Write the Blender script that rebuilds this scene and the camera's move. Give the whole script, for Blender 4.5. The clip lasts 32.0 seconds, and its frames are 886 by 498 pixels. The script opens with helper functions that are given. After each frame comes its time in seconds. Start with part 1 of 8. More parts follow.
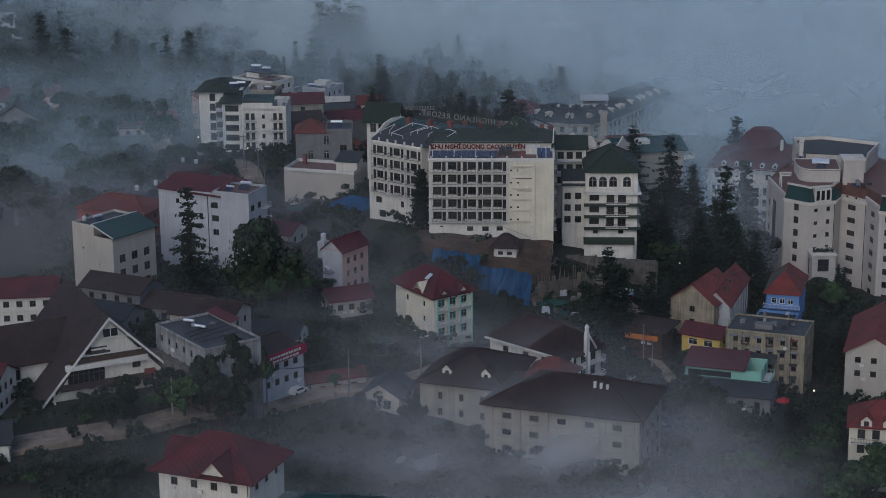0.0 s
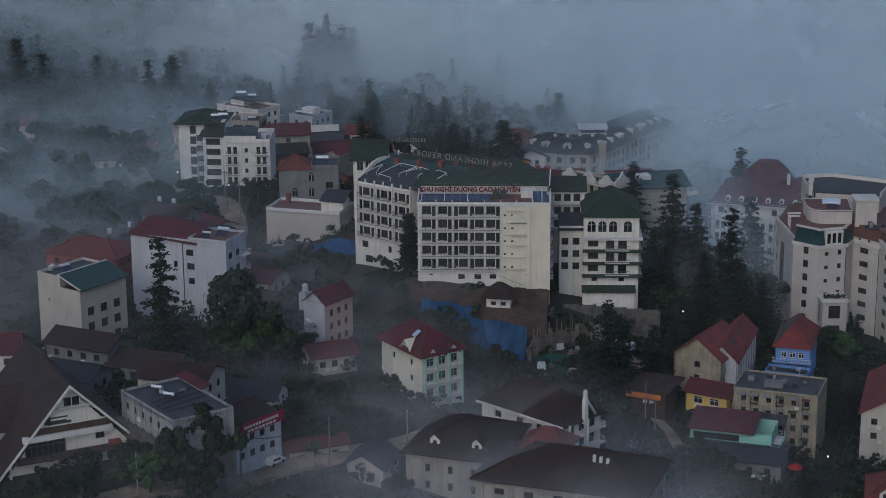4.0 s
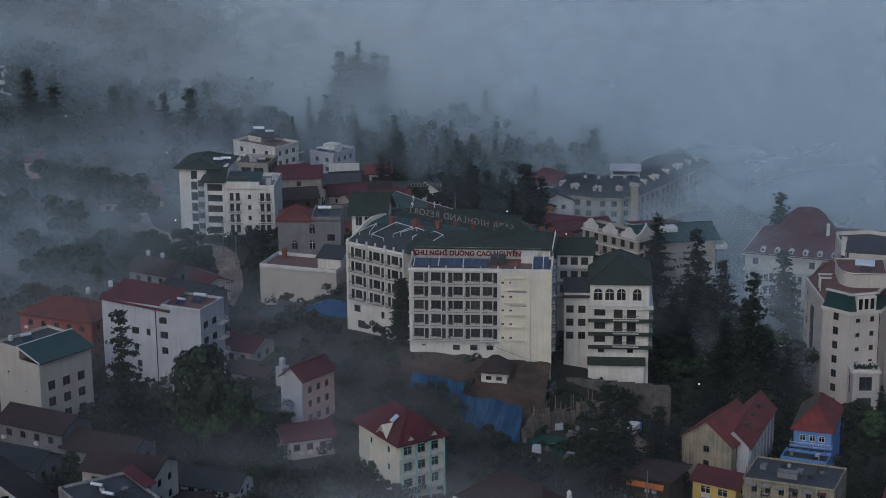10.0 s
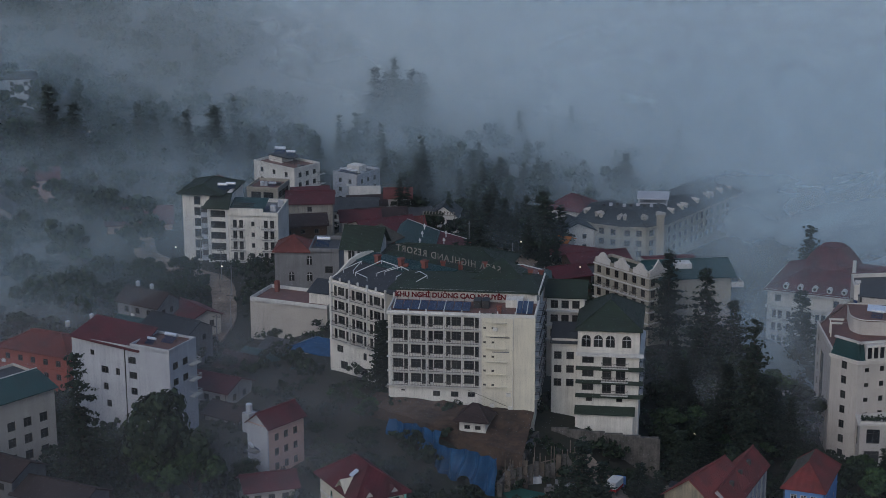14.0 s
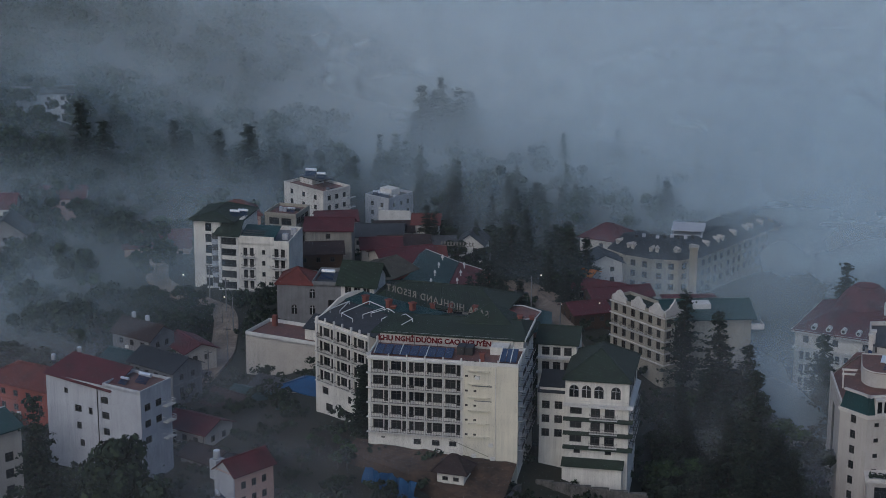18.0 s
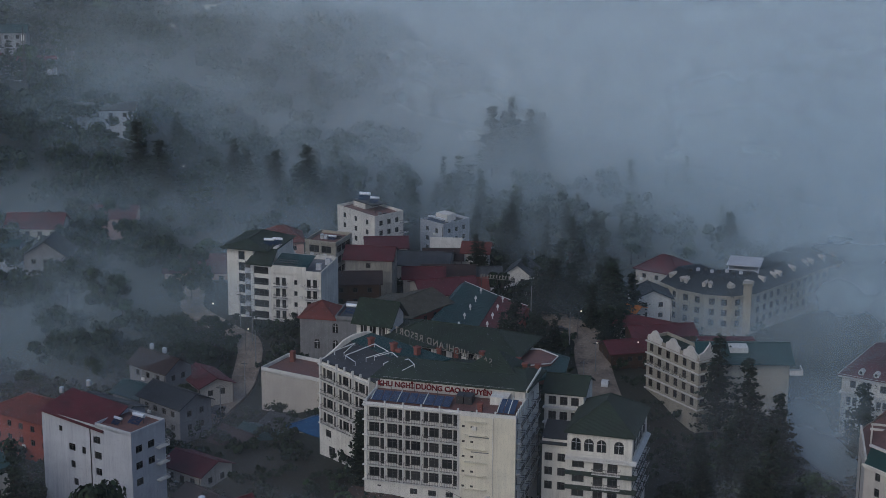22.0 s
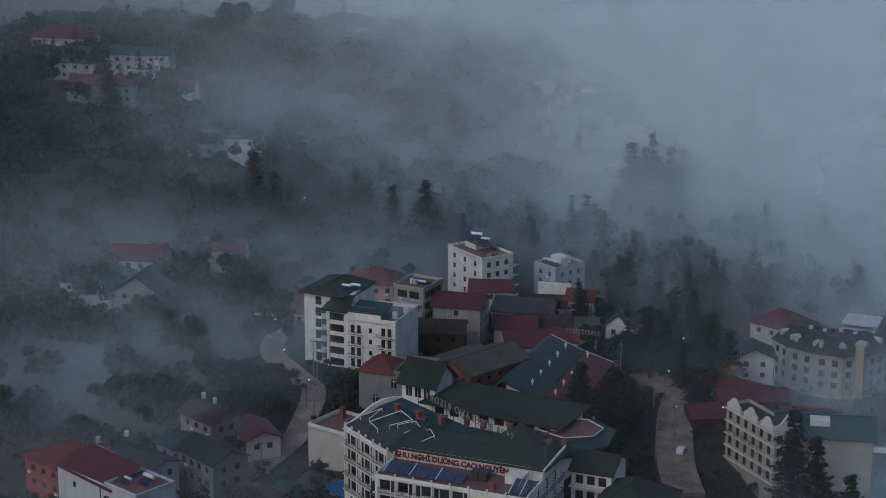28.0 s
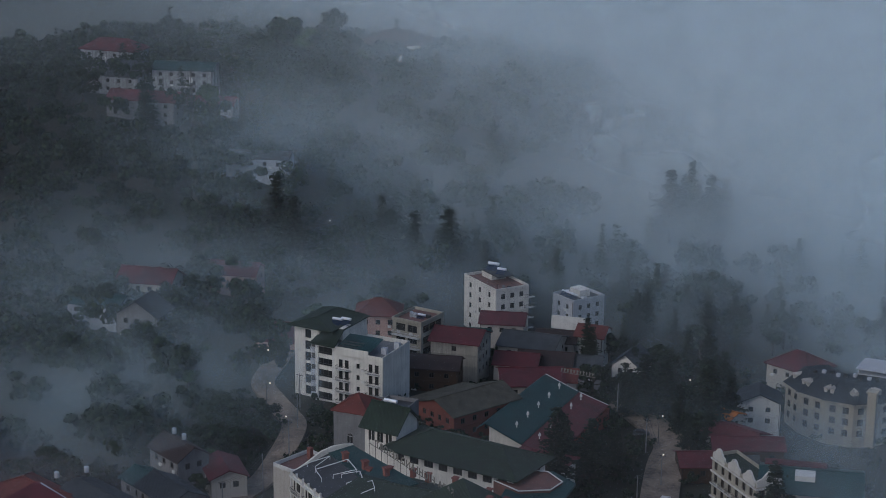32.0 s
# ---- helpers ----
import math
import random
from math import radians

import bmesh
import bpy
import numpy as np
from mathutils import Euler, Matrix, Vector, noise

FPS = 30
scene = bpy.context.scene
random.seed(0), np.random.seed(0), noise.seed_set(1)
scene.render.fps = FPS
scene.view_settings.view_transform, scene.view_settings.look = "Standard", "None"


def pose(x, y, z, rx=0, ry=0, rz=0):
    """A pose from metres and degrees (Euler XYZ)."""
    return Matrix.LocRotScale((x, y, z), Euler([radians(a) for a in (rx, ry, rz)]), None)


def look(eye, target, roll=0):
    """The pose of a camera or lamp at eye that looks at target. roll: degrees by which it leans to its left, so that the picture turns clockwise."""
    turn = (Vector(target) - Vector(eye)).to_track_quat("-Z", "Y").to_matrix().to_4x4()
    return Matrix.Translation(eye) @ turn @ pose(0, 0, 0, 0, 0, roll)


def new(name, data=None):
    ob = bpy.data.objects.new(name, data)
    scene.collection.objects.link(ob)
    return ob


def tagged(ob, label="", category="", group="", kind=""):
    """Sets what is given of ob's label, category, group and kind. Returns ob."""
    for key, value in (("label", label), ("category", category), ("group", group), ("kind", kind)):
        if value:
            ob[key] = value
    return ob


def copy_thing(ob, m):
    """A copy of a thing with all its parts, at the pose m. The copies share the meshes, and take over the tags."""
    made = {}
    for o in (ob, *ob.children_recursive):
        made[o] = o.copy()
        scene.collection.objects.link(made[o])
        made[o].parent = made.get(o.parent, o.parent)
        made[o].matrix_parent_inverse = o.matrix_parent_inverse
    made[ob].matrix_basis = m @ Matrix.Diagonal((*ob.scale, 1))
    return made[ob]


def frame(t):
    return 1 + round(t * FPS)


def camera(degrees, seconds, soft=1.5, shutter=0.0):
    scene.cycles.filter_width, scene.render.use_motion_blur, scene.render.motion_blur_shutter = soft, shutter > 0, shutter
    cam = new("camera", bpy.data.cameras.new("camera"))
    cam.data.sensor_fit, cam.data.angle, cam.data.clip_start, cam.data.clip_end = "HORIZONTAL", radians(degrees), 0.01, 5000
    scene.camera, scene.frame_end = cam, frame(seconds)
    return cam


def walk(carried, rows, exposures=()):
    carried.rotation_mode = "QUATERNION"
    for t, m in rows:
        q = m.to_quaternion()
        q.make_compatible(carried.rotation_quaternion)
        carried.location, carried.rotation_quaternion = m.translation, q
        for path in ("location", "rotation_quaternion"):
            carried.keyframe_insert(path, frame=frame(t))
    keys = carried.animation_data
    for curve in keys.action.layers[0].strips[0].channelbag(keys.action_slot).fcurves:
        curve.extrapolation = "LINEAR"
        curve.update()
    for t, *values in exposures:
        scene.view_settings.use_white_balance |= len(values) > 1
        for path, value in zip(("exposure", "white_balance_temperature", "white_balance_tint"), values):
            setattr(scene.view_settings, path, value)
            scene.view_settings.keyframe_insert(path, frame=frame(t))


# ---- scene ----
cam = camera(25.35, 32.0, soft=0.7)
PATH = [
    (0, (21.54, -461.00, 126.89), (17.75, -364.95, 99.31), -0.46),
    (1, (21.44, -453.70, 127.16), (17.71, -357.63, 99.64), -0.46),
    (2, (21.56, -446.25, 127.65), (17.83, -350.16, 100.22), -0.45),
    (3, (21.61, -439.10, 128.35), (17.97, -342.98, 101.01), -0.40),
    (3.5, (21.80, -435.50, 128.63), (18.18, -339.37, 101.31), -0.36),
    (5.5, (23.91, -422.77, 130.10), (20.12, -326.62, 102.90), -0.38),
    (6, (24.85, -419.69, 130.40), (20.83, -323.53, 103.24), -0.38),
    (7, (27.44, -413.77, 131.24), (22.77, -317.64, 104.07), -0.44),
    (8, (30.67, -408.11, 132.26), (25.01, -312.05, 105.06), -0.44),
    (9, (34.80, -402.42, 133.19), (28.07, -306.42, 105.98), -0.43),
    (10, (39.53, -396.93, 134.08), (31.75, -301.02, 106.87), -0.46),
    (11, (44.65, -391.94, 135.11), (35.81, -296.12, 107.91), -0.40),
    (12, (50.16, -386.95, 136.25), (40.12, -291.26, 109.01), -0.29),
    (13, (55.52, -382.04, 137.45), (44.30, -286.49, 110.16), -0.27),
    (14, (61.02, -377.41, 138.72), (48.50, -282.04, 111.40), -0.19),
    (14.5, (63.83, -375.01, 139.20), (50.63, -279.72, 111.88), -0.18),
    (16.5, (75.04, -365.46, 141.88), (59.08, -270.62, 114.48), 0.01),
    (17, (77.85, -363.32, 142.55), (61.20, -268.60, 115.14), 0.06),
    (18, (83.63, -358.69, 143.94), (65.61, -264.22, 116.53), 0.15),
    (19, (89.36, -353.94, 145.38), (69.91, -259.76, 117.94), 0.26),
    (20, (94.74, -349.19, 147.04), (73.87, -255.34, 119.53), 0.42),
    (21, (100.27, -344.69, 148.81), (77.55, -251.29, 121.24), 0.48),
    (22, (106.93, -340.84, 150.14), (82.10, -247.96, 122.61), 0.30),
    (23, (113.05, -336.10, 151.06), (86.22, -243.76, 123.62), 0.21),
    (24, (118.82, -331.55, 152.47), (90.00, -239.81, 125.02), 0.13),
    (25, (124.78, -326.11, 153.24), (93.82, -235.06, 125.86), 0.18),
    (25.5, (127.53, -323.23, 153.61), (95.56, -232.51, 126.24), 0.16),
    (27.5, (139.40, -311.65, 157.26), (103.42, -222.49, 129.76), 0.15),
    (28, (142.37, -309.31, 158.11), (105.49, -220.53, 130.60), 0.16),
    (29, (149.00, -303.62, 160.38), (110.33, -215.65, 132.71), 0.39),
    (30, (155.95, -297.63, 162.05), (115.84, -210.31, 134.36), 0.46),
    (31, (162.28, -291.72, 163.87), (120.86, -205.03, 136.16), 0.55),
    (32, (169.00, -285.17, 165.10), (126.20, -199.13, 137.45), 0.54),
]
walk(cam, [(t, look(eye, target, roll)) for t, eye, target, roll in PATH])

# ---- light ----
world = bpy.data.worlds.new("overcast_dusk")
scene.world = world
world.use_nodes = True
_wn = world.node_tree.nodes
_sky = _wn.new("ShaderNodeTexSky")
_sky.sky_type, _sky.sun_disc = "NISHITA", False
_sky.sun_elevation, _sky.sun_rotation = radians(32), radians(200)
_sky.air_density, _sky.dust_density, _sky.ozone_density = 1.0, 1.5, 3.0
world.node_tree.links.new(_sky.outputs[0], _wn["Background"].inputs[0])
_wn["Background"].inputs[1].default_value = 0.12
sun = new("sun", bpy.data.lights.new("sun", "SUN"))
sun.data.energy, sun.data.angle, sun.data.color = 0.5, radians(40), (0.96, 0.97, 1.0)
sun.matrix_world = look((0, 0, 0), (0.35, 0.75, -0.75))
scene.view_settings.exposure = 0.15
scene.cycles.transparent_max_bounces = 64  # the veils of mist lie many deep


# ---- materials ----
def _node(nt, kind, **kw):
    n = nt.nodes.new("ShaderNode" + kind)
    for k, v in kw.items():
        n.inputs[k].default_value = v
    return n


def surface(name, base, dark=None, rough=0.85, scale=0.35, fine=6.0, amount=0.5, bump=0.15, metal=0.0, streak=0.0, rows=0.0, vary=0.0, rows_axis="Y"):
    """A plain procedural surface: stains at a large scale, grain at a small one, rain streaks, ribs or courses."""
    m = bpy.data.materials.new(name)
    m.use_nodes = True
    nt = m.node_tree
    link = nt.links.new
    b = nt.nodes["Principled BSDF"]
    b.inputs["Roughness"].default_value, b.inputs["Metallic"].default_value = rough, metal
    b.inputs["Specular IOR Level"].default_value = 0.25
    dark = dark or tuple(c * 0.55 for c in base)
    co = nt.nodes.new("ShaderNodeTexCoord")
    big = _node(nt, "TexNoise", Scale=scale, Detail=5.0, Roughness=0.6)
    small = _node(nt, "TexNoise", Scale=fine, Detail=3.0, Roughness=0.6)
    link(co.outputs["Object"], big.inputs["Vector"])
    link(co.outputs["Object"], small.inputs["Vector"])
    add = nt.nodes.new("ShaderNodeMath")
    add.operation = "MULTIPLY_ADD"
    link(small.outputs["Fac"], add.inputs[0])
    add.inputs[1].default_value = 0.5
    link(big.outputs["Fac"], add.inputs[2])
    value = add.outputs[0]
    if streak:
        mp = _node(nt, "Mapping", Scale=(1.6, 1.6, 0.07))
        link(co.outputs["Object"], mp.inputs["Vector"])
        st = _node(nt, "TexNoise", Scale=1.0, Detail=4.0, Roughness=0.7)
        link(mp.outputs["Vector"], st.inputs["Vector"])
        mx = nt.nodes.new("ShaderNodeMath")
        mx.operation = "MULTIPLY_ADD"
        link(st.outputs["Fac"], mx.inputs[0])
        mx.inputs[1].default_value = streak
        link(value, mx.inputs[2])
        value = mx.outputs[0]
    lo = 0.55 + 0.3 * streak
    mr = _node(nt, "MapRange", **{"From Min": lo, "From Max": lo + 0.42 + 0.3 * streak, "To Min": 0.0, "To Max": amount})
    link(value, mr.inputs["Value"])
    mix = nt.nodes.new("ShaderNodeMix")
    mix.data_type = "RGBA"
    mix.inputs["A"].default_value, mix.inputs["B"].default_value = (*base, 1), (*dark, 1)
    link(mr.outputs["Result"], mix.inputs["Factor"])
    col = mix.outputs["Result"]
    if vary:
        info = nt.nodes.new("ShaderNodeObjectInfo")
        hv = nt.nodes.new("ShaderNodeHueSaturation")
        m2 = _node(nt, "MapRange", **{"To Min": 1 - vary, "To Max": 1 + vary})
        link(info.outputs["Random"], m2.inputs["Value"])
        link(m2.outputs["Result"], hv.inputs["Value"])
        link(col, hv.inputs["Color"])
        col = hv.outputs["Color"]
    link(col, b.inputs["Base Color"])
    bp = _node(nt, "Bump", Strength=bump, Distance=0.1)
    link(small.outputs["Fac"], bp.inputs["Height"])
    out = bp
    if rows:
        wave = _node(nt, "TexWave", Scale=rows, Distortion=0.3, Detail=1.0)
        wave.bands_direction = rows_axis
        link(co.outputs["Object"], wave.inputs["Vector"])
        b2 = _node(nt, "Bump", Strength=0.7, Distance=0.15)
        link(wave.outputs["Fac"], b2.inputs["Height"])
        link(bp.outputs["Normal"], b2.inputs["Normal"])
        out = b2
    link(out.outputs["Normal"], b.inputs["Normal"])
    return m


WHITE = surface("white_render", (0.71, 0.68, 0.62), (0.32, 0.30, 0.27), streak=1.0, amount=0.75, scale=0.25)
CREAM = surface("cream_render", (0.66, 0.61, 0.49), (0.36, 0.34, 0.29), streak=1.0, amount=0.7, scale=0.25)
TOWER_TRIM = surface("pale_beige_moulding", (0.56, 0.53, 0.49), (0.34, 0.32, 0.3), amount=0.6)
TOWER = surface("grey_beige_render", (0.50, 0.46, 0.42), (0.30, 0.28, 0.26), streak=1.0, amount=0.7, scale=0.25)
GREYWHITE = surface("greyed_white_render", (0.46, 0.47, 0.50), (0.24, 0.25, 0.27), streak=1.1, amount=0.75, scale=0.25)
BEIGE = surface("beige_render", (0.46, 0.42, 0.37), (0.24, 0.22, 0.20), streak=1.0, amount=0.6, scale=0.2)
OCHRE = surface("stained_ochre_render", (0.40, 0.34, 0.24), (0.11, 0.10, 0.085), streak=1.2, amount=0.95, scale=0.3)
YELLOW = surface("yellow_render", (0.62, 0.44, 0.12), (0.4, 0.28, 0.1), streak=0.6, amount=0.5)
MINT = surface("mint_render", (0.25, 0.52, 0.44), (0.15, 0.3, 0.26), streak=0.7, amount=0.5)
BLUEWALL = surface("blue_render", (0.12, 0.26, 0.52), (0.09, 0.16, 0.3), streak=0.6, amount=0.5)
PINK = surface("pink_render", (0.48, 0.30, 0.25), (0.3, 0.2, 0.17), streak=0.7, amount=0.5)
BRICK = surface("brick_red_render", (0.19, 0.065, 0.052), (0.10, 0.042, 0.036), streak=0.6, amount=0.6)
CONCRETE = surface("raw_concrete", (0.20, 0.20, 0.205), (0.09, 0.09, 0.09), streak=0.9, amount=0.7)
STAINED = surface("rain_stained_plaster", (0.40, 0.40, 0.41), (0.09, 0.09, 0.092), streak=1.3, amount=0.95, scale=0.35)
PALE = surface("pale_yellow_plaster", (0.36, 0.325, 0.265), (0.19, 0.172, 0.142), streak=1.0, amount=0.7, scale=0.25)
STONE = surface("stone_wall", (0.16, 0.145, 0.13), (0.035, 0.034, 0.032), scale=0.5, fine=2.0, streak=0.9, amount=0.9, bump=0.8)
TRIM = surface("white_trim", (0.63, 0.62, 0.59), (0.30, 0.29, 0.28), streak=0.6, amount=0.65)
RED_ROOF = surface("dark_red_roof", (0.13, 0.026, 0.034), (0.045, 0.018, 0.02), rough=0.6, scale=0.25, amount=0.8, rows=2.2)
RED_TILE = surface("bright_red_tile_roof", (0.22, 0.038, 0.036), (0.075, 0.028, 0.026), rough=0.65, scale=0.3, amount=0.85, rows=2.0)
ORANGE_TILE = surface("orange_tile_roof", (0.17, 0.045, 0.038), (0.07, 0.03, 0.026), rough=0.7, scale=0.3, amount=0.8, rows=2.0)
BROWN_ROOF = surface("brown_shingle_roof", (0.055, 0.036, 0.034), (0.025, 0.02, 0.02), rough=0.8, scale=0.3, amount=0.8, rows=2.5)
GREEN_ROOF = surface("dark_green_roof", (0.022, 0.04, 0.026), (0.012, 0.018, 0.013), rough=0.6, scale=0.3, amount=0.8, rows=2.0)
TEAL_ROOF = surface("teal_sheet_roof", (0.012, 0.062, 0.062), (0.01, 0.032, 0.034), rough=0.45, scale=0.25, amount=0.8, rows=3.0, rows_axis="X")
GREY_ROOF = surface("grey_sheet_roof", (0.075, 0.08, 0.085), (0.03, 0.032, 0.035), rough=0.55, scale=0.25, amount=0.8, rows=3.0, rows_axis="X")
SLATE = surface("slate_grey_roof", (0.035, 0.042, 0.05), (0.02, 0.024, 0.028), rough=0.6, amount=0.8, rows=2.0)
OLIVE_ROOF = surface("faded_olive_sheet_roof", (0.11, 0.10, 0.075), (0.05, 0.045, 0.035), rough=0.7, amount=0.8, rows=3.0, rows_axis="X")
DECK = surface("red_brown_deck", (0.16, 0.075, 0.06), (0.08, 0.05, 0.045), rough=0.6, amount=0.8)
DARKDECK = surface("dark_flat_roof", (0.045, 0.047, 0.05), (0.02, 0.02, 0.022), rough=0.5, amount=0.8)
WOOD = surface("dark_wood", (0.06, 0.035, 0.022), (0.03, 0.02, 0.015), rough=0.7, amount=0.6)
METAL = surface("dark_rail_metal", (0.05, 0.05, 0.052), rough=0.5, metal=0.4)
STEEL = surface("bright_steel", (0.75, 0.77, 0.8), (0.5, 0.52, 0.55), rough=0.3, metal=0.6, amount=0.3)
FRAME_DARK = surface("dark_window_frame", (0.05, 0.045, 0.042), rough=0.5, amount=0.3)
TARP = surface("blue_tarpaulin", (0.008, 0.07, 0.17), (0.004, 0.03, 0.08), rough=0.5, scale=0.4, amount=0.8, bump=0.5)
PANEL = surface("solar_panel_blue", (0.03, 0.06, 0.13), rough=0.2, amount=0.4, rows=3.0)
EARTH = surface("red_brown_earth", (0.085, 0.052, 0.035), (0.022, 0.019, 0.016), scale=0.25, fine=1.5, amount=0.9, bump=0.6)
ROAD = surface("worn_road", (0.26, 0.20, 0.155), (0.085, 0.07, 0.055), scale=0.16, fine=1.2, amount=1.0)
SIGN_RED = surface("red_sign", (0.30, 0.015, 0.02), amount=0.4)
SIGN_MAGENTA = surface("crimson_sign_board", (0.28, 0.012, 0.05), amount=0.4)
ORANGE = surface("orange_awning", (0.45, 0.14, 0.03), amount=0.5)
PIPE = surface("white_pipe", (0.6, 0.62, 0.62), amount=0.3)
BARK = surface("bark", (0.05, 0.04, 0.032), amount=0.7, scale=2.0)
RED_WALL = surface("red_painted_wall", (0.26, 0.07, 0.055), (0.14, 0.05, 0.04), streak=0.6, amount=0.6)


def glass():
    m = bpy.data.materials.new("window_glass")
    m.use_nodes = True
    nt = m.node_tree
    b = nt.nodes["Principled BSDF"]
    b.inputs["Roughness"].default_value = 0.2
    b.inputs["Specular IOR Level"].default_value = 0.3
    info = nt.nodes.new("ShaderNodeObjectInfo")
    ramp = nt.nodes.new("ShaderNodeValToRGB")
    ramp.color_ramp.elements[0].color, ramp.color_ramp.elements[1].color = (0.006, 0.008, 0.01, 1), (0.035, 0.037, 0.036, 1)
    nt.links.new(info.outputs["Random"], ramp.inputs[0])
    nt.links.new(ramp.outputs[0], b.inputs["Base Color"])
    return m


GLASS = glass()


def foliage(name, base, dark, bright):
    m = bpy.data.materials.new(name)
    m.use_nodes = True
    nt = m.node_tree
    b = nt.nodes["Principled BSDF"]
    b.inputs["Roughness"].default_value = 0.75
    b.inputs["Specular IOR Level"].default_value = 0.15
    geo = nt.nodes.new("ShaderNodeNewGeometry")
    ramp = nt.nodes.new("ShaderNodeValToRGB")
    e = ramp.color_ramp.elements
    e[0].color, e[1].color = (*dark, 1), (*bright, 1)
    mid = ramp.color_ramp.elements.new(0.55)
    mid.color = (*base, 1)
    nt.links.new(geo.outputs["Random Per Island"], ramp.inputs[0])
    info = nt.nodes.new("ShaderNodeObjectInfo")
    hv = nt.nodes.new("ShaderNodeHueSaturation")
    mr = _node(nt, "MapRange", **{"To Min": 0.75, "To Max": 1.25})
    nt.links.new(info.outputs["Random"], mr.inputs["Value"])
    nt.links.new(mr.outputs["Result"], hv.inputs["Value"])
    nt.links.new(ramp.outputs[0], hv.inputs["Color"])
    nt.links.new(hv.outputs["Color"], b.inputs["Base Color"])
    return m


NEEDLES = foliage("conifer_needles", (0.016, 0.026, 0.018), (0.008, 0.013, 0.010), (0.03, 0.042, 0.026))
LEAVES = foliage("broad_leaves", (0.016, 0.026, 0.016), (0.008, 0.014, 0.010), (0.028, 0.042, 0.022))
FRESH = foliage("fresh_green_leaves", (0.03, 0.056, 0.024), (0.013, 0.027, 0.014), (0.05, 0.085, 0.032))


# ---- mesh tools ----
class Mesh:
    """Collects plain polygons."""

    def __init__(self):
        self.v, self.f = [], []

    def poly(self, pts):
        n = len(self.v)
        self.v += [tuple(p) for p in pts]
        self.f.append(tuple(range(n, n + len(pts))))

    def box(self, x0, y0, z0, x1, y1, z1):
        n = len(self.v)
        self.v += [(x0, y0, z0), (x1, y0, z0), (x1, y1, z0), (x0, y1, z0), (x0, y0, z1), (x1, y0, z1), (x1, y1, z1), (x0, y1, z1)]
        self.f += [tuple(n + i for i in q) for q in ((0, 3, 2, 1), (4, 5, 6, 7), (0, 1, 5, 4), (1, 2, 6, 5), (2, 3, 7, 6), (3, 0, 4, 7))]
        return self

    def slab(self, pts, down):
        """A flat piece with thickness, its top on the given polygon (anticlockwise from above)."""
        n, k = len(self.v), len(pts)
        self.v += [tuple(p) for p in pts] + [(p[0], p[1], p[2] - down) for p in pts]
        self.f.append(tuple(range(n, n + k)))
        self.f.append(tuple(range(n + 2 * k - 1, n + k - 1, -1)))
        for i in range(k):
            j = (i + 1) % k
            self.f.append((n + j, n + i, n + k + i, n + k + j))
        return self

    def tube(self, a, b, ra, rb, sides=6):
        a, b = Vector(a), Vector(b)
        d = (b - a).normalized()
        s = d.orthogonal().normalized()
        t = d.cross(s)
        n = len(self.v)
        for c, r in ((a, ra), (b, rb)):
            for i in range(sides):
                w = 2 * math.pi * i / sides
                self.v.append(tuple(c + r * (math.cos(w) * s + math.sin(w) * t)))
        for i in range(sides):
            j = (i + 1) % sides
            self.f.append((n + i, n + j, n + sides + j, n + sides + i))
        self.f.append(tuple(n + sides + i for i in range(sides)))
        self.f.append(tuple(n + i for i in reversed(range(sides))))
        return self

    def prism(self, pts, z0, z1):
        return self.slab([(p[0], p[1], z1) for p in pts], z1 - z0)

    def data(self, name, material):
        me = bpy.data.meshes.new(name)
        me.from_pydata(self.v, [], self.f)
        me.materials.append(material)
        return me


def put(name, me, parent, m=None, label=""):
    ob = new(name, me)
    ob.parent = parent
    if m is not None:
        ob.matrix_basis = m
    if label:
        ob["label"] = label
    return ob


def part(name, bm, material, parent, label=""):
    return put(name, bm.data(name, material), parent, None, label)


def thing(name, x, y, z, turn, label, category, group=""):
    e = new(name)
    e.matrix_basis = pose(x, y, z, 0, 0, turn)
    return tagged(e, label, category, group)


# ---- ground ----
TOWN_HILLS = [
    (14, 10, -2.5), (0, -12, -5), (-12, 12, -2.5), (18, -28, -13), (-6, -45, -9), (30, -70, -12), (-20, -95, -9), (-55, -105, -2), (60, -40, -22),
    (85, -40, -28), (90, -90, -30), (20, -130, -14), (-60, -15, -7), (-80, 0, -9), (-45, 60, -9), (-40, 95, -6), (-75, 120, -9),
    (0, 60, 3), (40, 25, -9), (70, 20, -27), (100, 60, -31), (30, 130, -19), (60, 110, -25), (-10, 130, -12), (50, 210, -32),
    (-75, 250, -25), (-110, 250, -20), (-160, 150, -14), (-200, 260, 4), (-290, 330, 12), (-190, 400, 12), (-60, 360, -28), (120, 330, -45),
]
GORGE = [(92, 138, -48), (110, 118, -46), (78, 132, -40), (120, 160, -52)]
HILLS = TOWN_HILLS + GORGE


def ground_z(x, y):
    s = w = 0.0
    for hx, hy, hz in HILLS:
        k = 1.0 / (((x - hx) ** 2 + (y - hy) ** 2) + 120.0) ** 1.7
        s += k * hz
        w += k
    return s / w


def lowest(pts):
    return min(ground_z(x, y) for x, y in pts)


# ---- building kit ----
CACHE = {}


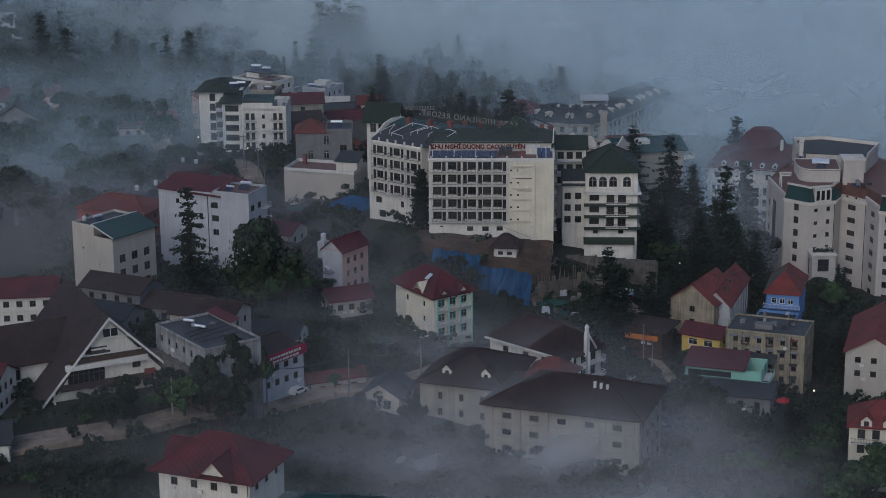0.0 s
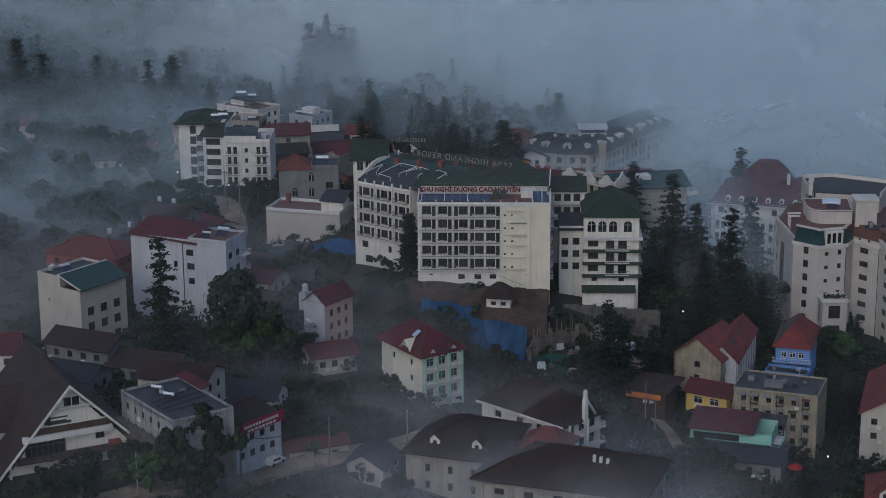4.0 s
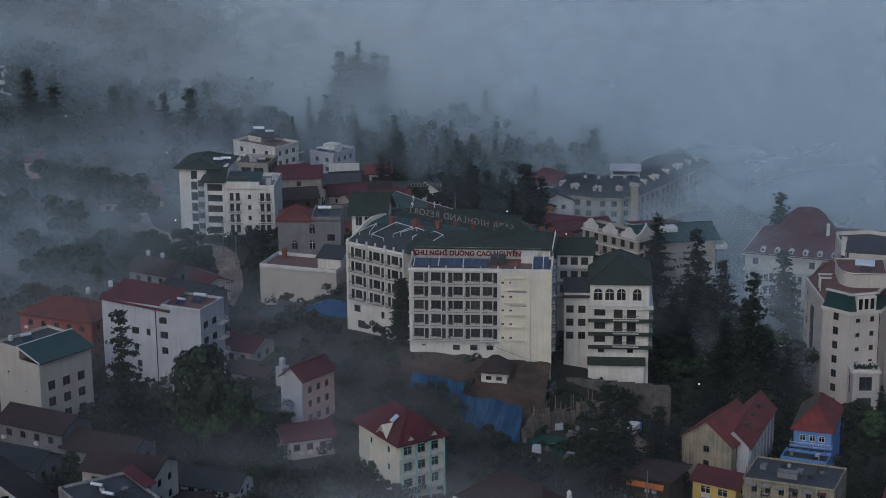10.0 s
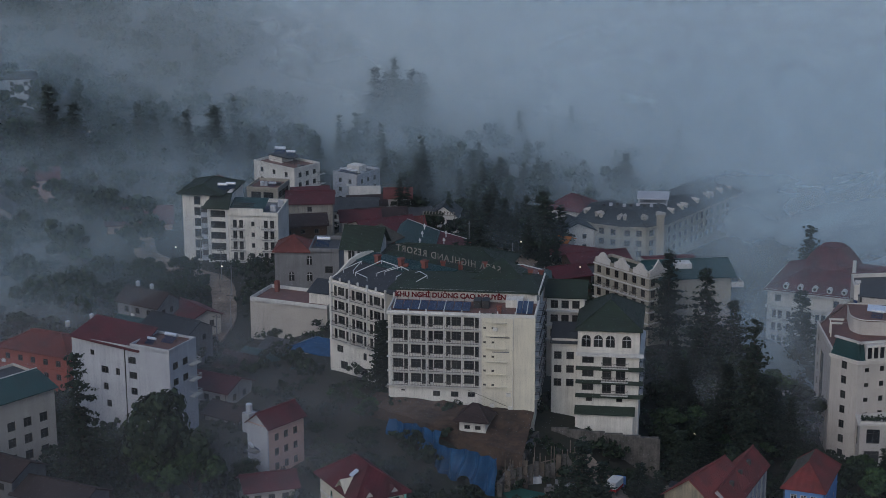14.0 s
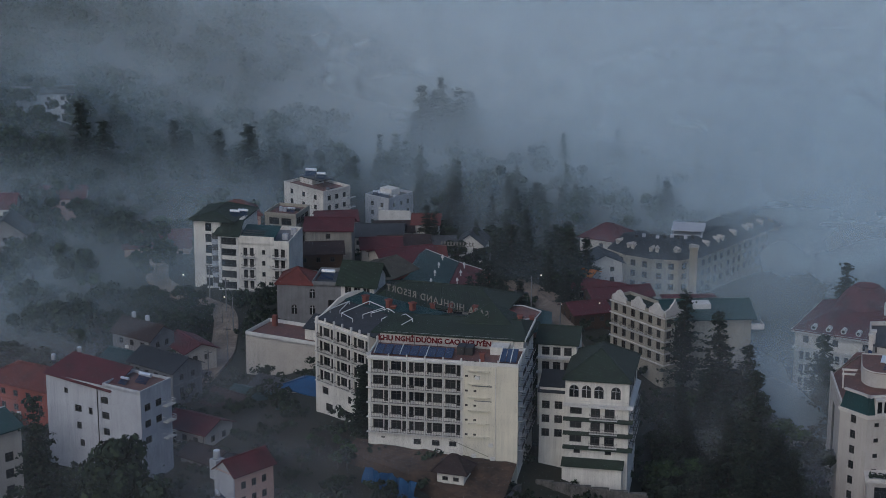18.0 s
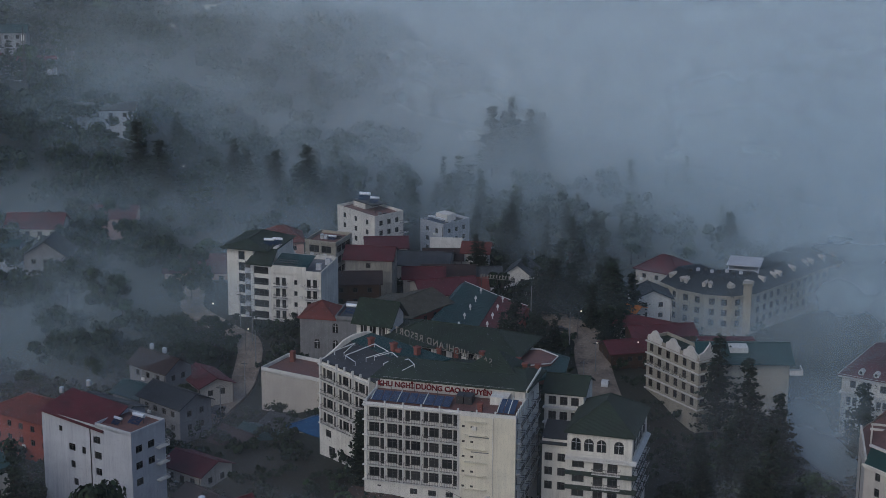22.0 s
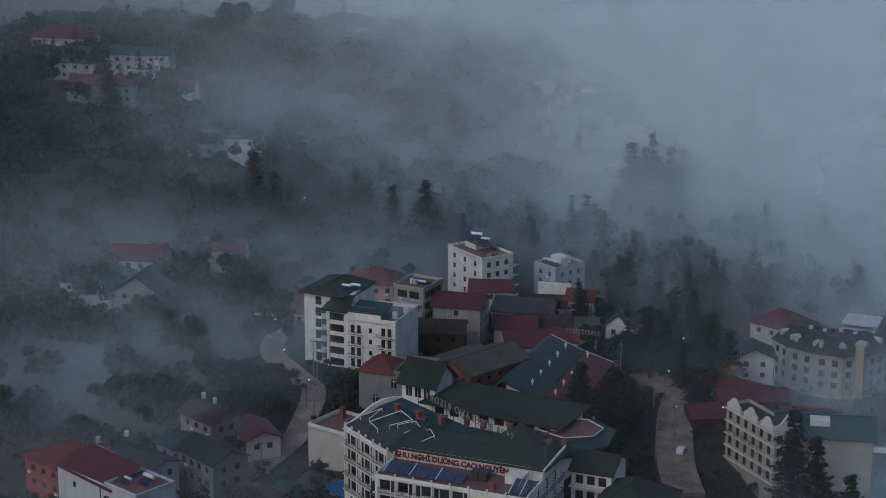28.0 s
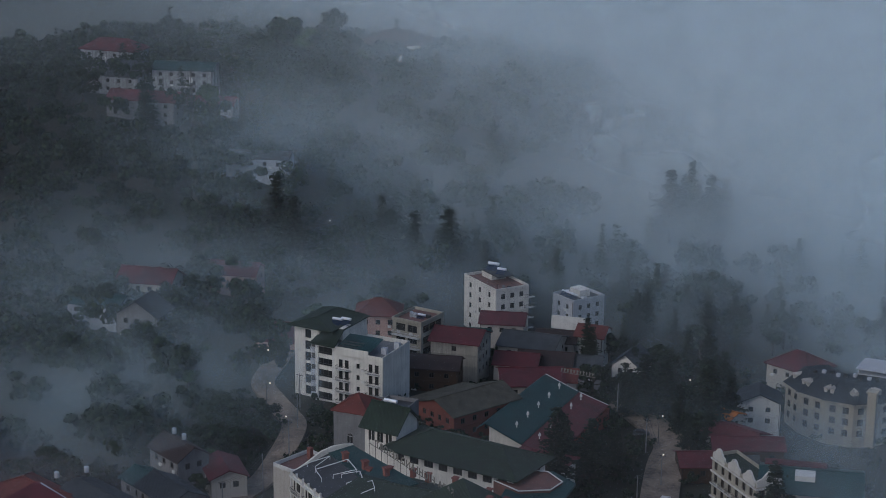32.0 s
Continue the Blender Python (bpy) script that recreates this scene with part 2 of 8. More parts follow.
def window_meshes(w, h, style, frame_mat):
    key = (round(w, 2), round(h, 2), style, frame_mat.name)
    if key not in CACHE:
        f = Mesh()
        e = 0.13
        f.box(0, -0.02, 0, e, 0.1, h).box(w - e, -0.02, 0, w, 0.1, h).box(e, -0.02, 0, w - e, 0.1, e).box(e, -0.02, h - e, w - e, 0.1, h)
        n = {"pair": 2, "single": 1, "triple": 3, "grid": 2}[style]
        for i in range(1, n):
            f.box(w * i / n - 0.04, -0.01, e, w * i / n + 0.04, 0.09, h - e)
        if style in ("grid", "pair"):
            f.box(e, -0.005, h * 0.68, w - e, 0.085, h * 0.68 + 0.06)
        p = Mesh().box(e, 0.03, e, w - e, 0.06, h - e)
        CACHE[key] = (f.data("window", frame_mat), p.data("pane", GLASS))
    return CACHE[key]


def face_frames(L, D):
    return {"f": (0, 0, 0, L), "r": (L, 0, 90, D), "b": (L, D, 180, L), "l": (0, D, 270, D)}


def opening(parent, m, u, z, w, h, style="pair", frame_mat=None):
    fm, pm = window_meshes(w, h, style, frame_mat or FRAME_DARK)
    win = put("window", fm, parent, m @ Matrix.Translation((u, 0.16, z)))
    put("pane", pm, win)
    return win


def wall_face(bm, parent, m, length, z0, z1, rows, frame_mat=None):
    """One upright wall face with real openings, along x of the pose m. rows: (u, z, w, h, style)."""
    rows = [r if len(r) > 4 else (*r, "pair") for r in rows]
    us = sorted({0.0, length, *(r[0] for r in rows), *(r[0] + r[2] for r in rows)})
    zs = sorted({z0, z1, *(r[1] for r in rows), *(r[1] + r[3] for r in rows)})

    def pt(u, n, z):
        return m @ Vector((u, n, z))

    for a, b in zip(us, us[1:]):
        run = None
        for c, d in zip(zs, zs[1:]):
            gap = any(r[0] <= (a + b) / 2 <= r[0] + r[2] and r[1] <= (c + d) / 2 <= r[1] + r[3] for r in rows)
            if not gap:
                run = (run[0], d) if run else (c, d)
            if (gap or d == zs[-1]) and run:
                bm.poly([pt(a, 0, run[0]), pt(b, 0, run[0]), pt(b, 0, run[1]), pt(a, 0, run[1])])
                run = None
    for u, z, w, h, style in rows:
        k = 0.25
        bm.poly([pt(u, 0, z), pt(u, k, z), pt(u, k, z + h), pt(u, 0, z + h)])
        bm.poly([pt(u + w, k, z), pt(u + w, 0, z), pt(u + w, 0, z + h), pt(u + w, k, z + h)])
        bm.poly([pt(u, 0, z), pt(u + w, 0, z), pt(u + w, k, z), pt(u, k, z)])
        bm.poly([pt(u, k, z + h), pt(u + w, k, z + h), pt(u + w, 0, z + h), pt(u, 0, z + h)])
        opening(parent, m, u, z, w, h, style, frame_mat)


def walls(parent, L, D, z0, z1, holes, mat, frame_mat=None, name="wall", x=0.0, y=0.0):
    """Four outer walls with real openings. holes: face -> rows of (u, z, w, h, style)."""
    bm = Mesh()
    for face, (ox, oy, turn, length) in face_frames(L, D).items():
        wall_face(bm, parent, pose(ox + x, oy + y, 0, 0, 0, turn), length, z0, z1, holes.get(face, ()), frame_mat)
    return part(name, bm, mat, parent)


def along(a, b):
    """The pose of a facade from a to b, and its length."""
    return pose(a[0], a[1], 0, 0, 0, math.degrees(math.atan2(b[1] - a[1], b[0] - a[0]))), math.hypot(b[0] - a[0], b[1] - a[1])


def grid_holes(length, n, floors, z_first, pitch, w=1.5, h=1.5, margin=1.0, style="pair", skip=()):
    out = []
    step = (length - 2 * margin) / n
    for k in range(floors):
        for i in range(n):
            if (i, k) not in skip:
                out.append((round(margin + step * (i + 0.5) - w / 2, 3), round(z_first + pitch * k, 3), w, h, style))
    return out


def gable_roof(parent, L, D, z, rise, mat, over=0.6, along="x", thick=0.22, name="roof", x=0.0, y=0.0, gable_mat=None):
    bm, g = Mesh(), Mesh()
    x0, x1, y0, y1 = x - over, x + L + over, y - over, y + D + over
    if along == "x":
        k = rise / (D / 2)
        ym, zt, zl = y + D / 2, z + rise + 0.1, z - over * k + 0.1
        bm.slab([(x0, y0, zl), (x1, y0, zl), (x1, ym, zt), (x0, ym, zt)], thick)
        bm.slab([(x0, ym, zt), (x1, ym, zt), (x1, y1, zl), (x0, y1, zl)], thick)
        for xx in (x + 0.01, x + L - 0.01):
            g.poly([(xx, y, z), (xx, y + D, z), (xx, ym, z + rise - 0.1)])
        bm.box(x0, ym - 0.15, zt - 0.1, x1, ym + 0.15, zt + 0.12)
    else:
        k = rise / (L / 2)
        xm, zt, zl = x + L / 2, z + rise + 0.1, z - over * k + 0.1
        bm.slab([(x0, y0, zl), (xm, y0, zt), (xm, y1, zt), (x0, y1, zl)], thick)
        bm.slab([(xm, y0, zt), (x1, y0, zl), (x1, y1, zl), (xm, y1, zt)], thick)
        for yy in (y + 0.01, y + D - 0.01):
            g.poly([(x, yy, z), (x + L, yy, z), (xm, yy, z + rise - 0.1)])
        bm.box(xm - 0.15, y0, zt - 0.1, xm + 0.15, y1, zt + 0.12)
    part("gable", g, gable_mat or WHITE, parent)
    return part(name, bm, mat, parent)


def hip_roof(parent, L, D, z, rise, mat, over=0.7, thick=0.22, name="roof", x=0.0, y=0.0, inset=None):
    bm = Mesh()
    x0, x1, y0, y1 = x - over, x + L + over, y - over, y + D + over
    i = inset if inset is not None else min(L, D) / 2 + over
    if L >= D:
        a, b = (x0 + i, y + D / 2, z + rise), (x1 - i, y + D / 2, z + rise)
    else:
        a, b = (x + L / 2, y0 + i, z + rise), (x + L / 2, y1 - i, z + rise)
    c = [(x0, y0, z), (x1, y0, z), (x1, y1, z), (x0, y1, z)]
    if L >= D:
        planes = [[c[0], c[1], b, a], [c[1], c[2], b], [c[2], c[3], a, b], [c[3], c[0], a]]
    else:
        planes = [[c[0], c[1], a], [c[1], c[2], b, a], [c[2], c[3], b], [c[3], c[0], a, b]]
    for p in planes:
        bm.slab(p, thick)
    for p, q in ((c[0], a), (c[1], b if L >= D else a), (c[2], b), (c[3], a if L >= D else b), (a, b)):
        if (Vector(p) - Vector(q)).length > 0.3:
            bm.tube(Vector(p) + Vector((0, 0, 0.04)), Vector(q) + Vector((0, 0, 0.04)), 0.16, 0.16, 5)
    return part(name, bm, mat, parent)


def flat_roof(parent, L, D, z, deck, wall_mat, high=0.9, over=0.0, x=0.0, y=0.0):
    d = Mesh().box(x + 0.05, y + 0.05, z - 0.3, x + L - 0.05, y + D - 0.05, z)
    part("roof", d, deck, parent)
    p = Mesh()
    t = 0.25
    x0, x1, y0, y1 = x - over, x + L + over, y - over, y + D + over
    for b in ((x0, y0, x1, y0 + t), (x0, y1 - t, x1, y1), (x0, y0 + t, x0 + t, y1 - t), (x1 - t, y0 + t, x1, y1 - t)):
        p.box(b[0], b[1], z - 0.35, b[2], b[3], z + high)
    return part("parapet", p, wall_mat, parent)


def balcony(parent, m, u, z, w, deep=1.0, rail=FRAME_DARK, slab_mat=None):
    key = ("balcony", round(w, 2), deep, rail.name, (slab_mat or TRIM).name)
    if key not in CACHE:
        s = Mesh().box(0, -deep, -0.18, w, 0, 0)
        r = Mesh().box(0, -deep, 0.9, w, -deep + 0.07, 0.98).box(0, -deep, 0.12, w, -deep + 0.05, 0.18)
        r.box(0, -deep, 0.9, 0.06, 0, 0.98).box(w - 0.06, -deep, 0.9, w, 0, 0.98)
        n = max(2, int(w / 0.3))
        for i in range(n + 1):
            r.box(w * i / n - 0.02, -deep + 0.01, 0.0, w * i / n + 0.02, -deep + 0.05, 0.92)
        CACHE[key] = (s.data("balcony", slab_mat or TRIM), r.data("railing", rail))
    s, r = CACHE[key]
    b = put("balcony", s, parent, m @ Matrix.Translation((u, 0, z)))
    put("railing", r, b)
    return b


def solar_heater(x, y, z, turn, scale=1.0):
    e = thing("solar_water_heater", x, y, z, turn, "steel solar water heater with round tank and dark tubes", "water heater", "roof water heaters")
    part("tank", Mesh().tube((-1.1, 0.5, 1.15), (1.1, 0.5, 1.15), 0.3, 0.3, 10), STEEL, e, "bright steel tank")
    c = Mesh()
    for i in range(12):
        u = -1.0 + 2.0 * i / 11
        c.tube((u, 0.45, 0.95), (u, -0.9, 0.15), 0.05, 0.05, 4)
    part("collector", c, PANEL, e, "dark glass tubes")
    f = Mesh()
    for u in (-0.9, 0.9):
        f.tube((u, 0.5, 0), (u, 0.5, 0.95), 0.04, 0.04, 4).tube((u, -0.9, 0), (u, 0.5, 0.0), 0.04, 0.04, 4)
    part("stand", f, METAL, e)
    e.scale = (scale,) * 3
    return e


def water_tank(x, y, z, s=1.0):
    e = thing("water_tank", x, y, z, 0, "upright steel water tank standing on a flat roof", "water tank", "roof tanks")
    part("body", Mesh().tube((0, 0, 0.4 * s), (0, 0, 1.9 * s), 0.65 * s, 0.65 * s, 14).tube((0, 0, 1.9 * s), (0, 0, 2.15 * s), 0.65 * s, 0.15 * s, 14), STEEL, e)
    leg = Mesh()
    for a in range(4):
        cx, cy = 0.5 * s * math.cos(a * 1.57 + 0.8), 0.5 * s * math.sin(a * 1.57 + 0.8)
        leg.tube((cx, cy, 0), (cx, cy, 0.45 * s), 0.05, 0.05, 4)
    part("stand", leg, METAL, e)
    return e


def broadleaf_box(n, x0, x1, y0, y1, z, high):
    """Small clumps of leaves that fill a planter."""
    rnd = random.Random(n)
    c = Mesh()
    for _ in range(n * 14):
        p = Vector((rnd.uniform(x0, x1), rnd.uniform(y0, y1), z + high * rnd.random() ** 1.5))
        u = Vector((rnd.gauss(0, 1), rnd.gauss(0, 1), rnd.gauss(0, 0.6))).normalized() * rnd.uniform(0.15, 0.35)
        v = u.orthogonal().normalized() * rnd.uniform(0.12, 0.3)
        c.poly([p - u, p - v, p + u, p + v])
    return c


def house(name, label, p0, p1, deep, z1, wall_mat, holes=None, z0=None, frame_mat=None, category="house", group=""):
    """A building whose front runs from p0 to p1, with its parts under one empty; heights are those of the world."""
    (ax, ay), (bx, by) = p0, p1
    L = math.hypot(bx - ax, by - ay)
    turn = math.degrees(math.atan2(by - ay, bx - ax))
    c, s = math.cos(radians(turn)), math.sin(radians(turn))
    low = lowest([p0, p1, (bx - s * deep, by + c * deep), (ax - s * deep, ay + c * deep)]) - 1.5
    base = low if z0 is None else min(z0, low)
    e = thing(name, ax, ay, 0, turn, label, category, group)
    walls(e, L, deep, base, z1, holes or {}, wall_mat, frame_mat)
    return e, L


def local(e, x, y, z):
    return e.matrix_basis @ Vector((x, y, z))

# ---- the ground ----
def ground_material():
    m = surface("ground_cover", (0.014, 0.021, 0.013), (0.034, 0.030, 0.022), scale=0.03, fine=0.6, amount=1.0, bump=0.8)
    return m


def build_ground():
    xs = [-2500, -1400, -900, -600, -450] + [-360 + 8 * i for i in range(71)] + [240, 300, 420, 700, 1400, 2500]
    ys = [-1500, -900, -600, -400, -300, -240] + [-200 + 8 * i for i in range(88)] + [540, 640, 800, 1200, 2600]
    v = []
    for y in ys:
        for x in xs:
            z = ground_z(x, y) + 0.5 * noise.noise(Vector((x * 0.06, y * 0.06, 0)))
            v.append((x, y, z - 0.3))
    n = len(xs)
    f = [(j * n + i, j * n + i + 1, (j + 1) * n + i + 1, (j + 1) * n + i) for j in range(len(ys) - 1) for i in range(n - 1)]
    me = bpy.data.meshes.new("ground")
    me.from_pydata(v, [], f)
    me.materials.append(ground_material())
    me.polygons.foreach_set("use_smooth", [True] * len(f))
    tagged(new("ground", me), "dark damp hillside ground with weeds and bare soil", "ground", kind="structure")


build_ground()


STREETS = []


def road(name, points, width, mat, label, lift=0.35, edge=0.0):
    """A strip that follows the ground, with a kerb's thickness."""
    pts = []
    for (ax, ay), (bx, by) in zip(points, points[1:]):
        k = max(2, int(math.hypot(bx - ax, by - ay) / 3))
        pts += [(ax + (bx - ax) * i / k, ay + (by - ay) * i / k) for i in range(k)]
    pts.append(points[-1])
    STREETS.extend((x, y, width / 2) for x, y in pts)
    for _ in range(3):
        pts = [pts[0]] + [tuple((a + 2 * b + c) / 4 for a, b, c in zip(p, q, r)) for p, q, r in zip(pts, pts[1:], pts[2:])] + [pts[-1]]
    bm = Mesh()
    rows = []
    for i, (x, y) in enumerate(pts):
        a, b = pts[max(0, i - 1)], pts[min(len(pts) - 1, i + 1)]
        d = Vector((b[0] - a[0], b[1] - a[1], 0)).normalized()
        s = Vector((-d.y, d.x, 0)) * width / 2
        z = max(ground_z(x, y), ground_z(x + s.x, y + s.y), ground_z(x - s.x, y - s.y)) + lift
        rows.append(((x + s.x, y + s.y, z), (x - s.x, y - s.y, z)))
    for (a, b), (c, d) in zip(rows, rows[1:]):
        bm.slab([a, b, d, c], 1.2)
    ob = new(name, bm.data(name, mat))
    return tagged(ob, label, "road", kind="structure")


road("road", [(-70, -135), (-47, -126), (-32, -109), (-25, -98), (-15, -90), (0, -82), (10, -68)], 7, ROAD, "grey brown street curving past the shops")
road("road", [(-51, 38), (-51, 68), (-56, 88), (-62, 100), (-70, 108), (-86, 122), (-95, 150)], 6, ROAD, "pale winding street beside the apartment block")
road("road", [(34, 96), (27, 112), (22, 128), (18, 142), (17, 152), (8, 160), (-6, 172)], 9, ROAD, "pale street curving between trees and shops")
road("road", [(49, -20), (52, -34), (55.5, -46), (56, -58)], 2.4, ROAD, "narrow lane running down between houses")
road("road", [(40, -4), (50, -16), (56, -12), (60, 4), (72, 40), (86, 78)], 4, ROAD, "narrow concrete lane below the terraces")


# ---- hotel ----
def hotel():
    e = thing("hotel", 0, 0.6, 0, 0, "long white hotel with rows of balconied windows and dark green roof", "hotel")
    L, D = 30.0, 21.0
    front = []
    for k in range(5):
        zb = 1.45 + 3.1 * k
        for i in range(5):
            u = 1.0 + 3.65 * i
            if i in (2, 3):
                front += [(u + 0.0, zb, 0.95, 2.3, "single"), (u + 1.1, zb + 0.35, 2.1, 1.95, "pair")]
            else:
                front += [(u + 0.0, zb + 0.35, 2.1, 1.95, "pair"), (u + 2.25, zb, 0.95, 2.3, "single")]
        
    front += [(9.2, -1.1, 1.5, 1.2, "grid"), (12.9, -1.1, 1.6, 1.2, "grid"), (16.4, -1.0, 1.5, 1.1, "grid"), (2.6, -0.2, 0.8, 0.35, "single"),
              (22.0, -5.4, 4.6, 2.0, "triple")]
    right = []
    for k in range(6):
        for j in range(4):
            right.append((1.8 + 4.6 * j, -1.0 + 3.1 * k, 1.0, 2.1, "single"))
    walls(e, L, D, -9, 16.6, {"f": front, "r": right}, WHITE)
    part("cream_panel", Mesh().box(19.3, -0.04, -3.2, 25.9, 0.0, 16.4), CREAM, e, "plain cream wall panel")
    fr = pose(0, 0, 0)
    # ledges, piers and balconies of the front
    for k in range(6):
        z = 1.2 + 3.1 * k
        part("ledge", Mesh().box(-0.25, -0.55, z - 0.16, 19.1, 0, z + 0.04), TRIM, e)
    for i in range(6):
        u = 0.6 + 3.65 * i
        part("pier", Mesh().box(u - 0.14, -0.25, 1.0, u + 0.14, 0.01, 16.9), TRIM, e)
    for i in range(9):
        u = 0.6 + 3.65 * i
        if u < 29.5:
            part("parapet_post", Mesh().box(u - 0.14, -0.35, 16.55, u + 0.14, -0.08, 17.7), TRIM, e)
    for k in range(5):
        for i in range(5):
            balcony(e, fr, 0.85 + 3.65 * i, 1.28 + 3.1 * k, 3.2, 0.75)
    ac = Mesh().box(0, -0.5, 0, 0.8, -0.1, 0.6).data("air_conditioner", TRIM)
    for k in range(5):
        for i in range(5):
            if (i * 3 + k * 7) % 5 < 4:
                put("air_conditioner", ac, e, pose(1.4 + 3.65 * i + (k % 2) * 0.9, -0.1, 1.4 + 3.1 * k))
    part("podium", Mesh().box(-0.5, -0.3, -7, 19.2, 0.0, -2.3), WHITE, e, "stained white podium wall")
    part("cable", Mesh().tube((16.5, -0.15, 0.6), (24.5, -0.15, -2.6), 0.04, 0.04, 4), METAL, e)
    for u, z in ((21.6, 13.6), (24.4, -0.4), (21.0, -2.8), (24.8, -3.2)):
        part("air_conditioner", Mesh().box(u, -0.45, z, u + 0.9, -0.04, z + 0.65), TRIM, e)
    part("stain", Mesh().box(21.0, -0.062, 12.0, 25.0, -0.046, 12.25).box(21.4, -0.062, 8.9, 24.9, -0.046, 9.1), CONCRETE, e, "grey water stain")
    for k in range(6):
        part("sunshade", Mesh().box(20.2, -0.5, 2.6 + 2.75 * k - 1.2, 24.6 - 0.1 * (k % 2), 0, 2.72 + 2.75 * k - 1.2), CREAM, e)
    for k in range(6):
        for u in (19.6, 21.3):
            part("vent", Mesh().box(u, -0.1, 2.9 + 3.05 * k - 1.2, u + 0.55, -0.03, 3.3 + 3.05 * k - 1.2), FRAME_DARK, e, "small dark vent opening")
    part("drainpipe", Mesh().tube((25.7, -0.12, -4), (25.7, -0.12, 16.5), 0.09, 0.09), TRIM, e)
    part("corner_pier", Mesh().box(25.9, -0.35, -9, 30.2, 0.0, 16.5), CREAM, e)
    # balconies on the end wall
    rm = pose(L, 0, 0, 0, 0, 90)
    for k in range(6):
        for j in range(4):
            balcony(e, rm, 0.9 + 4.6 * j, -1.1 + 3.1 * k, 3.6, 1.0)
    flat_roof(e, L, 9.6, 16.6, DECK, TRIM, high=0.55, over=0.15)
    for i in range(9):
        u = 0.9 + 1.75 * i
        part("solar_panel", Mesh().slab([(u, 2.2, 16.9), (u + 1.6, 2.2, 16.9), (u + 1.6, 5.6, 17.7), (u, 5.6, 17.7)], 0.08), PANEL, e, "blue solar panel")
        if i % 3 == 0:
            part("pipe", Mesh().tube((u - 0.08, 2.0, 17.0), (u - 0.08, 5.8, 17.9), 0.1, 0.1, 5), PIPE, e)
    for i in range(2):
        u = 17.0 + 1.7 * i
        part("roof_unit", Mesh().box(u, 5.0, 16.6, u + 1.5, 7.6, 18.2), METAL, e, "grey roof equipment box")
    for i in range(3):
        u = 26.2 + 1.1 * i
        part("solar_panel", Mesh().slab([(u, 1.6, 17.0), (u + 0.98, 1.6, 17.0), (u + 0.98, 5.4, 18.4), (u, 5.4, 18.4)], 0.08), PANEL, e, "blue solar panel")
    for u in (26.1, 28.3):
        part("pipe", Mesh().tube((u, 1.2, 17.0), (u, 5.8, 18.7), 0.1, 0.1, 5), PIPE, e)
    # sign wall and rear roof
    part("attic_wall", Mesh().box(1.0, 9.6, 16.0, 27.6, 10.0, 19.0), WHITE, e, "white attic wall behind the terrace")
    part("attic_wall", Mesh().box(23.5, 6.2, 16.0, 27.0, 9.6, 18.2), WHITE, e)
    r = Mesh()
    r.slab([(-1.5, 9.2, 18.9), (30.5, 9.2, 18.9), (28, 17, 20.6), (1, 17, 20.6)], 0.25)
    r.slab([(28, 17, 20.6), (30.5, 9.2, 18.9), (31, 24, 18.4), (28, 18, 20.6)], 0.25)
    r.slab([(1, 17, 20.6), (28, 18, 20.6), (31, 24, 18.4), (-1, 27, 18.4)], 0.25)
    part("roof", r, GREEN_ROOF, e, "dark green pitched roof")
    part("wall", Mesh().box(0.3, 9.9, 16.0, 29.6, 21, 18.8), WHITE, e)
    pyr = Mesh()
    a = (21.5, 20.0, 23.3)
    c = [(15.5, 14.5, 20.2), (26.5, 15.0, 20.2), (27.5, 24.5, 19.0), (16.5, 25.0, 19.0)]
    for i in range(4):
        pyr.slab([c[i], c[(i + 1) % 4], a], 0.2)
    part("roof", pyr, GREEN_ROOF, e)
    # end parapet
    part("end_parapet", Mesh().box(29.95, 0.6, 16.4, 30.2, 9.0, 17.5).slab([(29.95, 9.0, 19.2), (30.2, 9.0, 19.2), (30.6, 20.0, 20.2), (30.35, 20.0, 20.2)], 0.5), WHITE, e)
    for i in range(5):
        part("pipe", Mesh().tube((30.3, 1.2 + 1.9 * i, 16.4), (30.3, 1.2 + 1.9 * i, 18.2), 0.07, 0.07, 5), PIPE, e)
    # chimneys
    for x, y, z in ((22.6, 2.2, 16.6), (27.5, 19, 19.4), (25.0, 24, 18.6), (4, 24, 19.0), (12, 24.5, 19), (8, 26, 18.6), (17, 26, 18.6), (29.5, 22, 18.4), (0.5, 22, 18.8)):
        part("chimney", Mesh().box(x - 0.45, y - 0.45, z, x + 0.45, y + 0.45, z + 1.5).box(x - 0.6, y - 0.6, z + 1.5, x + 0.6, y + 0.6, z + 1.75), BRICK, e, "small red brick chimney")
    # left wing
    wing_turn = math.degrees(math.atan2(11.3 - 20.6, -2.0 + 15.6))
    w = put("wing", None, e, pose(-15.6, 20.0, 0, 0, 0, wing_turn))
    w["label"] = "set-back wing with balconied windows"
    WL, WD = 16.5, 13.5
    hol = []
    for k in range(4):
        zb = 4.1 + 3.2 * k
        for i in range(3):
            u = 0.9 + 5.3 * i
            hol += [(u, zb, 0.95, 2.3, "single"), (u + 1.2, zb + 0.35, 2.0, 1.9, "pair"), (u + 3.5, zb, 0.95, 2.3, "single")]
    hol += [(1.6, 1.2, 1.9, 1.6, "pair"), (9.5, 1.0, 1.0, 1.6, "single"), (13.0, 0.9, 1.6, 1.6, "single"), (2.6, -2.4, 2.2, 1.8, "pair"), (8.6, -2.6, 2.2, 1.8, "pair")]
    walls(w, WL, WD, -8, 17.2, {"f": hol}, WHITE)
    for k in range(5):
        z = 3.9 + 3.2 * k
        part("ledge", Mesh().box(-0.2, -0.5, z - 0.15, WL, 0, z + 0.05), TRIM, w)
